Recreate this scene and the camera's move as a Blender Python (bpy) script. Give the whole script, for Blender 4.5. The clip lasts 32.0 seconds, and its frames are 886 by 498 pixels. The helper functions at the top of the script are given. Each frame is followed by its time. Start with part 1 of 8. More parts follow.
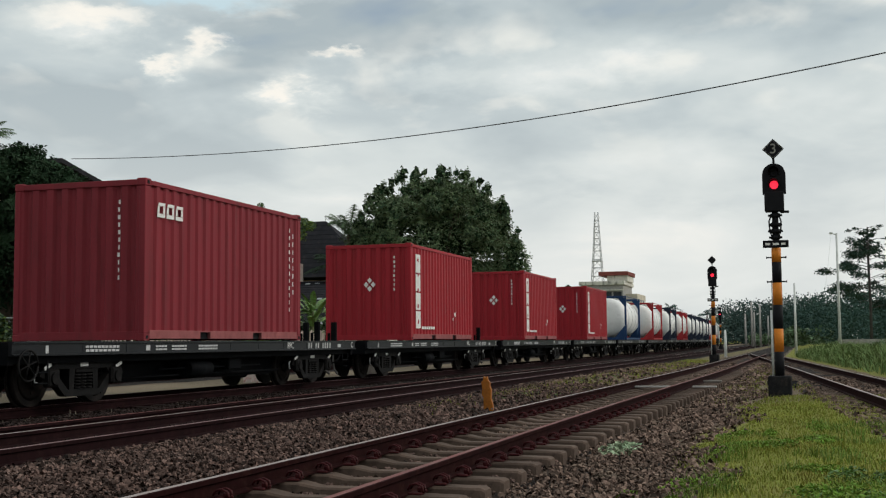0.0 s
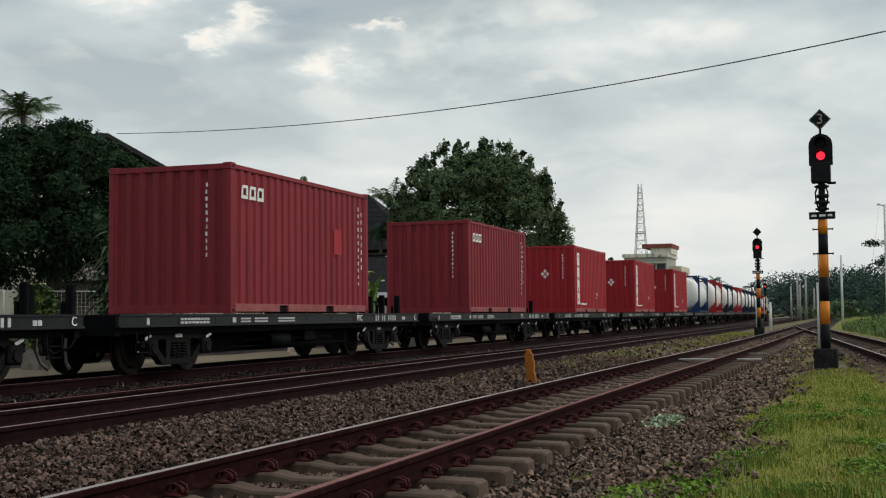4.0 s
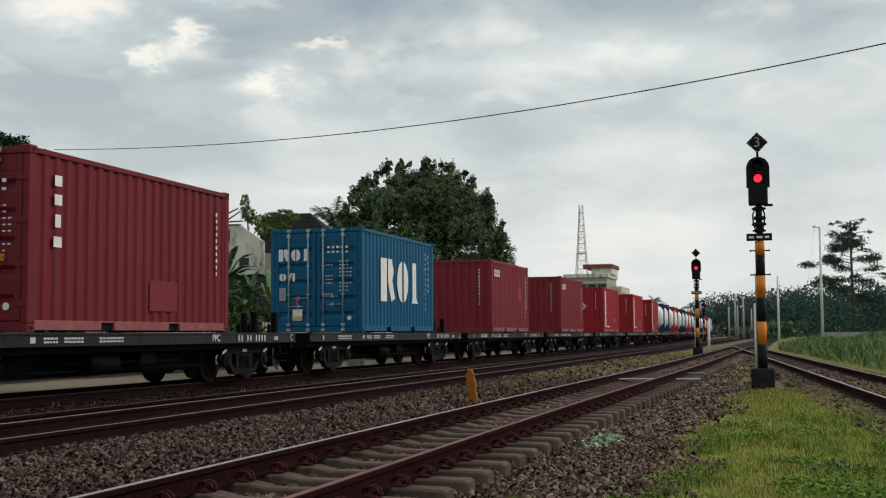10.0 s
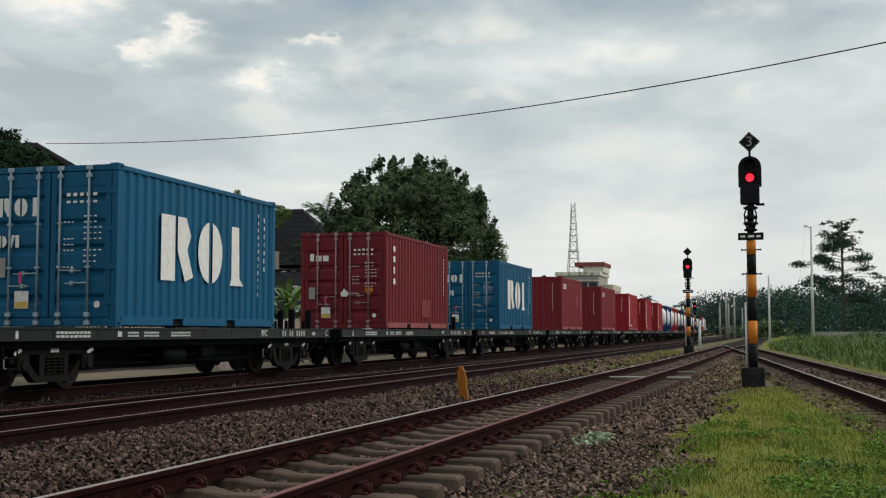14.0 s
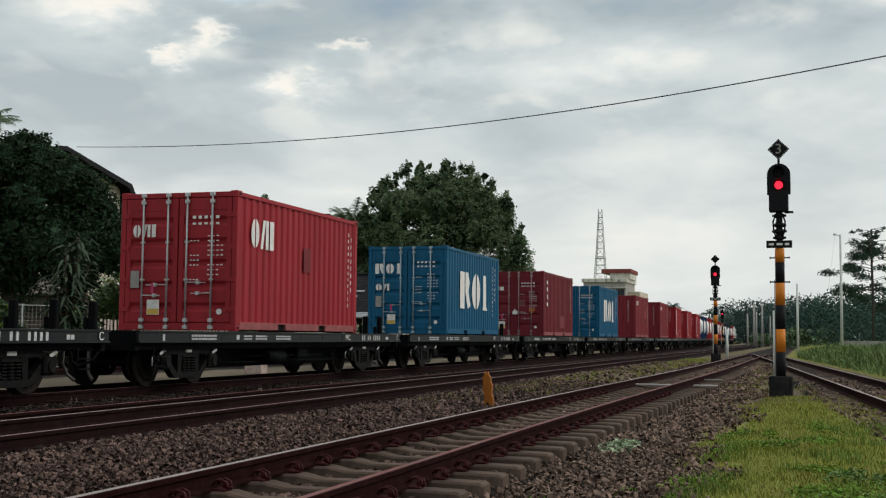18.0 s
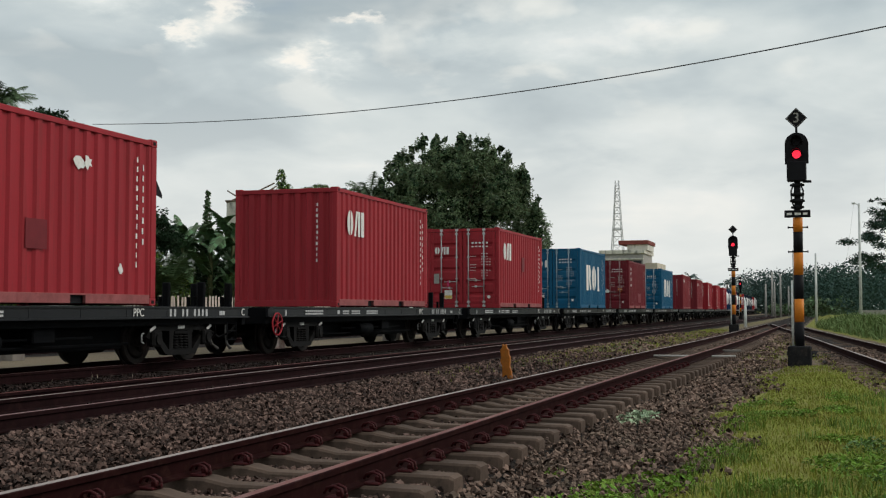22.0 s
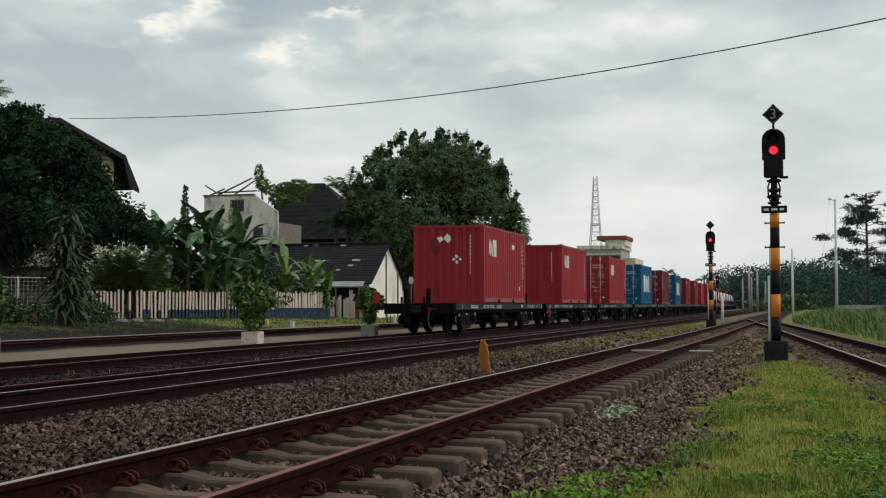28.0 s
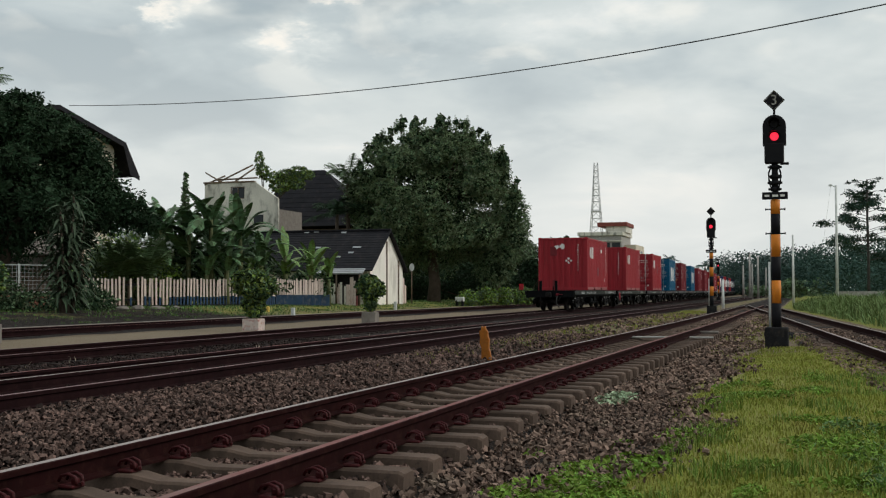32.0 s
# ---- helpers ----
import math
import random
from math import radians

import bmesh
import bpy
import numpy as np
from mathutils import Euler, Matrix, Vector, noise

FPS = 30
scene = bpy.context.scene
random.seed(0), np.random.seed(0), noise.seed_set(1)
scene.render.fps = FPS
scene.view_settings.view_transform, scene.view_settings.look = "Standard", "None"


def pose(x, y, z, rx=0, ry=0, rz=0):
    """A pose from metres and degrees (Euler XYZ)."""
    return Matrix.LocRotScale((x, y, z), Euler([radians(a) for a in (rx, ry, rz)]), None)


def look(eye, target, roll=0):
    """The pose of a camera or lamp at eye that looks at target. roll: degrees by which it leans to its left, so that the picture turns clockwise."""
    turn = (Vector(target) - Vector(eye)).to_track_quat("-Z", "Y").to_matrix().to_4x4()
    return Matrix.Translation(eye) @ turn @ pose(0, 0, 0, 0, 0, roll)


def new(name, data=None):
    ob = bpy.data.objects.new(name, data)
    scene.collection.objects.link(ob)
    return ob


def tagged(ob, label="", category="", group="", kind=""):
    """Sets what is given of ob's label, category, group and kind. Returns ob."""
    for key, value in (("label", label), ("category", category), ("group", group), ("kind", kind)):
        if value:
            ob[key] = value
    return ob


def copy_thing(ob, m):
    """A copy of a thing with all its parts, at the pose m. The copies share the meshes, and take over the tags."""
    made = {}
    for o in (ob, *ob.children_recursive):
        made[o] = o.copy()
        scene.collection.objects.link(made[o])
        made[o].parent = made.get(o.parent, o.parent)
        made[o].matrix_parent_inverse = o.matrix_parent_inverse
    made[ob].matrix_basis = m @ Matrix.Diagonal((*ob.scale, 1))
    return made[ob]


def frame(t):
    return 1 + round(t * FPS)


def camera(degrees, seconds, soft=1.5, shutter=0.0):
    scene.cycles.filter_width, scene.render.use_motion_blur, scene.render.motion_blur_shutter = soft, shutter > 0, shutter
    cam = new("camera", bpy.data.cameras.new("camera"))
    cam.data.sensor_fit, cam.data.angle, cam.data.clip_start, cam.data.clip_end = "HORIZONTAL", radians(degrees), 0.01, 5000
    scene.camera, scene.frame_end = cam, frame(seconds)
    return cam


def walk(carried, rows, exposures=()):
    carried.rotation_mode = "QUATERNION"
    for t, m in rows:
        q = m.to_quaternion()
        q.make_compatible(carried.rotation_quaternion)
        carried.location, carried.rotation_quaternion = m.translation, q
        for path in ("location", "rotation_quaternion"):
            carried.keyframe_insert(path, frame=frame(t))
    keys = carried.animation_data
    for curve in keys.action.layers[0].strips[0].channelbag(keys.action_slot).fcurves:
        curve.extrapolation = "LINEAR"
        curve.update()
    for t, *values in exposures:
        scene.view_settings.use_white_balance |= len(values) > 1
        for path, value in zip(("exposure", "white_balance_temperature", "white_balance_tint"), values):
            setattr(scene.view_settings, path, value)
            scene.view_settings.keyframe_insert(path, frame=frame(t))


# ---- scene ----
cam = camera(41.14, 32.0, 1.22)
PATH = [
    (0.0, pose(0, 0, 0.863, 94.534, 0.490, 16.975)),
    (0.5, pose(0, 0, 0.863, 94.527, 0.291, 17.292)),
    (1.0, pose(0, 0, 0.863, 94.727, 0.121, 17.995)),
    (1.5, pose(0, 0, 0.863, 94.676, -0.079, 18.186)),
    (2.0, pose(0, 0, 0.863, 94.472, -0.555, 18.977)),
    (2.5, pose(0, 0, 0.863, 94.421, -0.294, 19.434)),
    (3.0, pose(0, 0, 0.863, 93.612, 0.277, 19.573)),
    (3.5, pose(0, 0, 0.863, 93.209, 0.399, 19.317)),
    (5.5, pose(0, 0, 0.863, 93.517, 0.726, 17.611)),
    (6.0, pose(0, 0, 0.863, 94.250, 0.274, 16.916)),
    (6.5, pose(0, 0, 0.863, 94.540, 0.199, 16.996)),
    (7.0, pose(0, 0, 0.863, 94.244, -0.029, 16.763)),
    (7.5, pose(0, 0, 0.863, 94.102, 0.178, 16.827)),
    (8.0, pose(0, 0, 0.863, 94.015, 0.048, 16.820)),
    (8.5, pose(0, 0, 0.863, 94.402, 0.041, 16.276)),
    (9.0, pose(0, 0, 0.863, 94.229, 0.442, 16.529)),
    (9.5, pose(0, 0, 0.863, 94.184, 0.219, 16.197)),
    (10.0, pose(0, 0, 0.863, 94.152, 0.390, 16.222)),
    (10.5, pose(0, 0, 0.863, 94.233, 0.454, 16.400)),
    (11.0, pose(0, 0, 0.863, 93.941, 0.447, 16.107)),
    (11.5, pose(0, 0, 0.863, 94.037, 0.306, 16.255)),
    (12.0, pose(0, 0, 0.863, 94.552, 0.399, 15.803)),
    (12.5, pose(0, 0, 0.863, 94.228, 0.415, 16.086)),
    (13.0, pose(0, 0, 0.863, 94.020, 0.207, 16.541)),
    (13.5, pose(0, 0, 0.863, 93.905, 0.159, 16.113)),
    (14.0, pose(0, 0, 0.863, 94.002, -0.001, 15.803)),
    (14.5, pose(0, 0, 0.863, 94.098, -0.157, 16.023)),
    (16.5, pose(0, 0, 0.863, 94.737, -0.396, 16.663)),
    (17.0, pose(0, 0, 0.863, 95.005, -0.490, 17.171)),
    (17.5, pose(0, 0, 0.863, 94.651, -0.514, 16.739)),
    (18.0, pose(0, 0, 0.863, 94.264, -0.518, 17.057)),
    (18.5, pose(0, 0, 0.863, 94.145, -0.209, 16.992)),
    (19.0, pose(0, 0, 0.863, 93.226, -0.483, 17.495)),
    (19.5, pose(0, 0, 0.863, 93.217, -0.388, 17.304)),
    (20.0, pose(0, 0, 0.863, 92.751, 0.008, 17.617)),
    (20.5, pose(0, 0, 0.863, 93.039, -0.024, 17.447)),
    (21.0, pose(0, 0, 0.863, 93.099, 0.226, 17.631)),
    (21.5, pose(0, 0, 0.863, 92.788, 0.284, 17.921)),
    (22.0, pose(0, 0, 0.863, 92.966, 0.037, 17.906)),
    (22.5, pose(0, 0, 0.863, 93.020, 0.097, 17.560)),
    (23.0, pose(0, 0, 0.863, 93.323, 0.341, 17.780)),
    (23.5, pose(0, 0, 0.863, 93.157, 0.119, 17.901)),
    (24.0, pose(0, 0, 0.863, 93.161, 0.074, 17.521)),
    (24.5, pose(0, 0, 0.863, 93.175, 0.036, 17.412)),
    (25.0, pose(0, 0, 0.863, 93.397, 0.186, 17.241)),
    (25.5, pose(0, 0, 0.863, 93.068, 0.319, 17.243)),
    (27.5, pose(0, 0, 0.863, 93.040, 0.205, 16.754)),
    (28.0, pose(0, 0, 0.863, 92.732, 0.046, 16.863)),
    (28.5, pose(0, 0, 0.863, 92.930, 0.470, 17.280)),
    (29.0, pose(0, 0, 0.863, 92.741, 0.297, 17.319)),
    (29.5, pose(0, 0, 0.863, 92.495, 0.178, 16.870)),
    (30.0, pose(0, 0, 0.863, 92.456, 0.023, 16.978)),
    (30.5, pose(0, 0, 0.863, 92.421, -0.128, 16.985)),
    (31.0, pose(0, 0, 0.863, 92.233, 0.168, 16.718)),
    (31.5, pose(0, 0, 0.863, 91.957, 0.091, 16.795)),
    (32.0, pose(0, 0, 0.863, 92.091, 0.129, 16.896)),
]
walk(cam, PATH)

# ---- world and light ----
world = bpy.data.worlds.new("world")
scene.world = world
world.use_nodes = True


def ramp(tree, fac, stops):
    n = tree.nodes.new("ShaderNodeValToRGB")
    while len(n.color_ramp.elements) < len(stops):
        n.color_ramp.elements.new(0.5)
    for e, (at, col) in zip(n.color_ramp.elements, stops):
        e.position = at
        e.color = (col, col, col, 1) if isinstance(col, (int, float)) else (*col, 1)
    tree.links.new(fac, n.inputs[0])
    return n.outputs[0]


def mixc(tree, fac, a, b, blend="MIX"):
    n = tree.nodes.new("ShaderNodeMix")
    n.data_type, n.blend_type = "RGBA", blend
    for sock, v in ((n.inputs[0], fac), (n.inputs[6], a), (n.inputs[7], b)):
        if isinstance(v, (int, float)):
            sock.default_value = v
        elif isinstance(v, tuple):
            sock.default_value = (*v, 1)
        else:
            tree.links.new(v, sock)
    return n.outputs[2]


def math_n(tree, op, a, b=0.0):
    n = tree.nodes.new("ShaderNodeMath")
    n.operation = op
    for sock, v in ((n.inputs[0], a), (n.inputs[1], b)):
        if isinstance(v, (int, float)):
            sock.default_value = v
        else:
            tree.links.new(v, sock)
    return n.outputs[0]


def noise_n(tree, vec, scale, detail=4.0, rough=0.55, distort=0.0):
    n = tree.nodes.new("ShaderNodeTexNoise")
    n.inputs["Scale"].default_value = scale
    n.inputs["Detail"].default_value = detail
    n.inputs["Roughness"].default_value = rough
    n.inputs["Distortion"].default_value = distort
    if vec is not None:
        tree.links.new(vec, n.inputs["Vector"])
    return n.outputs["Fac"]


def mapped(tree, vec, scale=(1, 1, 1), loc=(0, 0, 0)):
    n = tree.nodes.new("ShaderNodeMapping")
    n.inputs["Scale"].default_value = scale
    n.inputs["Location"].default_value = loc
    tree.links.new(vec, n.inputs["Vector"])
    return n.outputs[0]


SUN_ELEV, SUN_AZ = radians(38), radians(70)


# large cloud forms of the evening sky: bearing to the left of the line, height, spreads, weight
CLOUDS = ((33.2, 15.0, 3.0, 0.8, 0.10), (29.0, 13.9, 1.1, 0.7, 0.11), (30.4, 13.0, 0.8, 0.6, 0.09), (24.4, 11.9, 1.3, 0.6, 0.11), (22.2, 13.9, 2.4, 0.5, 0.06),
          (17.5, 12.7, 2.5, 0.6, 0.045), (11.2, 12.8, 2.6, 0.6, 0.045), (7.8, 13.2, 1.8, 0.6, 0.05), (27.0, 6.6, 6.5, 2.0, 0.055), (11.0, 3.2, 9.0, 1.7, 0.03),
          (20.8, 15.2, 6.0, 1.3, -0.11), (7.0, 15.6, 6.0, 1.3, -0.045), (34.5, 11.2, 5.0, 1.7, -0.045), (11.0, 9.4, 5.5, 1.2, -0.035), (11.0, 7.4, 2.4, 0.6, -0.045), (0.5, 14.7, 4.5, 1.8, -0.03),
          (15.4, 11.0, 5.5, 0.7, -0.03), (5.0, 6.2, 3.5, 0.5, -0.035), (-0.5, 9.7, 3.5, 1.2, -0.03))

# sunlit cumulus heads
CUMULUS = ((33.6, 15.3, 2.6, 0.55, 1.0), (29.1, 14.0, 0.9, 0.6, 1.0), (30.5, 13.1, 0.6, 0.5, 1.0), (24.3, 12.0, 0.9, 0.45, 1.0), (22.0, 14.0, 1.8, 0.28, 0.9))


def build_sky():
    """Overcast evening sky: a clear sky behind layered cloud, projected on a flat cloud base."""
    t = world.node_tree
    t.nodes.clear()
    out = t.nodes.new("ShaderNodeOutputWorld")
    bg = t.nodes.new("ShaderNodeBackground")
    bg.inputs["Strength"].default_value = 1.0
    t.links.new(bg.outputs[0], out.inputs[0])
    sky = t.nodes.new("ShaderNodeTexSky")
    sky.sky_type, sky.sun_disc = "NISHITA", False
    sky.sun_elevation, sky.sun_rotation = SUN_ELEV, SUN_AZ
    clear = mixc(t, 1.0, sky.outputs[0], (0.10, 0.10, 0.10), "MULTIPLY")
    co = t.nodes.new("ShaderNodeTexCoord")
    sep = t.nodes.new("ShaderNodeSeparateXYZ")
    t.links.new(co.outputs["Generated"], sep.inputs[0])
    up = math_n(t, "MAXIMUM", sep.outputs[2], 0.0)
    den = math_n(t, "ADD", up, 0.26)
    comb = t.nodes.new("ShaderNodeCombineXYZ")
    t.links.new(math_n(t, "DIVIDE", sep.outputs[0], den), comb.inputs[0])
    t.links.new(math_n(t, "DIVIDE", sep.outputs[1], den), comb.inputs[1])
    flat = comb.outputs[0]
    big = noise_n(t, mapped(t, flat, (0.9, 0.8, 1), (8.2, 3.9, 0)), 1.2, 4, 0.5, 0.5)
    mid = noise_n(t, mapped(t, flat, (1.0, 1.0, 1), (7.3, 2.2, 0)), 2.7, 4, 0.48, 0.4)
    fine = noise_n(t, mapped(t, flat, (1.0, 1.2, 1), (1.3, 9.2, 0)), 8.0, 5, 0.6, 0.2)
    warp_u = noise_n(t, mapped(t, flat, (1, 1, 1), (4.4, 1.7, 0)), 9.0, 5, 0.6)
    warp_v = noise_n(t, mapped(t, flat, (1, 1, 1), (0.6, 7.9, 0)), 9.0, 5, 0.6)
    turn = math_n(t, "MULTIPLY", math_n(t, "ARCTAN2", math_n(t, "MULTIPLY", sep.outputs[0], -1.0), sep.outputs[1]), 57.2958)
    rise = math_n(t, "MULTIPLY", math_n(t, "ARCSINE", sep.outputs[2]), 57.2958)
    turn = math_n(t, "ADD", turn, math_n(t, "MULTIPLY", math_n(t, "SUBTRACT", warp_u, 0.5), 7.0))
    rise = math_n(t, "ADD", rise, math_n(t, "MULTIPLY", math_n(t, "SUBTRACT", warp_v, 0.5), 3.2))

    def billow(b):
        """One large cloud form: bearing, height and their spreads in degrees, and its weight."""
        du = math_n(t, "DIVIDE", math_n(t, "SUBTRACT", turn, b[0]), b[2])
        dv = math_n(t, "DIVIDE", math_n(t, "SUBTRACT", rise, b[1]), b[3])
        r2 = math_n(t, "ADD", math_n(t, "MULTIPLY", du, du), math_n(t, "MULTIPLY", dv, dv))
        return math_n(t, "MULTIPLY", math_n(t, "POWER", 2.71828, math_n(t, "MULTIPLY", r2, -1.0)), b[4])

    tone = math_n(t, "ADD", math_n(t, "MULTIPLY", big, 0.44), math_n(t, "ADD", math_n(t, "MULTIPLY", mid, 0.50), math_n(t, "MULTIPLY", fine, 0.06)))
    tone = math_n(t, "ADD", math_n(t, "MULTIPLY", math_n(t, "SUBTRACT", tone, 0.5), 0.72), 0.494)
    for b in CLOUDS:
        tone = math_n(t, "ADD", tone, billow(b))
    cloud = ramp(t, tone, [(0.40, (0.415, 0.485, 0.515)), (0.455, (0.52, 0.59, 0.61)), (0.50, (0.635, 0.695, 0.695)), (0.55, (0.745, 0.79, 0.78)), (0.61, (0.96, 0.94, 0.88))])
    puff = noise_n(t, mapped(t, flat, (1.0, 0.9, 1), (3.1, 5.4, 0)), 5.2, 5, 0.5, 0.3)
    glint = math_n(t, "MULTIPLY", ramp(t, puff, [(0.52, 0.0), (0.62, 1.0)]), ramp(t, up, [(0.12, 0.0), (0.22, 0.42)]))
    cloud = mixc(t, math_n(t, "MULTIPLY", glint, ramp(t, mid, [(0.42, 0.0), (0.56, 1.0)])), cloud, (1.0, 0.975, 0.89))
    for b in CUMULUS:
        lit = math_n(t, "MULTIPLY", billow(b), math_n(t, "ADD", math_n(t, "MULTIPLY", puff, 1.2), 0.4))
        cloud = mixc(t, ramp(t, lit, [(0.26, 0.0), (0.60, 0.38), (1.05, 0.78)]), cloud, (1.0, 0.95, 0.86))
    low = ramp(t, up, [(0.0, 1.0), (0.07, 0.85), (0.12, 0.5), (0.17, 0.2), (0.24, 0.0)])
    cloud = mixc(t, math_n(t, "MULTIPLY", low, 0.75), cloud, (0.80, 0.815, 0.785))
    cover = ramp(t, math_n(t, "ADD", mid, math_n(t, "MULTIPLY", low, 0.5)), [(0.30, 0.35), (0.42, 1.0)])
    gap = math_n(t, "MULTIPLY", ramp(t, billow((28.7, 16.6, 4.2, 0.9, 1.0)), [(0.25, 0.0), (0.7, 1.0)]), 0.8)
    t.links.new(mixc(t, gap, mixc(t, cover, clear, cloud), (0.56, 0.73, 0.80)), bg.inputs["Color"])


build_sky()
sun = new("sun", bpy.data.lights.new("sun", "SUN"))
sun.data.energy, sun.data.angle, sun.data.color = 1.45, radians(24), (1.0, 0.95, 0.88)
sun.matrix_world = look((0, 0, 0), (-math.sin(SUN_AZ) * math.cos(SUN_ELEV), -math.cos(SUN_AZ) * math.cos(SUN_ELEV), -math.sin(SUN_ELEV)))
sun.location = (0, 40, 60)
scene.view_settings.exposure = 0.0


# ---- materials ----
def surface(name, base, rough=0.7, metal=0.0, vary=0.25, scale=3.0, fine=40.0, bump=0.0, stain=None, stain_amt=0.0,
            stretch=(1, 1, 1), spread=0.0, island=0.0, spec=0.16, leaf=False, coords="Object"):
    """A procedural surface: a base colour, broad and fine variation, stains, relief; spread varies whole objects."""
    m = bpy.data.materials.new(name)
    m.use_nodes = True
    t = m.node_tree
    b = t.nodes["Principled BSDF"]
    co = t.nodes.new("ShaderNodeTexCoord").outputs[coords]
    vec = mapped(t, co, stretch)
    n1 = noise_n(t, vec, scale, 4)
    n2 = noise_n(t, co, fine, 3)
    dark = tuple(c * (1 - vary) for c in base)
    light = tuple(min(1, c * (1 + vary)) for c in base)
    both = math_n(t, "ADD", math_n(t, "MULTIPLY", n1, 0.65), math_n(t, "MULTIPLY", n2, 0.35))
    col = mixc(t, ramp(t, both, [(0.35, 0.0), (0.65, 1.0)]), dark, light)
    if stain:
        n3 = noise_n(t, mapped(t, co, stretch, (5, 3, 8)), scale * 1.7, 6, 0.65)
        col = mixc(t, math_n(t, "MULTIPLY", ramp(t, n3, [(0.52, 0.0), (0.68, 1.0)]), stain_amt), col, stain)
    if spread or island:
        if island:
            r = t.nodes.new("ShaderNodeNewGeometry").outputs["Random Per Island"]
        else:
            r = t.nodes.new("ShaderNodeObjectInfo").outputs["Random"]
        amt = spread or island
        val = math_n(t, "ADD", math_n(t, "MULTIPLY", r, 2 * amt), 1 - amt)
        hsv = t.nodes.new("ShaderNodeHueSaturation")
        t.links.new(val, hsv.inputs["Value"])
        t.links.new(col, hsv.inputs["Color"])
        if leaf:
            t.links.new(math_n(t, "ADD", math_n(t, "MULTIPLY", r, 0.05), 0.475), hsv.inputs["Hue"])
        col = hsv.outputs[0]
    t.links.new(col, b.inputs["Base Color"])
    t.links.new(math_n(t, "ADD", math_n(t, "MULTIPLY", n2, 0.25), rough - 0.12), b.inputs["Roughness"])
    b.inputs["Metallic"].default_value = metal
    b.inputs["Specular IOR Level"].default_value = spec
    if bump:
        bn = t.nodes.new("ShaderNodeBump")
        bn.inputs["Strength"].default_value = 1.0
        bn.inputs["Distance"].default_value = bump
        t.links.new(both, bn.inputs["Height"])
        t.links.new(bn.outputs[0], b.inputs["Normal"])
    if leaf:
        b.inputs["Transmission Weight"].default_value = 0.0
    return m


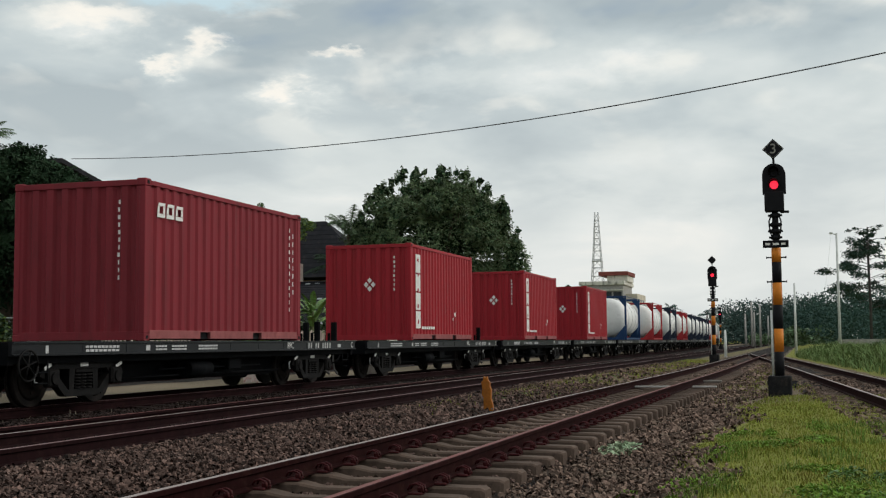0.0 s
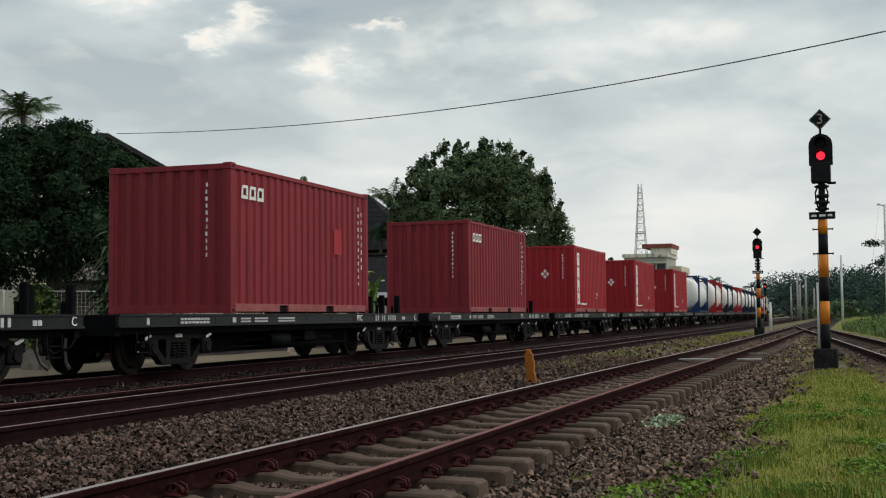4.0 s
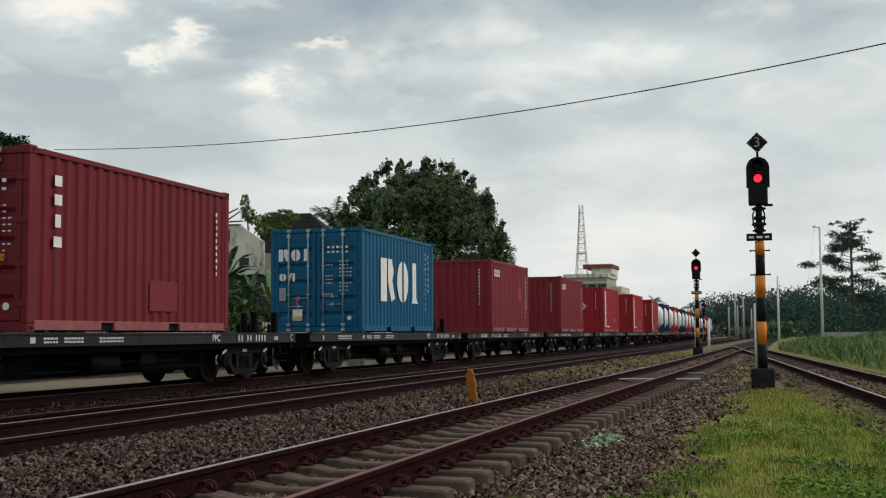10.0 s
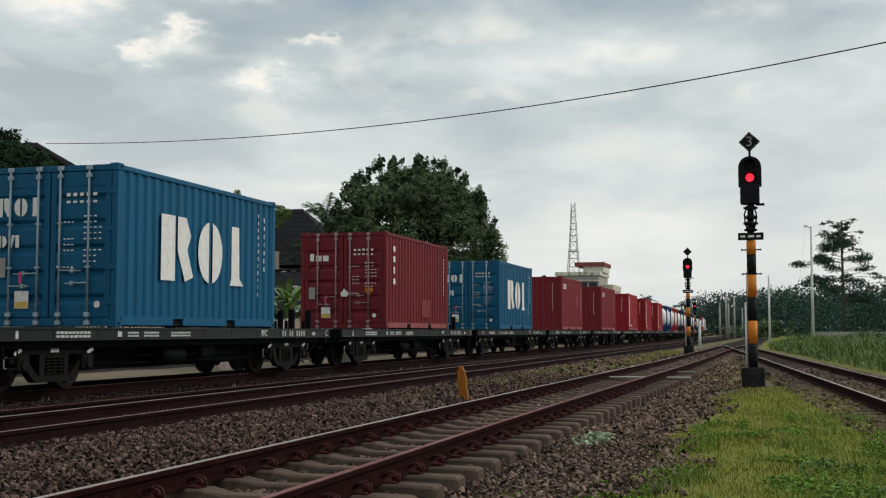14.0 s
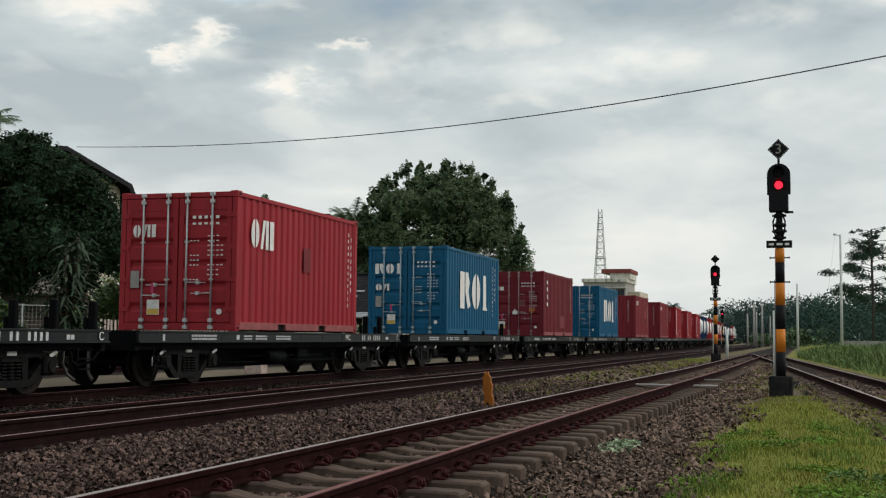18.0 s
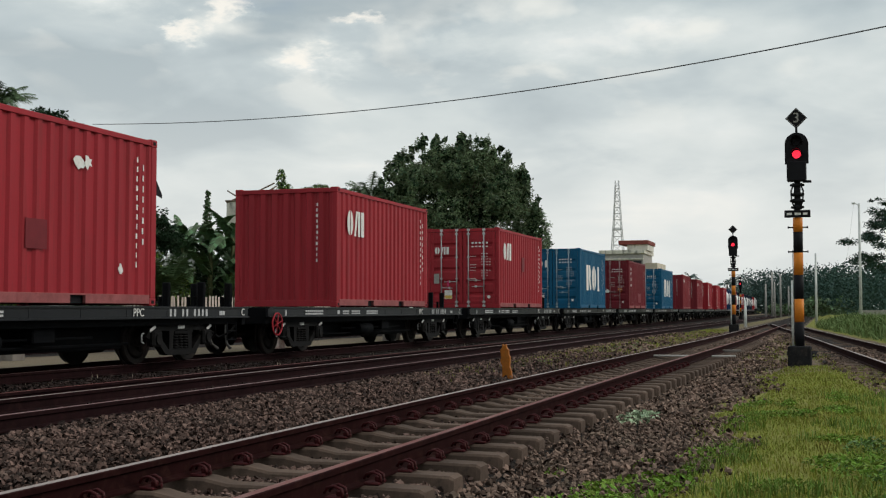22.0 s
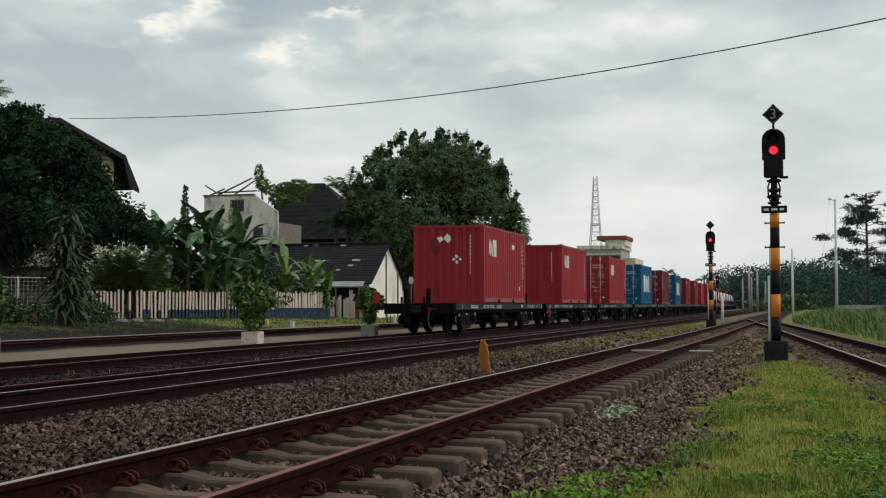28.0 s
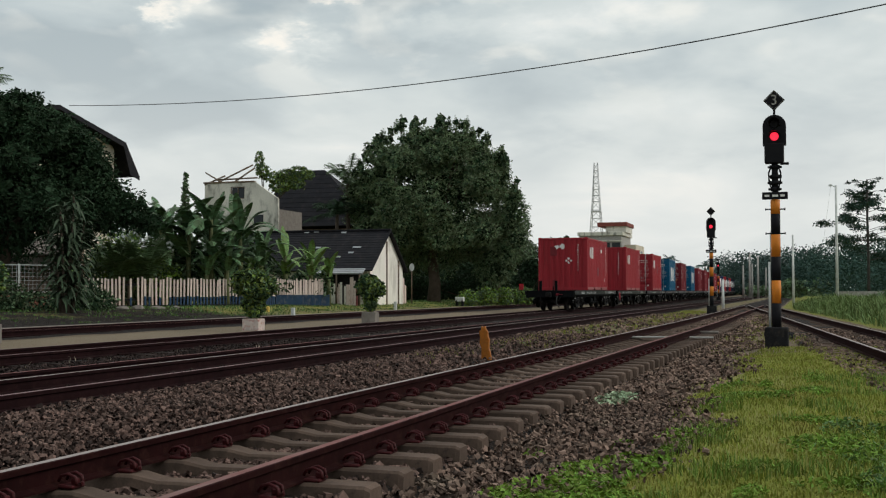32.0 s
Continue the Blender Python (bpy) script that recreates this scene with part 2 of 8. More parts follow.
V = (1.0, 1.0, 0.12)
M = {
    "dark_red": surface("dark_red_paint", (0.208, 0.022, 0.031), 0.55, 0, 0.12, 2.5, 30, 0.0, (0.10, 0.018, 0.020), 0.55, V, spec=0.18),
    "maroon": surface("maroon_paint", (0.150, 0.013, 0.021), 0.55, 0, 0.12, 2.5, 30, 0.0, (0.12, 0.03, 0.025), 0.5, V, spec=0.18),
    "red": surface("red_paint", (0.320, 0.018, 0.027), 0.5, 0, 0.10, 2.5, 30, 0.0, (0.20, 0.022, 0.022), 0.55, V, spec=0.18),
    "orange_red": surface("faded_red_paint", (0.300, 0.021, 0.030), 0.52, 0, 0.12, 2.5, 30, 0.0, (0.19, 0.022, 0.024), 0.6, V, spec=0.18),
    "blue": surface("blue_paint", (0.003, 0.088, 0.180), 0.5, 0, 0.10, 2.5, 30, 0.0, (0.004, 0.060, 0.115), 0.5, V, spec=0.18),
    "tank_white": surface("tank_cladding", (0.80, 0.80, 0.78), 0.4, 0, 0.06, 1.5, 20, 0.0, (0.45, 0.42, 0.38), 0.3),
    "frame_blue": surface("frame_blue_paint", (0.015, 0.045, 0.12), 0.45, 0, 0.1, 3, 30),
    "frame_dark": surface("frame_navy_paint", (0.020, 0.028, 0.050), 0.45, 0, 0.1, 3, 30),
    "frame_red": surface("frame_red_paint", (0.36, 0.03, 0.035), 0.45, 0, 0.1, 3, 30),
    "pale_red": surface("faded_pink_paint", (0.27, 0.085, 0.085), 0.7, 0, 0.2, 4, 40, 0, (0.18, 0.04, 0.04), 0.6),
    "mark": surface("white_marking_paint", (0.74, 0.73, 0.70), 0.6, 0, 0.08, 8, 60, 0, (0.4, 0.38, 0.35), 0.4),
    "mark_yellow": surface("yellow_label", (0.62, 0.42, 0.10), 0.6, 0, 0.1, 8, 60),
    "seal": surface("pink_seal_plastic", (0.55, 0.05, 0.16), 0.5, 0, 0.1, 8, 60),
    "maroon_pale": surface("paler_maroon_paint", (0.178, 0.020, 0.029), 0.55, 0, 0.12, 2.5, 30, 0, (0.14, 0.02, 0.025), 0.5, V, spec=0.18),
    "mark_dark": surface("dark_patch_paint", (0.16, 0.020, 0.026), 0.55, 0, 0.12, 6, 60),
    "sill": surface("dusty_black_sill_paint", (0.009, 0.010, 0.012), 0.34, 0, 0.3, 2.5, 30, 0.0, (0.020, 0.019, 0.018), 0.5, spec=0.22),
    "hose": surface("grey_rubber_hose", (0.09, 0.085, 0.08), 0.7, 0, 0.2, 6, 40),
    "wagon": surface("black_wagon_paint", (0.0045, 0.005, 0.006), 0.6, 0, 0.3, 2.5, 30, 0.002, (0.012, 0.010, 0.0095), 0.5, spec=0.04),
    "bogie": surface("grimy_bogie_iron", (0.0055, 0.005, 0.005), 0.6, 0.0, 0.4, 5, 40, 0.004, (0.022, 0.018, 0.016), 0.55, spec=0.12),
    "wheel": surface("wheel_steel", (0.013, 0.010, 0.009), 0.65, 0.1, 0.35, 6, 50, 0, (0.045, 0.028, 0.022), 0.5, spec=0.2),
    "galv": surface("galvanised_steel", (0.48, 0.49, 0.49), 0.5, 0.5, 0.12, 6, 50),
    "rod": surface("lock_rod_paint", (0.30, 0.38, 0.42), 0.5, 0.3, 0.12, 6, 50),
    "rod_red": surface("lock_rod_red_paint", (0.33, 0.23, 0.23), 0.5, 0.3, 0.12, 6, 50),
    "rail_side": surface("rusty_rail_side", (0.0165, 0.0045, 0.0046), 0.85, 0.1, 0.35, 6, 60, 0.003, (0.050, 0.023, 0.017), 0.4, spec=0.04),
    "rail_top": surface("worn_rail_head", (0.31, 0.265, 0.25), 0.6, 0.25, 0.2, 4, 60, 0, (0.20, 0.10, 0.07), 0.6, (1, 0.15, 1)),
    "rail_top_dull": surface("dull_rail_head", (0.225, 0.145, 0.145), 0.6, 0.2, 0.25, 4, 60, 0, (0.15, 0.075, 0.065), 0.5, (1, 0.15, 1)),
    "stencil": surface("worn_stencil_paint", (0.50, 0.50, 0.50), 0.7, 0, 0.2, 14, 80, 0, (0.12, 0.12, 0.12), 0.6),
    "rail_top_rust": surface("rusty_rail_head", (0.165, 0.058, 0.052), 0.62, 0.15, 0.25, 4, 60, 0, (0.22, 0.16, 0.145), 0.5, (1, 0.15, 1)),
    "sleeper": surface("weathered_concrete", (0.094, 0.065, 0.050), 0.9, 0, 0.3, 5, 70, 0.005, (0.040, 0.028, 0.022), 0.75, (1, 1, 1), 0.2),
    "sleeper_dark": surface("near_black_sleeper", (0.022, 0.015, 0.013), 0.9, 0, 0.3, 5, 70, 0.005, (0.045, 0.033, 0.028), 0.5, (1, 1, 1), 0.2),
    "rail_dark": surface("dark_rail_side", (0.014, 0.0052, 0.0058), 0.8, 0.1, 0.35, 6, 60, 0.003, (0.034, 0.017, 0.015), 0.4, spec=0.05),
    "clip": surface("red_brown_clip", (0.056, 0.009, 0.011), 0.6, 0.1, 0.3, 20, 80, 0.001, (0.06, 0.03, 0.025), 0.6),
    "stone": surface("ballast_stone", (0.150, 0.102, 0.080), 0.9, 0, 0.35, 1.3, 60, 0, (0.14, 0.12, 0.09), 0.5, (1, 1, 1), 0, 0.75),
    # two darker ballast tones, used from the near track leftwards
    "stone_deep": surface("dark_brown_ballast", (0.100, 0.064, 0.053), 0.9, 0, 0.35, 1.3, 60, 0, (0.095, 0.074, 0.062), 0.5, (1, 1, 1), 0, 0.85),
    "stone_black": surface("near_black_ballast", (0.026, 0.017, 0.015), 0.85, 0, 0.35, 1.3, 60, 0, (0.045, 0.034, 0.030), 0.5, (1, 1, 1), 0, 0.8),
    "concrete": surface("grey_concrete", (0.33, 0.32, 0.30), 0.9, 0, 0.2, 3, 40, 0.004, (0.15, 0.14, 0.12), 0.5),
    "plank": surface("weathered_plank", (0.20, 0.18, 0.16), 0.9, 0, 0.2, 3, 40, 0.004, (0.10, 0.08, 0.07), 0.6),
    "orange": surface("orange_paint", (0.58, 0.185, 0.02), 0.5, 0, 0.15, 4, 40, 0, (0.30, 0.12, 0.03), 0.4),
    "marker": surface("marker_orange_paint", (0.30, 0.098, 0.012), 0.6, 0, 0.25, 10, 60, 0, (0.18, 0.09, 0.03), 0.6),
    "black": surface("black_paint", (0.014, 0.014, 0.016), 0.5, 0, 0.2, 4, 40, spec=0.04),
    "black_rough": surface("tarred_block", (0.018, 0.018, 0.019), 0.8, 0, 0.3, 6, 50, 0.004, (0.07, 0.06, 0.05), 0.4, spec=0.04),
    "plaster": surface("weathered_white_plaster", (0.80, 0.77, 0.70), 0.9, 0, 0.08, 0.6, 12, 0.004, (0.36, 0.33, 0.28), 0.5, (1, 1, 0.4)),
    "plaster_old": surface("mouldy_plaster", (0.62, 0.60, 0.53), 0.9, 0, 0.2, 0.7, 12, 0.004, (0.10, 0.10, 0.085), 0.85, (1, 1, 0.4)),
    "plaster_cream": surface("cream_plaster", (0.58, 0.52, 0.42), 0.9, 0, 0.12, 0.6, 12, 0.004, (0.25, 0.22, 0.18), 0.5, (1, 1, 0.4)),
    "roof_tile": surface("dark_clay_tile", (0.013, 0.013, 0.016), 0.85, 0, 0.3, 1.2, 20, 0.01, (0.035, 0.030, 0.030), 0.5, (1, 1, 1), 0.2),
    "roof_red": surface("red_roof_tile", (0.20, 0.06, 0.05), 0.85, 0, 0.25, 1.2, 20, 0.01),
    "tin": surface("weathered_tin_sheet", (0.36, 0.38, 0.40), 0.5, 0.4, 0.2, 2, 20, 0.002, (0.16, 0.10, 0.07), 0.6),
    "wood": surface("weathered_wood", (0.16, 0.12, 0.09), 0.9, 0, 0.3, 3, 40, 0.004),
    "board": surface("faded_cream_board", (0.56, 0.465, 0.415), 0.9, 0, 0.15, 2.0, 30, 0.003, (0.34, 0.20, 0.15), 0.6, (1, 1, 0.5), 0.2),
    "board_blue": surface("faded_blue_board", (0.026, 0.055, 0.100), 0.9, 0, 0.25, 3.0, 30, 0.003, (0.20, 0.18, 0.16), 0.6, (1, 1, 0.5), 0.25),
    "glass_dark": surface("dark_window_glass", (0.03, 0.035, 0.04), 0.15, 0, 0.2, 2, 10),
    "bark": surface("tree_bark", (0.085, 0.065, 0.05), 0.95, 0, 0.3, 4, 30, 0.01),
    "bark_pale": surface("grey_bark", (0.060, 0.056, 0.052), 0.95, 0, 0.3, 4, 30, 0.01),
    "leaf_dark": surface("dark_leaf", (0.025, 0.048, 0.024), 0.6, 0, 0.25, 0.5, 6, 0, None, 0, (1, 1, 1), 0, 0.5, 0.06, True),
    "leaf_mid": surface("mid_leaf", (0.090, 0.142, 0.066), 0.55, 0, 0.25, 0.5, 6, 0, None, 0, (1, 1, 1), 0, 0.55, 0.3, True),
    "leaf_glossy": surface("glossy_broad_leaf", (0.130, 0.172, 0.084), 0.55, 0, 0.25, 0.5, 6, 0, (0.18, 0.215, 0.09), 0.4, (1, 1, 1), 0, 0.4, 0.25, True),
    "leaf_light": surface("young_leaf", (0.16, 0.25, 0.030), 0.55, 0, 0.2, 0.8, 6, 0, None, 0, (1, 1, 1), 0, 0.45, 0.35, True),
    "leaf_shrub": surface("shrub_leaf", (0.145, 0.205, 0.036), 0.55, 0, 0.25, 2.0, 10, 0, (0.2, 0.26, 0.04), 0.5, (1, 1, 1), 0, 0.5, 0.3, True),
    # distance haze is painted into the next two bluish leaf colours
    "leaf_far_haze": surface("hazy_far_leaf", (0.070, 0.112, 0.100), 0.8, 0, 0.3, 0.05, 1, 0, None, 0, (1, 1, 1), 0, 0.16, 0.05, True),
    "leaf_haze": surface("haze_tinted_leaf", (0.042, 0.080, 0.066), 0.8, 0, 0.35, 0.12, 2, 0, None, 0, (1, 1, 1), 0, 0.18, 0.08, True),
    "banana_young": surface("young_banana_leaf", (0.13, 0.215, 0.06), 0.5, 0, 0.2, 1.5, 10, 0, (0.16, 0.16, 0.06), 0.3, (1, 1, 1), 0, 0.3, 0.3, True),
    "flower": surface("white_blossom", (0.62, 0.64, 0.62), 0.6, 0, 0.1, 2, 8),
    "dry": surface("dry_straw", (0.40, 0.34, 0.26), 0.8, 0, 0.2, 3, 20, 0, None, 0, (1, 1, 1), 0, 0.3),
    "strap": surface("pale_edged_strap_leaf", (0.026, 0.046, 0.025), 0.55, 0, 0.3, 1.5, 10, 0, (0.15, 0.17, 0.11), 0.3, (1, 1, 1), 0, 0.6, 0.14, True),
    "banana": surface("banana_leaf", (0.080, 0.140, 0.068), 0.55, 0, 0.2, 1.5, 10, 0, (0.13, 0.13, 0.05), 0.3, (1, 1, 1), 0, 0.45, 0.14, True),
    "stem": surface("banana_stem", (0.12, 0.13, 0.06), 0.7, 0, 0.3, 3, 20),
    "grass": surface("grass_blade", (0.226, 0.248, 0.046), 0.7, 0, 0.22, 0.9, 4, 0, (0.225, 0.172, 0.056), 0.65, (1, 1, 1), 0, 0.2, 0.08, True),
    "weed_dark": surface("dark_weed_leaf", (0.072, 0.135, 0.030), 0.55, 0, 0.2, 2.0, 8, 0, None, 0, (1, 1, 1), 0, 0.4, 0.3, True),
    "weed_lush": surface("lush_grass_blade", (0.125, 0.192, 0.034), 0.65, 0, 0.25, 1.2, 6, 0, (0.17, 0.17, 0.05), 0.3, (1, 1, 1), 0, 0.3, 0.1, True),
    "weed": surface("weed_leaf", (0.142, 0.228, 0.032), 0.6, 0, 0.2, 2.0, 8, 0, None, 0, (1, 1, 1), 0, 0.4, 0.12, True),
    "pale_weed": surface("pale_weed_leaf", (0.30, 0.38, 0.24), 0.6, 0, 0.25, 2.0, 8, 0, None, 0, (1, 1, 1), 0, 0.4, 0.2, True),
    "tall_grass": surface("tall_grass_blade", (0.128, 0.182, 0.066), 0.7, 0, 0.35, 0.4, 4, 0, (0.07, 0.12, 0.035), 0.7, (1, 1, 1), 0, 0.25, 0.06, True),
    "cable": surface("cable_sheath", (0.10, 0.105, 0.11), 0.6, 0, 0.1, 4, 30),
    "pale_post": surface("pale_post_paint", (0.58, 0.60, 0.58), 0.7, 0, 0.15, 3, 30, 0, (0.3, 0.3, 0.28), 0.5),
    "brick_red": surface("painted_brickwork", (0.28, 0.13, 0.09), 0.9, 0, 0.2, 4, 30, 0.005),
    "planter": surface("flaking_red_white_planter", (0.52, 0.44, 0.40), 0.9, 0, 0.2, 7, 40, 0.004, (0.34, 0.08, 0.07), 0.9),
    "loco": surface("loco_white_paint", (0.62, 0.62, 0.60), 0.45, 0, 0.08, 2, 20),
}


def glow_material(name, col, strength):
    m = bpy.data.materials.new(name)
    m.use_nodes = True
    b = m.node_tree.nodes["Principled BSDF"]
    b.inputs["Base Color"].default_value = (*col, 1)
    b.inputs["Emission Color"].default_value = (*col, 1)
    b.inputs["Emission Strength"].default_value = strength
    return m


M["red_glow"] = glow_material("red_signal_glow", (1.0, 0.025, 0.06), 1.1)


def ground_material():
    """Soil, grass, sand and gravel over one sheet, after the sheet's own zone layers."""
    m = bpy.data.materials.new("ground_cover")
    m.use_nodes = True
    t = m.node_tree
    b = t.nodes["Principled BSDF"]
    co = t.nodes.new("ShaderNodeTexCoord").outputs["Object"]

    def zone(name):
        n = t.nodes.new("ShaderNodeAttribute")
        n.attribute_name = name
        return n.outputs["Fac"]

    broad = noise_n(t, co, 0.45, 5, 0.6)
    small = noise_n(t, co, 6.0, 5, 0.6)
    grit = noise_n(t, co, 45.0, 3, 0.6)
    v = t.nodes.new("ShaderNodeTexVoronoi")
    v.inputs["Scale"].default_value = 17.0
    t.links.new(co, v.inputs["Vector"])
    soil = mixc(t, small, (0.105, 0.078, 0.054), (0.200, 0.152, 0.106))
    # gravel is near black: shade in the gaps between stones is painted in
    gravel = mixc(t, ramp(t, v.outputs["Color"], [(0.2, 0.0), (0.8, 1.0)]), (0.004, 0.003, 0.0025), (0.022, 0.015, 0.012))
    green = mixc(t, small, (0.125, 0.145, 0.022), (0.245, 0.255, 0.044))
    green = mixc(t, ramp(t, broad, [(0.45, 0.0), (0.7, 0.7)]), green, (0.21, 0.185, 0.065))
    sand = mixc(t, small, (0.165, 0.130, 0.088), (0.225, 0.182, 0.125))

    def edged(z):
        j = math_n(t, "ADD", z, math_n(t, "MULTIPLY", math_n(t, "SUBTRACT", math_n(t, "ADD", math_n(t, "MULTIPLY", broad, 0.5), math_n(t, "MULTIPLY", small, 0.5)), 0.5), 0.9))
        return ramp(t, j, [(0.42, 0.0), (0.58, 1.0)])

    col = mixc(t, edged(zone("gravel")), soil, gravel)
    col = mixc(t, edged(zone("grass")), col, green)
    col = mixc(t, edged(zone("sand")), col, sand)
    t.links.new(col, b.inputs["Base Color"])
    b.inputs["Roughness"].default_value = 0.95
    b.inputs["Specular IOR Level"].default_value = 0.2
    bn = t.nodes.new("ShaderNodeBump")
    bn.inputs["Distance"].default_value = 0.03
    t.links.new(math_n(t, "ADD", grit, v.outputs["Distance"]), bn.inputs["Height"])
    t.links.new(bn.outputs[0], b.inputs["Normal"])
    return m


M["ground"] = ground_material()


# ---- mesh helpers ----
def part(name, bm, material, parent=None, label=""):
    """Links a bmesh as one mesh object, under a parent where one is given."""
    me = bpy.data.meshes.new(name)
    bm.normal_update()
    bm.to_mesh(me)
    bm.free()
    for m in material if isinstance(material, (list, tuple)) else (material,):
        me.materials.append(m)
    ob = new(name, me)
    if parent:
        ob.parent = parent
    if label:
        tagged(ob, label)
    return ob


def share(name, me, parent, m):
    """One more object on a mesh that exists."""
    ob = new(name, me)
    ob.parent = parent
    ob.matrix_basis = m
    return ob


def thing(name, label, category, m=None, group="", kind=""):
    ob = tagged(new(name), label, category, group, kind)
    if m is not None:
        ob.matrix_basis = m
    return ob


def box(bm, x0, x1, y0, y1, z0, z1, bevel=0.0, mat=0):
    vs = [bm.verts.new(c) for c in ((x0, y0, z0), (x1, y0, z0), (x1, y1, z0), (x0, y1, z0), (x0, y0, z1), (x1, y0, z1), (x1, y1, z1), (x0, y1, z1))]
    fs = [bm.faces.new([vs[i] for i in q]) for q in ((3, 2, 1, 0), (4, 5, 6, 7), (0, 1, 5, 4), (1, 2, 6, 5), (2, 3, 7, 6), (3, 0, 4, 7))]
    for f in fs:
        f.material_index = mat
    if bevel:
        es = list({e for f in fs for e in f.edges})
        r = bmesh.ops.bevel(bm, geom=es, offset=bevel, segments=1, affect="EDGES")
        for f in r["faces"]:
            f.material_index = mat
    return bm


def tube(bm, a, b, r0, r1=None, n=10, caps=True, mat=0):
    """A round bar from a to b, tapering from r0 to r1."""
    a, b = Vector(a), Vector(b)
    r1 = r0 if r1 is None else r1
    d = (b - a).normalized()
    u = d.orthogonal().normalized()
    w = d.cross(u)
    rings = []
    for c, r in ((a, r0), (b, r1)):
        rings.append([bm.verts.new(c + (u * math.cos(2 * math.pi * k / n) + w * math.sin(2 * math.pi * k / n)) * r) for k in range(n)])
    for k in range(n):
        f = bm.faces.new((rings[0][k], rings[0][(k + 1) % n], rings[1][(k + 1) % n], rings[1][k]))
        f.smooth, f.material_index = True, mat
    if caps:
        bm.faces.new(rings[0][::-1]).material_index = mat
        bm.faces.new(rings[1]).material_index = mat
    return bm


def bent(bm, pts, radii, n=8, mat=0):
    """A round bar along several points."""
    pts = [Vector(p) for p in pts]
    rings = []
    for i, p in enumerate(pts):
        d = (pts[min(i + 1, len(pts) - 1)] - pts[max(i - 1, 0)]).normalized()
        u = d.cross(Vector((0.37, 0.93, 0.11))).normalized()
        w = d.cross(u)
        r = radii[i] if isinstance(radii, (list, tuple)) else radii
        rings.append([bm.verts.new(p + (u * math.cos(2 * math.pi * k / n) + w * math.sin(2 * math.pi * k / n)) * r) for k in range(n)])
    for a, b in zip(rings, rings[1:]):
        for k in range(n):
            f = bm.faces.new((a[k], a[(k + 1) % n], b[(k + 1) % n], b[k]))
            f.smooth, f.material_index = True, mat
    bm.faces.new(rings[0][::-1]).material_index = mat
    bm.faces.new(rings[-1]).material_index = mat
    return bm


def extrude_profile(bm, prof, y0, y1, axis="y", mat=0):
    """A closed profile (pairs) drawn along one axis; the pairs are the other two axes in order."""
    def put(p, s):
        return {"y": (p[0], s, p[1]), "x": (s, p[0], p[1]), "z": (p[0], p[1], s)}[axis]
    a = [bm.verts.new(put(p, y0)) for p in prof]
    b = [bm.verts.new(put(p, y1)) for p in prof]
    n = len(prof)
    fs = [bm.faces.new((a[k], a[(k + 1) % n], b[(k + 1) % n], b[k])) for k in range(n)]
    fs += [bm.faces.new(a[::-1]), bm.faces.new(b)]
    for f in fs:
        f.material_index = mat
    bmesh.ops.recalc_face_normals(bm, faces=fs)
    return bm


def raw_mesh(name, verts, faces, material, smooth=False):
    """A large mesh from arrays: verts N x 3, faces M x k."""
    me = bpy.data.meshes.new(name)
    verts, faces = np.asarray(verts, np.float32), np.asarray(faces, np.int32)
    k = faces.shape[1]
    me.vertices.add(len(verts))
    me.vertices.foreach_set("co", verts.ravel())
    me.loops.add(faces.size)
    me.loops.foreach_set("vertex_index", faces.ravel())
    me.polygons.add(len(faces))
    me.polygons.foreach_set("loop_start", np.arange(0, faces.size, k, dtype=np.int32))
    me.polygons.foreach_set("use_smooth", np.full(len(faces), smooth))
    me.update(calc_edges=True)
    me.materials.append(material)
    return me


def leaf_mesh(name, centres, size, material, rng, droop=0.3, slim=0.45, out=None):
    """Many folded leaves, each a diamond bent along its midrib, at the centres given."""
    n = len(centres)
    size = np.broadcast_to(np.asarray(size, float), (n,)) * rng.uniform(0.65, 1.35, n)
    a = rng.uniform(0, 2 * np.pi, n)
    tilt = rng.normal(-droop, 0.5, n)
    d = np.stack([np.cos(a) * np.cos(tilt), np.sin(a) * np.cos(tilt), np.sin(tilt)], 1)
    if out is not None:
        d = d + out * 0.8
        d /= np.linalg.norm(d, axis=1)[:, None]
    r = rng.normal(size=(n, 3))
    side = np.cross(d, r)
    side /= np.linalg.norm(side, axis=1)[:, None] + 1e-9
    up = np.cross(side, d)
    s = size[:, None]
    base, tip = centres - d * s * 0.5, centres + d * s * 0.5
    l, rr = centres + side * s * slim * 0.5 + up * s * 0.10, centres - side * s * slim * 0.5 + up * s * 0.10
    v = np.stack([base, rr, tip, l], 1).reshape(-1, 3)
    i = np.arange(n)[:, None] * 4
    f = np.concatenate([i + np.array([[0, 1, 2]]), i + np.array([[0, 2, 3]])], 0)
    return raw_mesh(name, v, f, material)


def blob_points(rng, blobs, n, shell=0.55):
    """Points in the outer shells of ellipsoids (x, y, z, rx, ry, rz), gathered in tufts, and the way outwards."""
    w = np.array([(b[3] * b[4] * b[5]) ** 0.67 for b in blobs])
    which = rng.choice(len(blobs), n, p=w / w.sum())
    bl = np.array(blobs)[which]
    d = rng.normal(size=(n, 3))
    d /= np.linalg.norm(d, axis=1)[:, None]
    r = (shell + (1 - shell) * rng.uniform(0, 1, n) ** 0.6)[:, None]
    lump = 1 + 0.16 * np.sin(d[:, :1] * 7 + bl[:, :1] * 3) * np.cos(d[:, 1:2] * 6 + bl[:, 1:2]) + 0.10 * np.sin(d[:, 2:3] * 11 + bl[:, :1])
    return bl[:, :3] + d * bl[:, 3:6] * r * lump, d


# ---- the plan: track centre lines, rail tops at z = 0 ----
HALF = 0.566
Y_END = 420.0


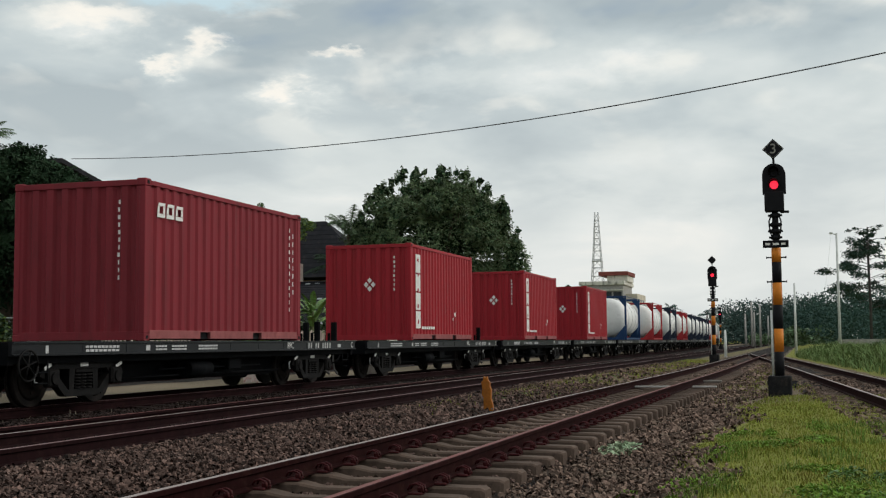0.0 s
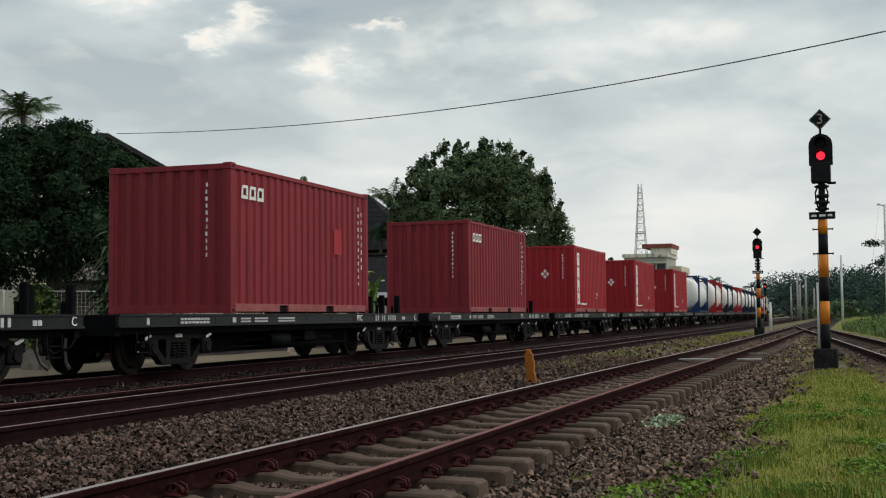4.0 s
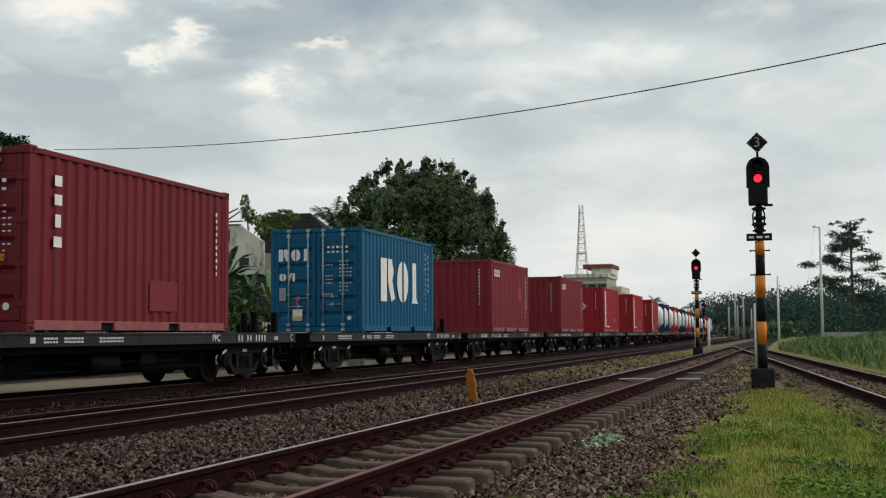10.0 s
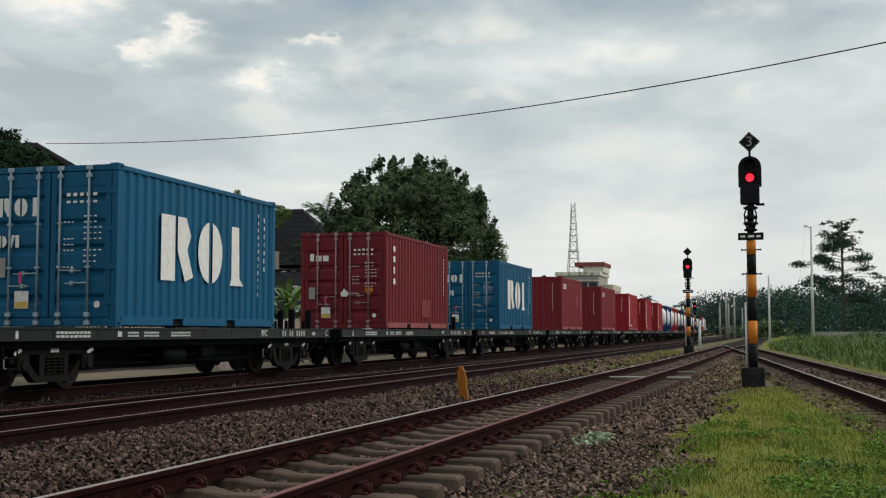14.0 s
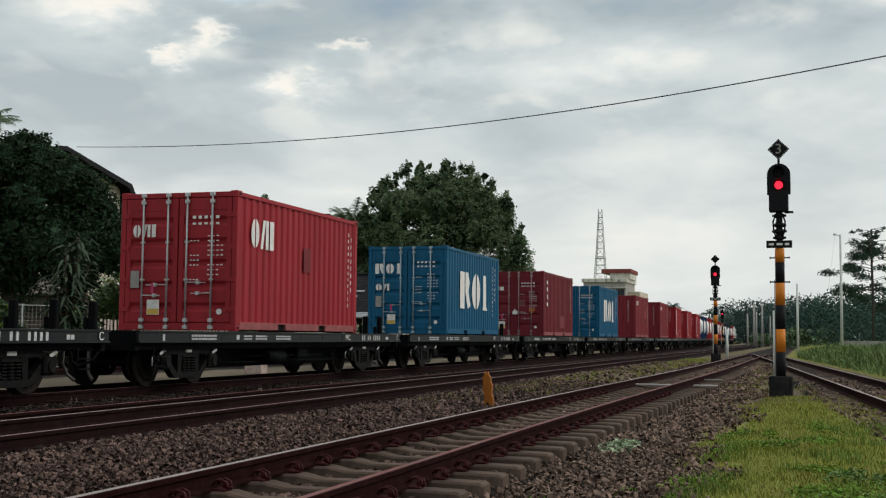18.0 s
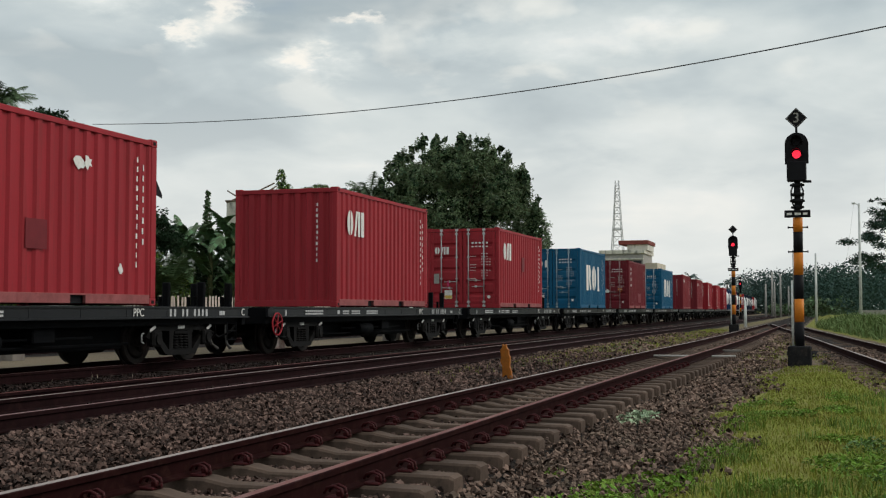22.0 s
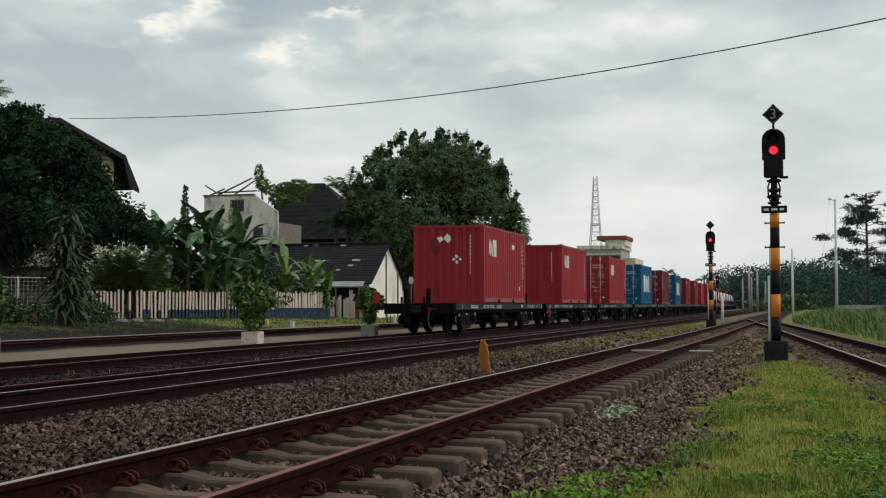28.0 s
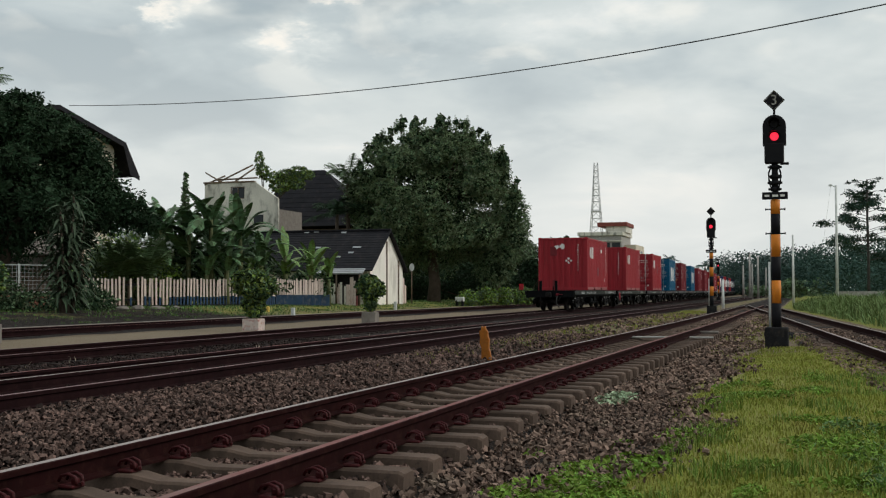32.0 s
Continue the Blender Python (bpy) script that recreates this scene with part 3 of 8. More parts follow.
def smooth(a, b, x):
    t = np.clip((np.asarray(x, float) - a) / (b - a), 0, 1)
    return t * t * (3 - 2 * t)


def line_a(y):
    return -3.155 + 0.32 * smooth(9, 40, y)


def line_b(y):
    return -7.04 + 0.0 * np.asarray(y, float)


def line_c(y):
    y = np.asarray(y, float)
    return -11.17 - 0.024 * np.where(y < 95, np.maximum(y - 75, 0) ** 2 / 40, y - 85)


def line_d(y):
    return -17.9 + 0.0 * np.asarray(y, float)


def line_r(y):
    y = np.asarray(y, float)
    return 3.02 - 0.0745 * y + 0.0745 * np.maximum(y - 77, 0)


def ground_z(x, y):
    """The lie of the land, rail tops at zero."""
    x, y = np.asarray(x, float), np.asarray(y, float)
    z = np.full(np.broadcast(x, y).shape, -0.17)
    z = z + 0.05 * np.exp(-((x + 5.1) / 0.7) ** 2)
    z = z - 0.05 * smooth(-4.35, -4.1, x) * (1 - smooth(-2.3, -2.15, x)) * (1 - smooth(30, 50, y))
    z = z - 0.135 * smooth(-2.3, -2.10, x) * (1 - smooth(-1.5, 0.1, x)) * (1 - smooth(25, 45, y))
    z = z + 0.03 * smooth(-11.9, -12.3, x)
    z = z + 0.34 * smooth(-20.5, -26, x) + 0.35 * smooth(-32, -60, x)
    foot = line_r(np.minimum(y, 77)) + 1.6
    z = z + 0.42 * smooth(0.0, 1.8, x - foot) * smooth(12, 26, y)
    z = z - 0.06 * smooth(2.0, 5.0, x) * (1 - smooth(12, 26, y))
    z = z + 0.018 * np.sin(x * 2.3 + y * 0.7) * np.cos(y * 1.1 - x * 0.9) * (np.abs(x + 14) > 2.0)
    return z


def build_ground():
    xs = np.concatenate([[-2600, -1200, -600, -300, -180, -120], np.arange(-90, -34, 4.0), np.arange(-34, -19, 0.5), np.arange(-19, 8, 0.22), np.arange(8, 30, 2.0), [34, 45, 60, 90, 140, 250, 500, 1200, 2600]])
    ys = np.concatenate([[-2600, -800, -200, -60, -20, -8], np.arange(-4, 40, 0.3), np.arange(40, 110, 1.0), np.arange(110, 300, 6.0), [320, 360, 420, 520, 700, 1100, 1800, 2600]])
    gx, gy = np.meshgrid(xs, ys)
    x, y = gx.ravel(), gy.ravel()
    nx, ny = len(xs), len(ys)
    i = (np.arange(ny - 1)[:, None] * nx + np.arange(nx - 1)[None, :]).ravel()
    faces = np.stack([i, i + 1, i + nx + 1, i + nx], 1)
    me = raw_mesh("ground", np.stack([x, y, ground_z(x, y)], 1), faces, M["ground"], True)
    ra = line_r(np.minimum(y, 77))
    edge = 0.25 * np.sin(y * 0.8) + 0.12 * np.sin(y * 2.3 + 1.0)
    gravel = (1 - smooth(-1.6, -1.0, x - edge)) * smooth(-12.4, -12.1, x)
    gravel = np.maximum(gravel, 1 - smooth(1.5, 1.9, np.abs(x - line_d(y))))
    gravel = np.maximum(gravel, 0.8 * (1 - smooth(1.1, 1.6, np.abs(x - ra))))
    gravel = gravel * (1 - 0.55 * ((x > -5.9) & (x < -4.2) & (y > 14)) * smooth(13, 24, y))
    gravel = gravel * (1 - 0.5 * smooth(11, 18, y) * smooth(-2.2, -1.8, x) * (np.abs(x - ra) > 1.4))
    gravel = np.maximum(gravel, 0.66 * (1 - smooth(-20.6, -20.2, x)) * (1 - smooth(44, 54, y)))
    grass = 0.95 * smooth(-1.35, -0.75, x - edge) * (1 - smooth(1.2, 1.8, x)) * (1 - smooth(20, 22, y))
    grass = np.maximum(grass, smooth(1.3, 1.8, x - ra))
    grass = np.maximum(grass, (1 - smooth(-20.6, -20.2, x)) * (0.34 + 0.06 * smooth(-22.2, -23.6, x) + 0.16 * smooth(42, 48, y)))
    grass = np.maximum(grass, ((x > -5.8) & (x < -4.3)) * smooth(15, 26, y) * 0.45)
    grass = np.maximum(grass, ((x > -2.2) & (x < ra - 1.3)) * smooth(20, 30, y) * 0.42)
    grass = np.maximum(grass, (y > 330) * 1.0)
    sand = (1 - smooth(-12.4, -12.1, x)) * smooth(-16.0, -15.7, x)
    for name, val in (("gravel", gravel), ("grass", grass), ("sand", sand)):
        me.attributes.new(name, "FLOAT", "POINT").data.foreach_set("value", val.astype(np.float32))
    tagged(new("ground", me), "railway yard ground of gravel, sand and grass", "ground", kind="structure")


build_ground()


# ---- railway tracks ----
RAIL = [(-0.055, -0.142), (0.055, -0.142), (0.055, -0.130), (0.012, -0.115), (0.010, -0.045), (0.032, -0.034), (0.033, -0.006), (0.026, 0.0), (-0.026, 0.0), (-0.033, -0.006), (-0.032, -0.034), (-0.010, -0.045), (-0.012, -0.115), (-0.055, -0.130)]


def rail_mesh(name, fn, off, y0, y1, step, top, side="rail_side"):
    """A rail of the usual profile along a line in plan, its head worn."""
    ys = np.arange(y0, y1 + step * 0.5, step)
    xs = fn(ys) + off
    n, k = len(ys), len(RAIL)
    pr = np.array(RAIL)
    v = np.zeros((n, k, 3))
    v[:, :, 0] = xs[:, None] + pr[None, :, 0]
    v[:, :, 1] = ys[:, None]
    v[:, :, 2] = pr[None, :, 1]
    i = np.arange(n - 1)[:, None] * k
    j = np.arange(k)[None, :]
    f = np.stack([i + j, i + k + j, i + k + (j + 1) % k, i + (j + 1) % k], 2).reshape(-1, 4)
    me = raw_mesh(name, v.reshape(-1, 3), f, M[side])
    me.materials.append(top)
    idx = np.tile((np.arange(k) == 7) * 1, n - 1).astype(np.int32)
    me.polygons.foreach_set("material_index", idx)
    return me


def sleeper_bm(w=0.098, half=1.0, top=-0.142, deep=0.20):
    """A concrete sleeper with a waisted middle and bevelled ends."""
    bm = bmesh.new()
    stations = [(-half, w * 0.92, top - 0.02), (-half + 0.03, w, top - 0.004), (-0.72, w, top), (-0.40, w, top), (-0.25, w * 0.85, top - 0.03), (0.25, w * 0.85, top - 0.03), (0.40, w, top), (0.72, w, top), (half - 0.03, w, top - 0.004), (half, w * 0.92, top - 0.02)]
    rings = []
    for x, hw, z in stations:
        rings.append([bm.verts.new(c) for c in ((x, -hw - 0.03, top - deep), (x, -hw, z - 0.015), (x, -hw + 0.015, z), (x, hw - 0.015, z), (x, hw, z - 0.015), (x, hw + 0.03, top - deep))])
    for a, b in zip(rings, rings[1:]):
        for k in range(5):
            bm.faces.new((a[k], b[k], b[k + 1], a[k + 1]))
    bm.faces.new(rings[0])
    bm.faces.new(rings[-1][::-1])
    bmesh.ops.recalc_face_normals(bm, faces=bm.faces)
    return bm


def clip_bm():
    """A spring clip on its shoulder: two bent round bars over a cast lug."""
    bm = bmesh.new()
    box(bm, -0.045, 0.055, -0.055, 0.055, 0.0, 0.018, 0.006)
    box(bm, 0.012, 0.05, -0.018, 0.018, 0.016, 0.052, 0.008)
    for s in (-1, 1):
        bent(bm, [(0.058, s * 0.026, 0.020), (0.050, s * 0.028, 0.058), (0.012, s * 0.031, 0.074), (-0.028, s * 0.033, 0.064), (-0.046, s * 0.034, 0.034)], 0.009, 6)
    bent(bm, [(0.058, -0.026, 0.022), (0.070, 0.0, 0.026), (0.058, 0.026, 0.022)], 0.011, 6)
    return bm


def track(label, fn, y0, y1, spacing, tops, rail_step=1.0, clips=0.0, sleepers_to=999, phase=0.0, dark_tone=False):
    """One railway track: two rails on sleepers, with clips for the stretch up to the distance given."""
    t = thing("railway_track", label, "track", kind="structure")
    for off, top in ((-HALF, tops[0]), (HALF, tops[1])):
        ob = new("rail", rail_mesh("rail", fn, off, y0, y1, rail_step, top, "rail_dark" if dark_tone else "rail_side"))
        ob.parent = t
    bm = sleeper_bm()
    me = bpy.data.meshes.new("sleeper")
    bm.to_mesh(me)
    bm.free()
    me.materials.append(M["sleeper_dark" if dark_tone else "sleeper"])
    bm = clip_bm()
    cm = bpy.data.meshes.new("rail_clip")
    bm.to_mesh(cm)
    bm.free()
    cm.materials.append(M["clip"])
    y = y0 + phase
    rng = random.Random(11)
    while y < min(y1, sleepers_to):
        x = float(fn(y))
        share("sleeper", me, t, pose(x, y, rng.uniform(-0.006, 0.002), 0, 0, rng.uniform(-0.8, 0.8)))
        if y < clips:
            for off in (-HALF, HALF):
                for s in (-1, 1):
                    share("rail_clip", cm, t, pose(x + off + s * 0.088, y + rng.uniform(-0.01, 0.01), -0.142, 0, 0, (0 if s > 0 else 180) + rng.uniform(-4, 4)))
        y += spacing
    return t


# ---- signals, markers and poles ----
def lettering(text, size, material, parent, m, name="lettering", depth=0.003):
    cu = bpy.data.curves.new(name, "FONT")
    cu.body, cu.size, cu.extrude, cu.align_x, cu.align_y = text, size, depth, "CENTER", "CENTER"
    tmp = bpy.data.objects.new(name, cu)
    me = bpy.data.meshes.new_from_object(tmp)
    bpy.data.objects.remove(tmp)
    me.materials.clear()
    me.materials.append(material)
    ob = new(name, me)
    ob.parent = parent
    ob.matrix_basis = m
    return ob


def signal(x, y, label, number):
    """A colour-light signal on a banded post, with a diamond plate on top; it faces -y."""
    z0 = float(ground_z(x, y))
    s = thing("railway_signal", label, "railway signal", pose(x, y, z0, 0, 0, -1.5), "railway signals")
    bm = bmesh.new()
    box(bm, -0.21, 0.21, -0.21, 0.21, -0.1, 0.39, 0.02)
    part("base_block", bm, M["black_rough"], s, "black tarred concrete block")
    bands = [0.39, 0.84, 1.27, 1.72, 2.14, 2.53, 2.80]
    for k, (a, b) in enumerate(zip(bands, bands[1:])):
        bm = bmesh.new()
        tube(bm, (0, 0, a), (0, 0, b), 0.088, 0.088, 20)
        part("post_band", bm, M["orange" if k % 2 else "black"], s, "orange band" if k % 2 else "black band")
    bm = bmesh.new()
    tube(bm, (0, 0, 2.80), (0, 0, 3.75), 0.06, 0.06, 16)
    part("post", bm, M["black"], s)
    bm = bmesh.new()
    tube(bm, (-0.118, -0.03, 0.33), (-0.118, -0.03, 1.62), 0.022, 0.022, 10)
    part("conduit", bm, M["pale_post"], s, "grey cable conduit")
    bm = bmesh.new()
    tube(bm, (-0.10, 0.02, 1.62), (-0.10, 0.02, 2.2), 0.008, 0.008, 6)
    part("cable", bm, M["concrete"], s)
    for z in (2.16, 2.62):
        for sx in (-1, 1):
            bm = bmesh.new()
            tube(bm, (sx * 0.08, 0, z), (sx * 0.17, 0, z), 0.013, 0.013, 8)
            tube(bm, (sx * 0.165, 0, z), (sx * 0.185, 0, z), 0.022, 0.022, 8)
            part("step_peg", bm, M["black"], s)
    bm = bmesh.new()
    box(bm, -0.235, 0.235, -0.105, -0.085, 2.80, 2.94, 0.006)
    sign = part("name_plate", bm, M["black"], s)
    bm = bmesh.new()
    for k, (a, b) in enumerate(((-0.19, -0.10), (-0.05, 0.06), (0.10, 0.18))):
        box(bm, a, b, -0.108, -0.106, 2.85, 2.89)
    part("lettering", bm, M["mark"], sign)
    for z, r in ((3.0, 0.085), (3.12, 0.10), (3.24, 0.09), (3.42, 0.095)):
        bm = bmesh.new()
        tube(bm, (0, 0, z - 0.035), (0, 0, z + 0.035), r, r, 14)
        box(bm, -r - 0.035, -r + 0.01, -0.03, 0.03, z - 0.02, z + 0.02, 0.004)
        box(bm, r - 0.01, r + 0.035, -0.03, 0.03, z - 0.02, z + 0.02, 0.004)
        part("clamp", bm, M["black"], s)
    for sx in (-1, 1):
        bm = bmesh.new()
        bent(bm, [(sx * 0.06, -0.05, 3.45), (sx * 0.11, -0.09, 3.3), (sx * 0.10, -0.09, 3.12), (sx * 0.05, -0.05, 2.98)], 0.016, 8)
        part("cable", bm, M["black"], s)
    bm = bmesh.new()
    box(bm, -0.18, 0.17, -0.16, 0.12, 3.49, 3.86, 0.012)
    part("lamp_case", bm, M["black"], s)
    bm = bmesh.new()
    box(bm, 0.10, 0.26, -0.08, 0.02, 3.46, 3.50, 0.006)
    part("bracket", bm, M["black"], s)
    prof = [(-0.215, 3.82), (0.215, 3.82)] + [(0.215 * math.cos(a), 4.20 + 0.215 * math.sin(a)) for a in np.linspace(0, math.pi, 15)]
    bm = bmesh.new()
    extrude_profile(bm, [(p[0], p[1]) for p in prof], -0.04, -0.015)
    part("backboard", bm, M["black"], s)
    bm = bmesh.new()
    extrude_profile(bm, [(-0.14, 3.84), (0.14, 3.84), (0.14, 4.22), (0.09, 4.30), (-0.09, 4.30), (-0.14, 4.22)], -0.012, 0.20)
    part("lamp_case", bm, M["black"], s)
    for z, on in ((4.00, True), (4.24, False)):
        bm = bmesh.new()
        tube(bm, (0, -0.05, z), (0, -0.075, z), 0.080, 0.075, 24)
        part("lens", bm, M["red_glow"] if on else M["black"], s, "lit red lens" if on else "dark lens")
        bm = bmesh.new()
        arc = np.linspace(math.radians(-20), math.radians(200), 17)
        o = [(0.108 * math.cos(a), z + 0.108 * math.sin(a)) for a in arc]
        q = [(0.098 * math.cos(a), z + 0.098 * math.sin(a)) for a in arc[::-1]]
        ring = o + q
        va = [bm.verts.new((p[0], -0.041, p[1])) for p in ring]
        vb = [bm.verts.new((p[0], -0.13 - 0.10 * max(0, (p[1] - z) / 0.1), p[1])) for p in ring]
        n = len(ring)
        for k in range(n):
            bm.faces.new((va[k], va[(k + 1) % n], vb[(k + 1) % n], vb[k]))
        for k in range(16):
            bm.faces.new((vb[k], vb[k + 1], vb[n - 2 - k], vb[n - 1 - k]))
        bmesh.ops.recalc_face_normals(bm, faces=bm.faces)
        part("hood", bm, M["black"], s)
    bm = bmesh.new()
    tube(bm, (0, 0.0, 4.36), (0, 0.0, 4.52), 0.022, 0.022, 8)
    part("plate_stem", bm, M["black"], s)
    bm = bmesh.new()
    extrude_profile(bm, [(-0.20, 4.69), (0, 4.49), (0.20, 4.69), (0, 4.89)], -0.03, -0.01)
    dia = part("number_plate", bm, M["black"], s, "black diamond plate with a pale edge")
    bm = bmesh.new()
    for k in range(4):
        c, sn = math.cos(k * math.pi / 2), math.sin(k * math.pi / 2)
        p = [(0.185, 0.0), (0.170, 0.0), (0.0, 0.170), (0.0, 0.185)]
        vs = [bm.verts.new((a * c - b * sn, -0.033, 4.69 + a * sn + b * c)) for a, b in p]
        bm.faces.new(vs)
    bmesh.ops.solidify(bm, geom=bm.faces, thickness=0.002)
    part("plate_edge", bm, M["concrete"], dia)
    if number:
        lettering(number, 0.27, M["concrete"], dia, pose(0, -0.035, 4.69, 90, 0, 0), "numeral", 0.002)
    return s


def pole(x, y, h, r, label, name="utility_pole", arms=0, lean=0.0, mat="pale_post"):
    z0 = float(ground_z(x, y))
    s = thing(name, label, "pole", pose(x, y, z0, 0, lean, 0), "line-side poles")
    bm = bmesh.new()
    tube(bm, (0, 0, -0.3), (0, 0, h), r, r * 0.65, 12)
    part("shaft", bm, M[mat], s)
    for k in range(arms):
        bm = bmesh.new()
        box(bm, -0.45, 0.45, -0.05, 0.05, h - 0.2 - 0.6 * k, h - 0.1 - 0.6 * k, 0.01)
        arm = part("crossarm", bm, M["wood"], s)
        for sx in (-0.38, 0.0, 0.38):
            bm = bmesh.new()
            tube(bm, (sx, 0, h - 0.1 - 0.6 * k), (sx, 0, h + 0.05 - 0.6 * k), 0.04, 0.03, 8)
            part("insulator", bm, M["pale_post"], arm)
    return s


def marker_post(x, y):
    z0 = float(ground_z(x, y))
    s = thing("marker_post", "leaning orange concrete marker post with worn paint", "marker post", pose(x, y, z0, 0, -3, 8))
    bm = bmesh.new()
    prof = [(-0.075, -0.15), (0.09, -0.15), (0.075, 0.10), (0.055, 0.17), (0.07, 0.30), (0.05, 0.36), (0.055, 0.42), (0.025, 0.45), (0.02, 0.51), (-0.015, 0.49), (-0.035, 0.515), (-0.045, 0.45), (-0.075, 0.43), (-0.065, 0.33), (-0.08, 0.25), (-0.055, 0.19)]
    extrude_profile(bm, prof, -0.06, 0.06)
    bmesh.ops.bevel(bm, geom=bm.edges[:], offset=0.008, segments=1, affect="EDGES")
    part("body", bm, M["marker"], s)


# ---- containers ----
CW, CL, CH = 2.438, 6.058, 2.591


def corrugated(length, z0, z1, period, depth, flat=0.35):
    """A standing sheet along +u from 0 to length with trapezoid ribs; outside at w = 0, grooves at -depth."""
    n = max(1, round(length / period))
    p = length / n
    us = [0.0]
    ws = [0.0]
    for k in range(n):
        a = k * p
        for f, w in ((flat * 0.5, 0.0), (flat * 0.5 + 0.15, -depth), (1 - flat * 0.5 - 0.15, -depth), (1 - flat * 0.5, 0.0)):
            us.append(a + f * p)
            ws.append(w)
    us.append(length)
    ws.append(0.0)
    return us, ws


def ribbed(us, ws, z0, z1, back, place):
    """A closed ribbed panel: the ribs outside, a plain back, drawn from z0 to z1."""
    bm = bmesh.new()
    prof = list(zip(us, ws)) + [(us[-1], -back), (us[0], -back)]
    lo = [bm.verts.new(place(u, w, z0)) for u, w in prof]
    hi = [bm.verts.new(place(u, w, z1)) for u, w in prof]
    n = len(prof)
    for k in range(n):
        bm.faces.new((lo[k], lo[(k + 1) % n], hi[(k + 1) % n], hi[k]))
    bm.faces.new(lo[::-1])
    bm.faces.new(hi)
    bmesh.ops.recalc_face_normals(bm, faces=bm.faces)
    return bm


def plate(bm, axis, w, u0, u1, z0, z1, t=0.004):
    """A thin mark: on the side wall (axis x) or on the rear end (axis y)."""
    if axis == "x":
        box(bm, w, w + t, u0, u1, z0, z1)
    else:
        box(bm, u0, u1, w - t, w, z0, z1)
    return bm


def patch(bm, axis, w, pts, t=0.004):
    """A thin mark of any outline; pts are (u, z)."""
    if axis == "x":
        extrude_profile(bm, pts, w, w + t, "x")
    else:
        extrude_profile(bm, pts, w - t, w, "y")
    return bm


SIDE_W, END_W = CW / 2 - 0.006, -CL / 2 + 0.006


def container_shell(paint, label, doors, rods="galv", name="shipping_container"):
    c = thing(name, label, "shipping container", None, "containers on the train")
    m = M[paint]
    for sx in (-1, 1):
        us, ws = corrugated(CL - 0.30, 0, 0, 0.278, 0.036)
        bm = ribbed(us, ws, 0.17, CH - 0.10, 0.055, lambda u, w, z: (sx * (CW / 2 - 0.014 + w), u - (CL - 0.30) / 2, z))
        part("side_wall", bm, m, c)
        bm = bmesh.new()
        box(bm, min(sx * (CW / 2 - 0.07), sx * CW / 2), max(sx * (CW / 2 - 0.07), sx * CW / 2), -CL / 2 + 0.17, CL / 2 - 0.17, CH - 0.10, CH - 0.02, 0.006)
        part("top_rail", bm, m, c)
        for y0, y1, z0 in ((-CL / 2 + 0.17, -1.20, 0.03), (-0.84, 0.84, 0.03), (1.20, CL / 2 - 0.17, 0.03), (-1.20, -0.84, 0.145), (0.84, 1.20, 0.145)):
            bm = bmesh.new()
            box(bm, min(sx * (CW / 2 - 0.06), sx * CW / 2), max(sx * (CW / 2 - 0.06), sx * CW / 2), y0, y1, z0, 0.17, 0.005)
            part("bottom_rail", bm, m if paint == "blue" else M["pale_red"], c)
        # solid black boxes give the fork pockets their inner shade
        for y in (-1.02, 1.02):
            bm = bmesh.new()
            box(bm, min(sx * (CW / 2 - 0.40), sx * (CW / 2 - 0.065)), max(sx * (CW / 2 - 0.40), sx * (CW / 2 - 0.065)), y - 0.17, y + 0.17, 0.03, 0.14)
            part("fork_pocket", bm, M["black"], c)
    for sx in (-1, 1):
        for sy in (-1, 1):
            bm = bmesh.new()
            x0, x1 = sorted((sx * (CW / 2 - 0.11), sx * CW / 2))
            y0, y1 = sorted((sy * (CL / 2 - 0.15), sy * CL / 2))
            box(bm, x0, x1, y0, y1, 0.118, CH - 0.118, 0.01)
            part("corner_post", bm, m, c)
            for z0, z1 in ((0.0, 0.118), (CH - 0.118, CH + 0.004)):
                bm = bmesh.new()
                x2, x3 = sorted((sx * (CW / 2 - 0.16), sx * (CW / 2 + 0.004)))
                y2, y3 = sorted((sy * (CL / 2 - 0.175), sy * (CL / 2 + 0.004)))
                box(bm, x2, x3, y2, y3, z0, z1, 0.012)
                zc = (z0 + z1) / 2
                cast = part("corner_casting", bm, m, c)
                # thin black plate in place of the casting's shaded hole
                bm = bmesh.new()
                hx = x3 if sx > 0 else x2 - 0.003
                box(bm, hx, hx + 0.003, (y2 + y3) / 2 - 0.035, (y2 + y3) / 2 + 0.035, zc - 0.025, zc + 0.025)
                part("lock_hole", bm, M["black"], cast)
    us, ws = corrugated(CL - 0.36, 0, 0, 0.35, 0.018, 0.4)
    bm = ribbed(us, ws, -CW / 2 + 0.075, CW / 2 - 0.075, 0.05, lambda u, w, z: (z, u - (CL - 0.36) / 2, CH - 0.012 + w))
    part("roof", bm, m, c)
    bm = bmesh.new()
    box(bm, -CW / 2 + 0.1, CW / 2 - 0.1, -CL / 2 + 0.15, CL / 2 - 0.15, 0.05, 0.15)
    part("floor_frame", bm, M["black"], c)

    def end_frame(sy):
        bm = bmesh.new()
        y0, y1 = sorted((sy * (CL / 2 - 0.09), sy * (CL / 2 - 0.002)))
        box(bm, -CW / 2 + 0.11, CW / 2 - 0.11, y0, y1, CH - 0.11, CH - 0.015, 0.006)
        part("end_header", bm, m, c)
        bm = bmesh.new()
        box(bm, -CW / 2 + 0.11, CW / 2 - 0.11, y0, y1, 0.012, 0.15, 0.006)
        part("end_sill", bm, m, c)

    def plain_end(sy):
        us, ws = corrugated(CW - 0.22, 0, 0, 0.262, 0.046, 0.42)
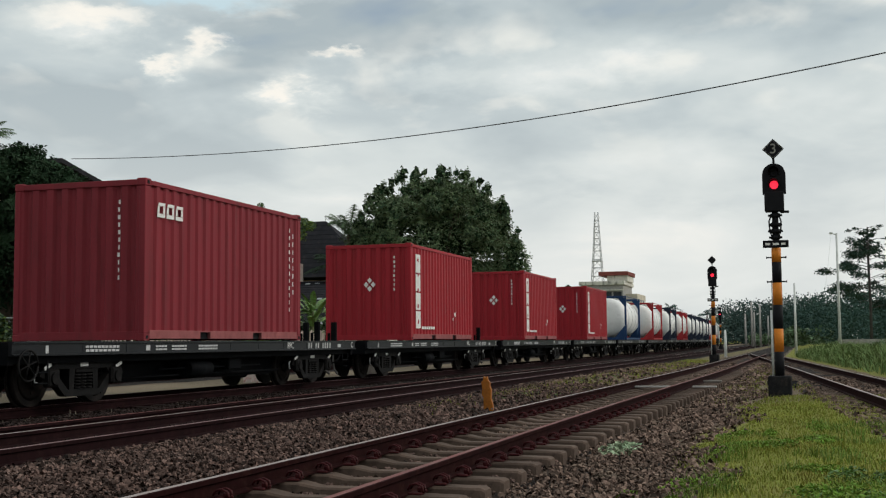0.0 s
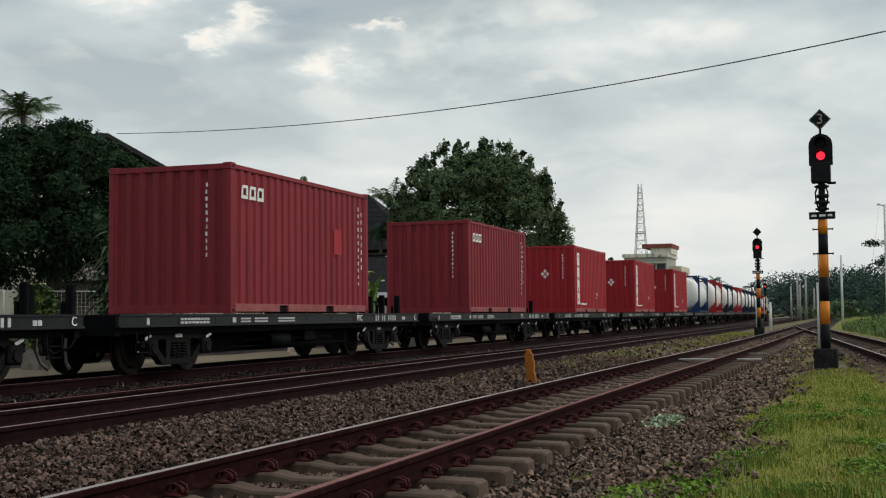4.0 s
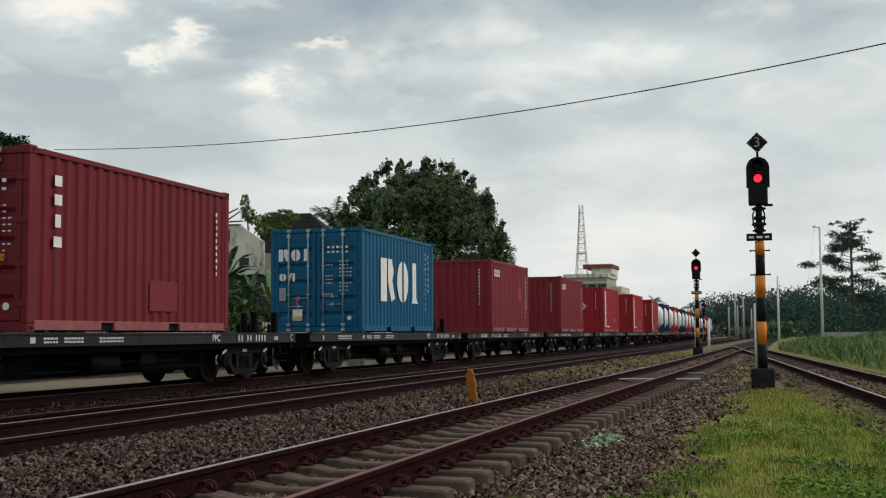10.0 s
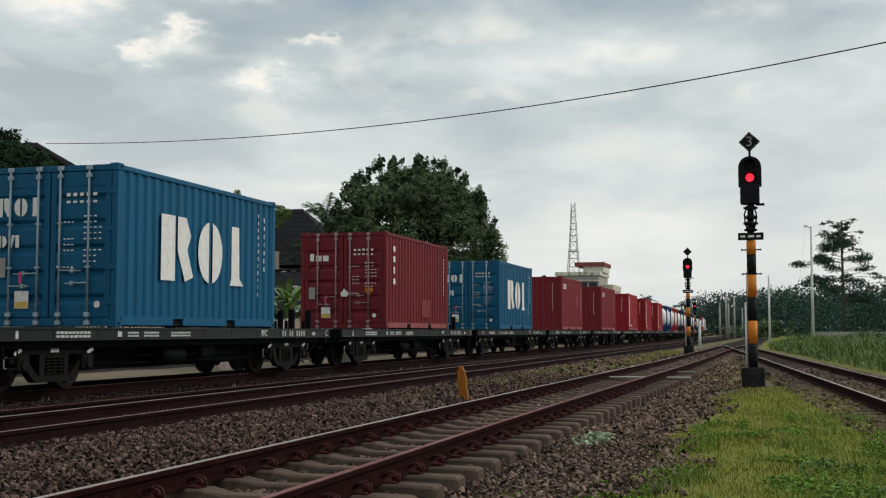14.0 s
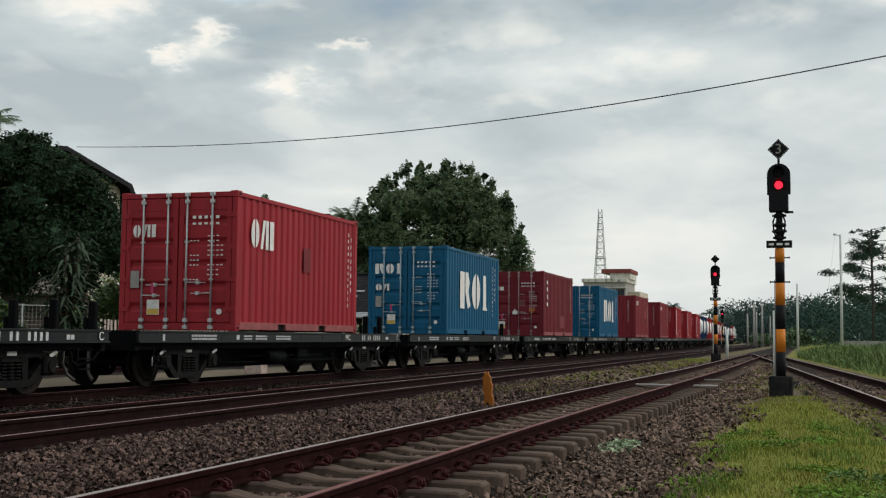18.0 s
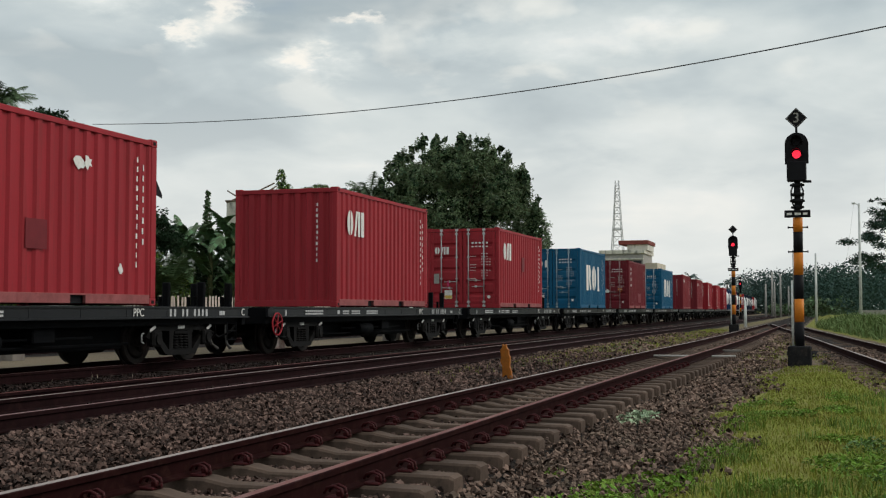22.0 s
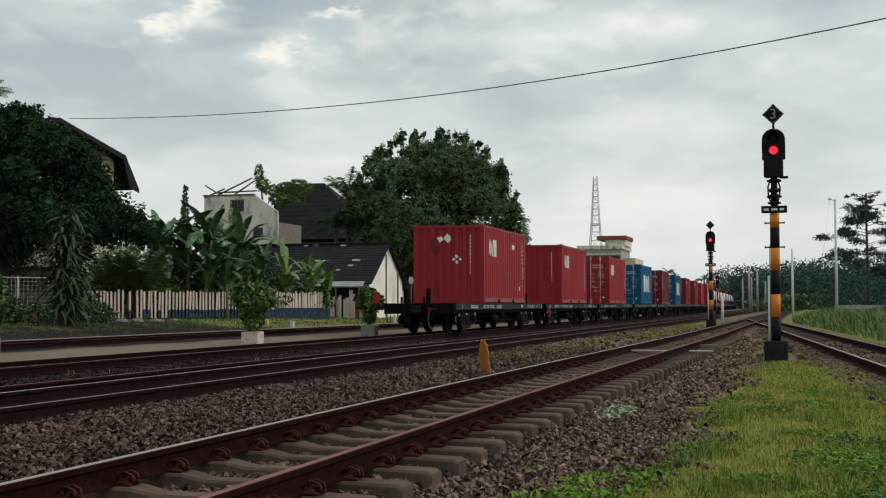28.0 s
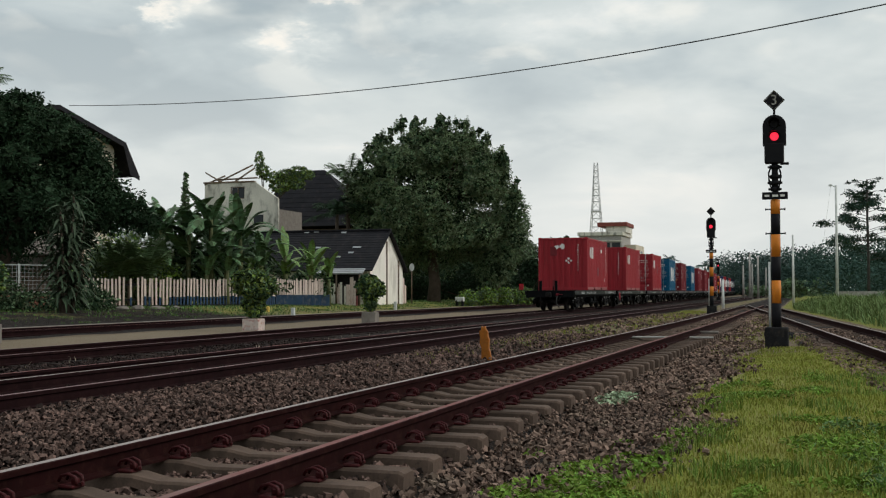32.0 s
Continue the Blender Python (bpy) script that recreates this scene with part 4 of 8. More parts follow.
        bm = ribbed(us, ws, 0.15, CH - 0.11, 0.065, lambda u, w, z: (u - (CW - 0.22) / 2, sy * (CL / 2 - 0.016 + w), z))
        part("end_wall", bm, m, c)

    end_frame(1)
    plain_end(1)
    end_frame(-1)
    if not doors:
        plain_end(-1)
        return c
    yb = -CL / 2
    for sx in (-1, 1):
        d = thing("door", "steel container door with locking bars", "", None)
        del d["label"]
        d.parent = c
        x0, x1 = sorted((sx * 0.012, sx * (CW / 2 - 0.12)))
        us, ws = corrugated(2.22, 0, 0, 0.444, 0.04, 0.55)
        bm = ribbed(us, ws, x0 + 0.10, x1 - 0.10, 0.06, lambda u, w, q: (q, yb + 0.014 - w, 0.24 + u * 0.90))
        part("door_panel", bm, m, d)
        bm = bmesh.new()
        box(bm, x0, x0 + 0.10, yb + 0.006, yb + 0.06, 0.16, CH - 0.12, 0.006)
        box(bm, x1 - 0.10, x1, yb + 0.006, yb + 0.06, 0.16, CH - 0.12, 0.006)
        box(bm, x0 + 0.10, x1 - 0.10, yb + 0.008, yb + 0.06, 0.16, 0.24, 0.006)
        box(bm, x0 + 0.10, x1 - 0.10, yb + 0.008, yb + 0.06, CH - 0.20 - 0.152, CH - 0.12, 0.006)
        part("door_frame", bm, m, d)
        for x in (sx * 0.20, sx * 0.72):
            bm = bmesh.new()
            tube(bm, (x, yb - 0.030, 0.05), (x, yb - 0.030, CH - 0.04), 0.019, 0.019, 10)
            for z in (0.07, 0.20, CH - 0.19, CH - 0.06):
                box(bm, x - 0.045, x + 0.045, yb - 0.055, yb + 0.004, z - 0.035, z + 0.035, 0.006)
            for z in (0.95, 1.65):
                box(bm, x - 0.04, x + 0.04, yb - 0.052, yb + 0.004, z - 0.018, z + 0.018, 0.004)
            part("lock_bar", bm, M[rods], d)
        bm = bmesh.new()
        z = 0.86 if sx < 0 else 0.90
        tube(bm, (sx * 0.20, yb - 0.045, z), (sx * 0.62, yb - 0.06, z - 0.01), 0.012, 0.010, 8)
        tube(bm, (sx * 0.72, yb - 0.045, z - 0.20), (sx * 0.32, yb - 0.06, z - 0.21), 0.012, 0.010, 8)
        box(bm, sx * 0.45 - 0.03, sx * 0.45 + 0.03, yb - 0.07, yb + 0.004, z - 0.04, z + 0.03, 0.005)
        box(bm, sx * 0.45 - 0.03, sx * 0.45 + 0.03, yb - 0.07, yb + 0.004, z - 0.24, z - 0.17, 0.005)
        part("lock_handle", bm, M[rods], d)
        for z in (0.40, 0.95, 1.55, 2.15):
            bm = bmesh.new()
            xa, xb = sorted((sx * (CW / 2 - 0.20), sx * (CW / 2 - 0.015)))
            box(bm, xa, xb, yb - 0.014, yb + 0.003, z - 0.045, z + 0.045, 0.004)
            part("hinge", bm, m, d)
    return c


def bars(c, axis, w, rows, name="lettering", mat="mark"):
    """Writing too small to read: short bars. rows are (u0, u1, z0, z1, pieces, upright)."""
    bm = bmesh.new()
    rng = random.Random(5)
    for u0, u1, z0, z1, n, upright in rows:
        for k in range(n):
            g = 0.22
            if upright:
                h = (z1 - z0) / n
                plate(bm, axis, w, u0 + rng.uniform(0, 0.016), u1 - rng.uniform(0, 0.016), z0 + h * (k + g), z0 + h * (k + 1 - g))
            else:
                s = (u1 - u0) / n
                plate(bm, axis, w, u0 + s * k, u0 + s * (k + 1 - g), z0 + rng.uniform(0, 0.006), z1 - rng.uniform(0, 0.006))
    tagged(part(name, bm, M[mat], c), kind="stuff")


def torn(bm, axis, w, u, z, s, seed):
    """A torn scrap of sticker."""
    rng = random.Random(seed)
    pts = []
    for k in range(11):
        a = 2 * math.pi * k / 11
        r = s * rng.uniform(0.45, 1.1)
        pts.append((u + r * math.cos(a), z + r * math.sin(a)))
    return patch(bm, axis, w, pts)


def emblem_blocks(c, axis, w, u0, z0, width, height, mat="mark", shapes="bol"):
    """A company emblem as plain blocks: uprights, crescents, wedges, side by side in cells."""
    bm = bmesh.new()
    cells = [{"b": 1.25, "o": 1.05, "l": 0.95, "a": 1.1, "i": 0.55, "r": 1.0}[q] for q in shapes]
    unit = width / (sum(cells) + 0.2 * (len(cells) - 1))
    a = u0
    for q, cell in zip(shapes, cells):
        wd = cell * unit

        def put(pts):
            patch(bm, axis, w, [(a + wd * x, z0 + height * z) for x, z in pts])
        if q == "b":
            put([(0.0, 0.0), (0.42, 0.0), (0.42, 1.0), (0.0, 1.0)])
            put([(0.50, 0.46), (0.74, 0.0), (1.0, 0.08), (0.80, 0.50), (0.92, 0.72), (0.76, 1.0), (0.50, 1.0)])
        elif q == "o":
            for t0, t1 in ((1.70, 4.58), (-1.40, 1.40)):
                put([(0.5 + 0.50 * math.cos(t), 0.5 + 0.50 * math.sin(t)) for t in np.linspace(t0, t1, 12)])
        elif q == "l":
            put([(0.16, 0.0), (0.84, 0.0), (0.64, 0.12), (0.60, 1.0), (0.24, 1.0), (0.24, 0.12)])
        elif q == "i":
            put([(0.0, 0.0), (1.0, 0.0), (1.0, 1.0), (0.0, 1.0)])
        elif q == "a":
            put([(0.0, 0.0), (0.30, 0.0), (0.62, 1.0), (0.32, 1.0)])
            put([(0.66, 0.0), (1.0, 0.0), (1.0, 1.0), (0.66, 1.0)])
        elif q == "r":
            put([(0.0, 0.0), (1.0, 0.0), (1.0, 0.26), (0.0, 0.26)])
            put([(0.08, 0.78), (1.0, 0.78), (1.0, 1.0), (0.20, 1.0)])
            put([(0.0, 0.28), (0.26, 0.28), (0.28, 0.76), (0.06, 0.76)])
            put([(0.74, 0.28), (1.0, 0.28), (1.0, 0.76), (0.74, 0.76)])
        a += wd + 0.2 * unit
    part("emblem", bm, M[mat], c, "plain white emblem blocks")


# ---- wagons ----
PITCH = 13.267
DECK = 0.93
WHEEL_R = 0.40
BOGIES = (-4.25, 4.25)
AXLES = (-0.80, 0.80)


def wheelset_bm():
    bm = bmesh.new()
    tube(bm, (-0.75, 0, 0), (0.75, 0, 0), 0.075, 0.075, 12)
    for sx in (-1, 1):
        for a, b, r0, r1 in ((0.505, 0.535, 0.43, 0.43), (0.535, 0.63, WHEEL_R + 0.004, WHEEL_R - 0.004)):
            tube(bm, (sx * a, 0, 0), (sx * b, 0, 0), r0, r1, 28)
        tube(bm, (sx * 0.63, 0, 0), (sx * 0.645, 0, 0), WHEEL_R - 0.09, WHEEL_R - 0.14, 28)
        tube(bm, (sx * 0.63, 0, 0), (sx * 0.70, 0, 0), 0.12, 0.11, 16)
        for k in range(4):
            a = k * math.pi / 2
            tube(bm, (sx * 0.645, 0.2 * math.cos(a), 0.2 * math.sin(a)), (sx * 0.655, 0.2 * math.cos(a), 0.2 * math.sin(a)), 0.03, 0.03, 8)
    return bm


def build_wagon():
    """A bogie flat wagon, its middle at the origin and its rail at z = 0."""
    w = thing("flat_wagon", "black bogie flat wagon with white stencilled markings", "flat wagon", None, "wagons of the train")
    half, hw = 6.22, 1.21
    bm = bmesh.new()
    box(bm, -hw + 0.09, hw - 0.09, -half + 0.12, half - 0.12, 0.80, DECK - 0.02)
    part("deck", bm, M["wagon"], w)
    for sx in (-1, 1):
        bm = bmesh.new()
        x = sx * hw
        prof = [(x, DECK - 0.004), (x, DECK - 0.03), (x - sx * 0.03, DECK - 0.035), (x - sx * 0.03, 0.755), (x, 0.75), (x, 0.73), (x - sx * 0.085, 0.73), (x - sx * 0.085, DECK - 0.004)]
        extrude_profile(bm, prof, -half, half)
        part("side_sill", bm, M["sill"], w)
        bm = bmesh.new()
        x = sx * 1.0
        box(bm, x - 0.03, x + 0.03, -half + 0.14, half - 0.14, 0.62, 0.798)
        part("inner_stringer", bm, M["wagon"], w)
        bm = bmesh.new()
        x = sx * 0.52
        pts = [(-half + 1.0, 0.79), (half - 1.0, 0.79), (half - 1.6, 0.50), (half - 2.4, 0.26), (-half + 2.4, 0.26), (-half + 1.6, 0.50)]
        extrude_profile(bm, pts, x - 0.06, x + 0.06, "x")
        part("centre_sill", bm, M["wagon"], w)
        for k in range(9):
            y = -4.6 + k * 1.15
            bm = bmesh.new()
            box(bm, sx * (hw - 0.045) - 0.02, sx * (hw - 0.045) + 0.02, y - 0.012, y + 0.012, 0.757, DECK - 0.04)
            part("sill_stiffener", bm, M["sill"], w)
        for y in (-2.86, 2.86):
            bm = bmesh.new()
            box(bm, sx * 1.10 - 0.07, sx * 1.10 + 0.07, y - 0.08, y + 0.08, DECK - 0.018, DECK - 0.001, 0.004)
            part("twist_lock", bm, M["bogie"], w)
        for y in (-5.6, 5.6):
            bm = bmesh.new()
            for dx in (-0.16, 0.16):
                tube(bm, (sx * (hw - 0.03), y + dx, 0.66), (sx * (hw - 0.03), y + dx, 0.33), 0.012, 0.012, 6)
            for z in (0.35, 0.5):
                tube(bm, (sx * (hw - 0.03), y - 0.16, z), (sx * (hw - 0.03), y + 0.16, z), 0.012, 0.012, 6)
            part("foot_step", bm, M["wagon"], w)
    for sy in (-1, 1):
        bm = bmesh.new()
        y0, y1 = sorted((sy * half, sy * (half - 0.12)))
        box(bm, -hw + 0.088, hw - 0.088, y0, y1, 0.60, DECK - 0.008, 0.01)
        part("end_sill", bm, M["wagon"], w)
        bm = bmesh.new()
        tube(bm, (0, sy * half, 0.72), (0, sy * (half + 0.22), 0.72), 0.09, 0.09, 12)
        box(bm, -0.13, 0.13, min(sy * (half + 0.20), sy * (half + 0.40)), max(sy * (half + 0.20), sy * (half + 0.40)), 0.60, 0.84, 0.03)
        part("coupler", bm, M["bogie"], w)
        for sx in (-0.45, 0.5):
            bm = bmesh.new()
            bent(bm, [(sx, sy * half, 0.62), (sx * 0.9, sy * (half + 0.12), 0.45), (sx * 0.6, sy * (half + 0.3), 0.36), (sx * 0.3, sy * (half + 0.40), 0.5)], 0.022, 8)
            part("brake_hose", bm, M["bogie"], w)
    for sy in (-1, 1):
        for px in (-0.45, 0.28):
            bm = bmesh.new()
            box(bm, px - 0.065, px + 0.065, sy * 6.12 - 0.05, sy * 6.12 + 0.05, DECK - 0.02, DECK + 0.45, 0.015)
            box(bm, px - 0.16, px - 0.10, sy * 6.12 - 0.03, sy * 6.12 + 0.03, DECK - 0.02, DECK + 0.19, 0.008)
            part("end_post", bm, M["wagon"], w)
        bm = bmesh.new()
        e = sy * 6.30
        bent(bm, [(0.36, sy * 6.22, 0.66), (0.34, e, 0.60), (0.33, e, 0.42), (0.38, e + sy * 0.05, 0.24), (0.48, e + sy * 0.10, 0.15)], [0.022, 0.024, 0.024, 0.024, 0.03], 8)
        part("brake_hose", bm, M["hose"], w, "grey hanging brake hose")
        bm = bmesh.new()
        box(bm, 0.30, 0.40, min(sy * 6.225, sy * 6.30), max(sy * 6.225, sy * 6.30), 0.68, 0.80, 0.02)
        tube(bm, (0.35, sy * 6.27, 0.76), (0.62, sy * 6.28, 0.74), 0.014, 0.014, 6)
        part("angle_cock", bm, M["maroon"], w, "dull red brake cock with its handle")
    bm = bmesh.new()
    tube(bm, (0.86, -1.1, 0.44), (0.86, -0.3, 0.44), 0.15, 0.15, 14)
    part("air_tank", bm, M["wagon"], w)
    bm = bmesh.new()
    tube(bm, (0.85, -1.9, 0.46), (0.85, 1.9, 0.46), 0.018, 0.018, 6)
    tube(bm, (0.75, -3.0, 0.34), (0.75, 3.0, 0.34), 0.022, 0.022, 6)
    box(bm, 0.72, 0.95, 0.4, 0.9, 0.40, 0.62, 0.02)
    part("brake_rigging", bm, M["wagon"], w)
    for by in BOGIES:
        b = new("bogie")
        b.parent = w
        b.matrix_basis = pose(0, by, 0)
        for sx in (-1, 1):
            bm = bmesh.new()
            for shape in ([(-1.06, 0.44), (-0.98, 0.55), (-0.60, 0.63), (0.60, 0.63), (0.98, 0.55), (1.06, 0.44), (0.94, 0.40), (0.66, 0.46), (0.60, 0.53), (-0.60, 0.53), (-0.66, 0.46), (-0.94, 0.40)],
                          [(-0.42, 0.13), (0.42, 0.13), (0.46, 0.20), (0.34, 0.235), (-0.34, 0.235), (-0.46, 0.20)],
                          [(-0.36, 0.23), (-0.25, 0.23), (-0.22, 0.535), (-0.36, 0.535)], [(0.25, 0.23), (0.36, 0.23), (0.36, 0.535), (0.22, 0.535)],
                          [(-0.46, 0.14), (-0.38, 0.22), (-0.70, 0.49), (-0.78, 0.41)], [(0.38, 0.22), (0.46, 0.14), (0.78, 0.41), (0.70, 0.49)]):
                extrude_profile(bm, shape, sx * 0.90 - 0.06, sx * 0.90 + 0.06, "x")
            part("side_frame", bm, M["bogie"], b)
            for dy in (-0.15, 0.0, 0.15):
                bm = bmesh.new()
                for k in range(5):
                    tube(bm, (sx * 0.93, dy, 0.24 + k * 0.046), (sx * 0.93, dy, 0.266 + k * 0.046), 0.062, 0.062, 10)
                part("spring", bm, M["bogie"], b)
            bm = bmesh.new()
            box(bm, sx * 0.90 - 0.08, sx * 0.90 + 0.08, -0.22, 0.22, 0.47, 0.525, 0.01)
            part("spring_cap", bm, M["bogie"], b)
            bm = bmesh.new()
            box(bm, sx * 0.965 - 0.004, sx * 0.965 + 0.004, -0.10, 0.10, 0.56, 0.615)
            part("frame_tag", bm, M["mark"], b, "white painted tag")
            for ay in AXLES:
                bm = bmesh.new()
                box(bm, sx * 0.965 - 0.06, sx * 0.965 + 0.06, ay - 0.14, ay + 0.14, 0.28, 0.54, 0.03)
                tube(bm, (sx * 1.02, ay, WHEEL_R), (sx * 1.05, ay, WHEEL_R), 0.09, 0.08, 12)
                part("axle_box", bm, M["bogie"], b)
        bm = bmesh.new()
        box(bm, -0.84, 0.84, -0.16, 0.16, 0.40, 0.62, 0.02)
        part("bolster", bm, M["bogie"], b)
        for ay in AXLES:
            bm = bmesh.new()
            q = by + ay + (-0.10 if ay < 0 else 0.10)
            extrude_profile(bm, [(q - 0.09, 0.52), (q + 0.07, 0.585), (q + 0.05, 0.63), (q - 0.11, 0.565)], 0.99, 0.998, "x")
            part("axle_mark", bm, M["mark"], w)
        bm = bmesh.new()
        q = by - 1.14
        bent(bm, [(0.93, q + 0.06, 0.50), (0.93, q, 0.49), (0.93, q, 0.36), (0.93, q + 0.06, 0.35)], 0.012, 6)
        part("brake_bracket", bm, M["galv"], w)
    ws = None
    for by in BOGIES:
        for ay in AXLES:
            if ws is None:
                bm = wheelset_bm()
                ws = part("wheelset", bm, M["wheel"], w)
                ws.matrix_basis = pose(0, by + ay, WHEEL_R)
            else:
                share("wheelset", ws.data, w, pose(0, by + ay, WHEEL_R))
    x = hw + 0.002
    rows = [(-4.55, -3.65, 0.83, 0.865, 9, False), (-4.55, -3.65, 0.775, 0.81, 8, False), (-2.9, -2.75, 0.78, 0.865, 1, False),
            (-2.6, -2.25, 0.83, 0.86, 4, False), (-2.6, -2.25, 0.78, 0.81, 5, False), (-2.1, -1.6, 0.83, 0.86, 6, False), (-2.1, -1.6, 0.78, 0.81, 5, False),
            (-1.2, -0.5, 0.83, 0.86, 8, False), (-1.2, -0.5, 0.78, 0.81, 7, False), (3.52, 3.78, 0.765, 0.885, 2, False), (3.90, 4.16, 0.765, 0.885, 2, False), (4.28, 4.80, 0.765, 0.885, 4, False), (5.15, 5.35, 0.78, 0.85, 2, False),
            (-5.5, -5.42, 0.76, 0.87, 1, False)]
    bm = bmesh.new()
    for y0, y1, z0, z1, n, _ in rows:
        s = (y1 - y0) / n
        for k in range(n):
            box(bm, x - 0.035, x - 0.022, y0 + s * k, y0 + s * (k + (0.42 if z1 - z0 > 0.11 else 0.78)), z0, z1)
    tagged(part("stencil_marking", bm, M["stencil"], w), kind="stuff")
    lettering("PPC", 0.18, M["mark"], w, pose(x - 0.016, 2.60, 0.825, 90, 0, 90), "lettering", 0.002)
    lettering("C", 0.18, M["mark"], w, pose(x - 0.016, 6.0, 0.825, 90, 0, 90), "lettering", 0.002)
    return w


def tank_container(frame_mat, label):
    c = thing("tank_container", label, "tank container", None, "tank containers on the train")
    m = M[frame_mat]
    r = 1.16
    bm = bmesh.new()
    prof = [(-2.78, 0.0), (-2.76, 0.45), (-2.66, 0.82), (-2.48, 1.05), (-2.25, r), (2.25, r), (2.48, 1.05), (2.66, 0.82), (2.76, 0.45), (2.78, 0.0)]
    n = 28
    rings = [[bm.verts.new((max(rr, 0.001) * math.cos(2 * math.pi * k / n), y, 1.33 + max(rr, 0.001) * math.sin(2 * math.pi * k / n))) for k in range(n)] for y, rr in prof]
    for a, b in zip(rings, rings[1:]):
        for k in range(n):
            bm.faces.new((a[k], b[k], b[(k + 1) % n], a[(k + 1) % n])).smooth = True
    part("tank_barrel", bm, M["tank_white"], c, "white insulated tank barrel")
    for y in (-1.5, 0, 1.5):
        bm = bmesh.new()
        tube(bm, (0, y - 0.03, 1.33), (0, y + 0.03, 1.33), r + 0.012, r + 0.012, 28)
        part("cladding_band", bm, M["galv"], c)
    h = CH
    for sy in (-1, 1):
        y = sy * (CL / 2 - 0.07)
        for sx in (-1, 1):
            bm = bmesh.new()
            box(bm, sx * 1.16 - 0.055, sx * 1.16 + 0.055, y - 0.05, y + 0.05, 0, h, 0.01)
            part("corner_post", bm, m, c)
            bm = bmesh.new()
            extrude_profile(bm, [(sx * 1.10, h - 0.62), (sx * 1.10, h - 0.13), (sx * 0.72, h - 0.13)], y - 0.03, y + 0.03)
            part("gusset", bm, m, c)
            bm = bmesh.new()
            extrude_profile(bm, [(sx * 1.10, 0.82), (sx * 1.10, 0.15), (sx * 0.50, 0.15)], y - 0.03, y + 0.03)
            part("gusset", bm, m, c)
        bm = bmesh.new()
        box(bm, -1.08, 1.08, y - 0.06, y + 0.06, h - 0.13, h - 0.005, 0.008)
        part("end_rail", bm, m, c)
        bm = bmesh.new()
        box(bm, -1.08, 1.08, y - 0.06, y + 0.06, 0.005, 0.15, 0.008)
        part("end_rail", bm, m, c)
        for sx in (-1, 1):
            bm = bmesh.new()
            tube(bm, (sx * 1.15, sy * (CL / 2 - 0.15), 1.0), (sx * 1.08, sy * (CL / 2 - 0.9), 0.12), 0.03, 0.03, 8)
            part("brace", bm, m, c)
    for sx in (-1, 1):
        bm = bmesh.new()
        box(bm, sx * 1.15 - 0.06, sx * 1.15 + 0.06, -CL / 2 + 0.14, CL / 2 - 0.14, 0.01, 0.12, 0.008)
        part("side_rail", bm, m, c)
        bm = bmesh.new()
        box(bm, sx * 1.17 - 0.02, sx * 1.17 + 0.02, -CL / 2 + 0.14, CL / 2 - 0.14, h - 0.06, h - 0.02, 0.008)
        part("top_rail", bm, m, c)
    bm = bmesh.new()
    box(bm, -0.25, 0.25, -2.2, 2.2, 1.33 + r + 0.01, 1.33 + r + 0.05, 0.005)
    part("walkway", bm, M["galv"], c)
    bm = bmesh.new()
    for u, z in ((-0.5, 1.7), (-0.3, 1.6), (-0.45, 1.5)):
        box(bm, u - 0.18, u + 0.18, -2.80, -2.795, z, z + 0.06)
    part("lettering", bm, M["mark_dark"], c)
    return c


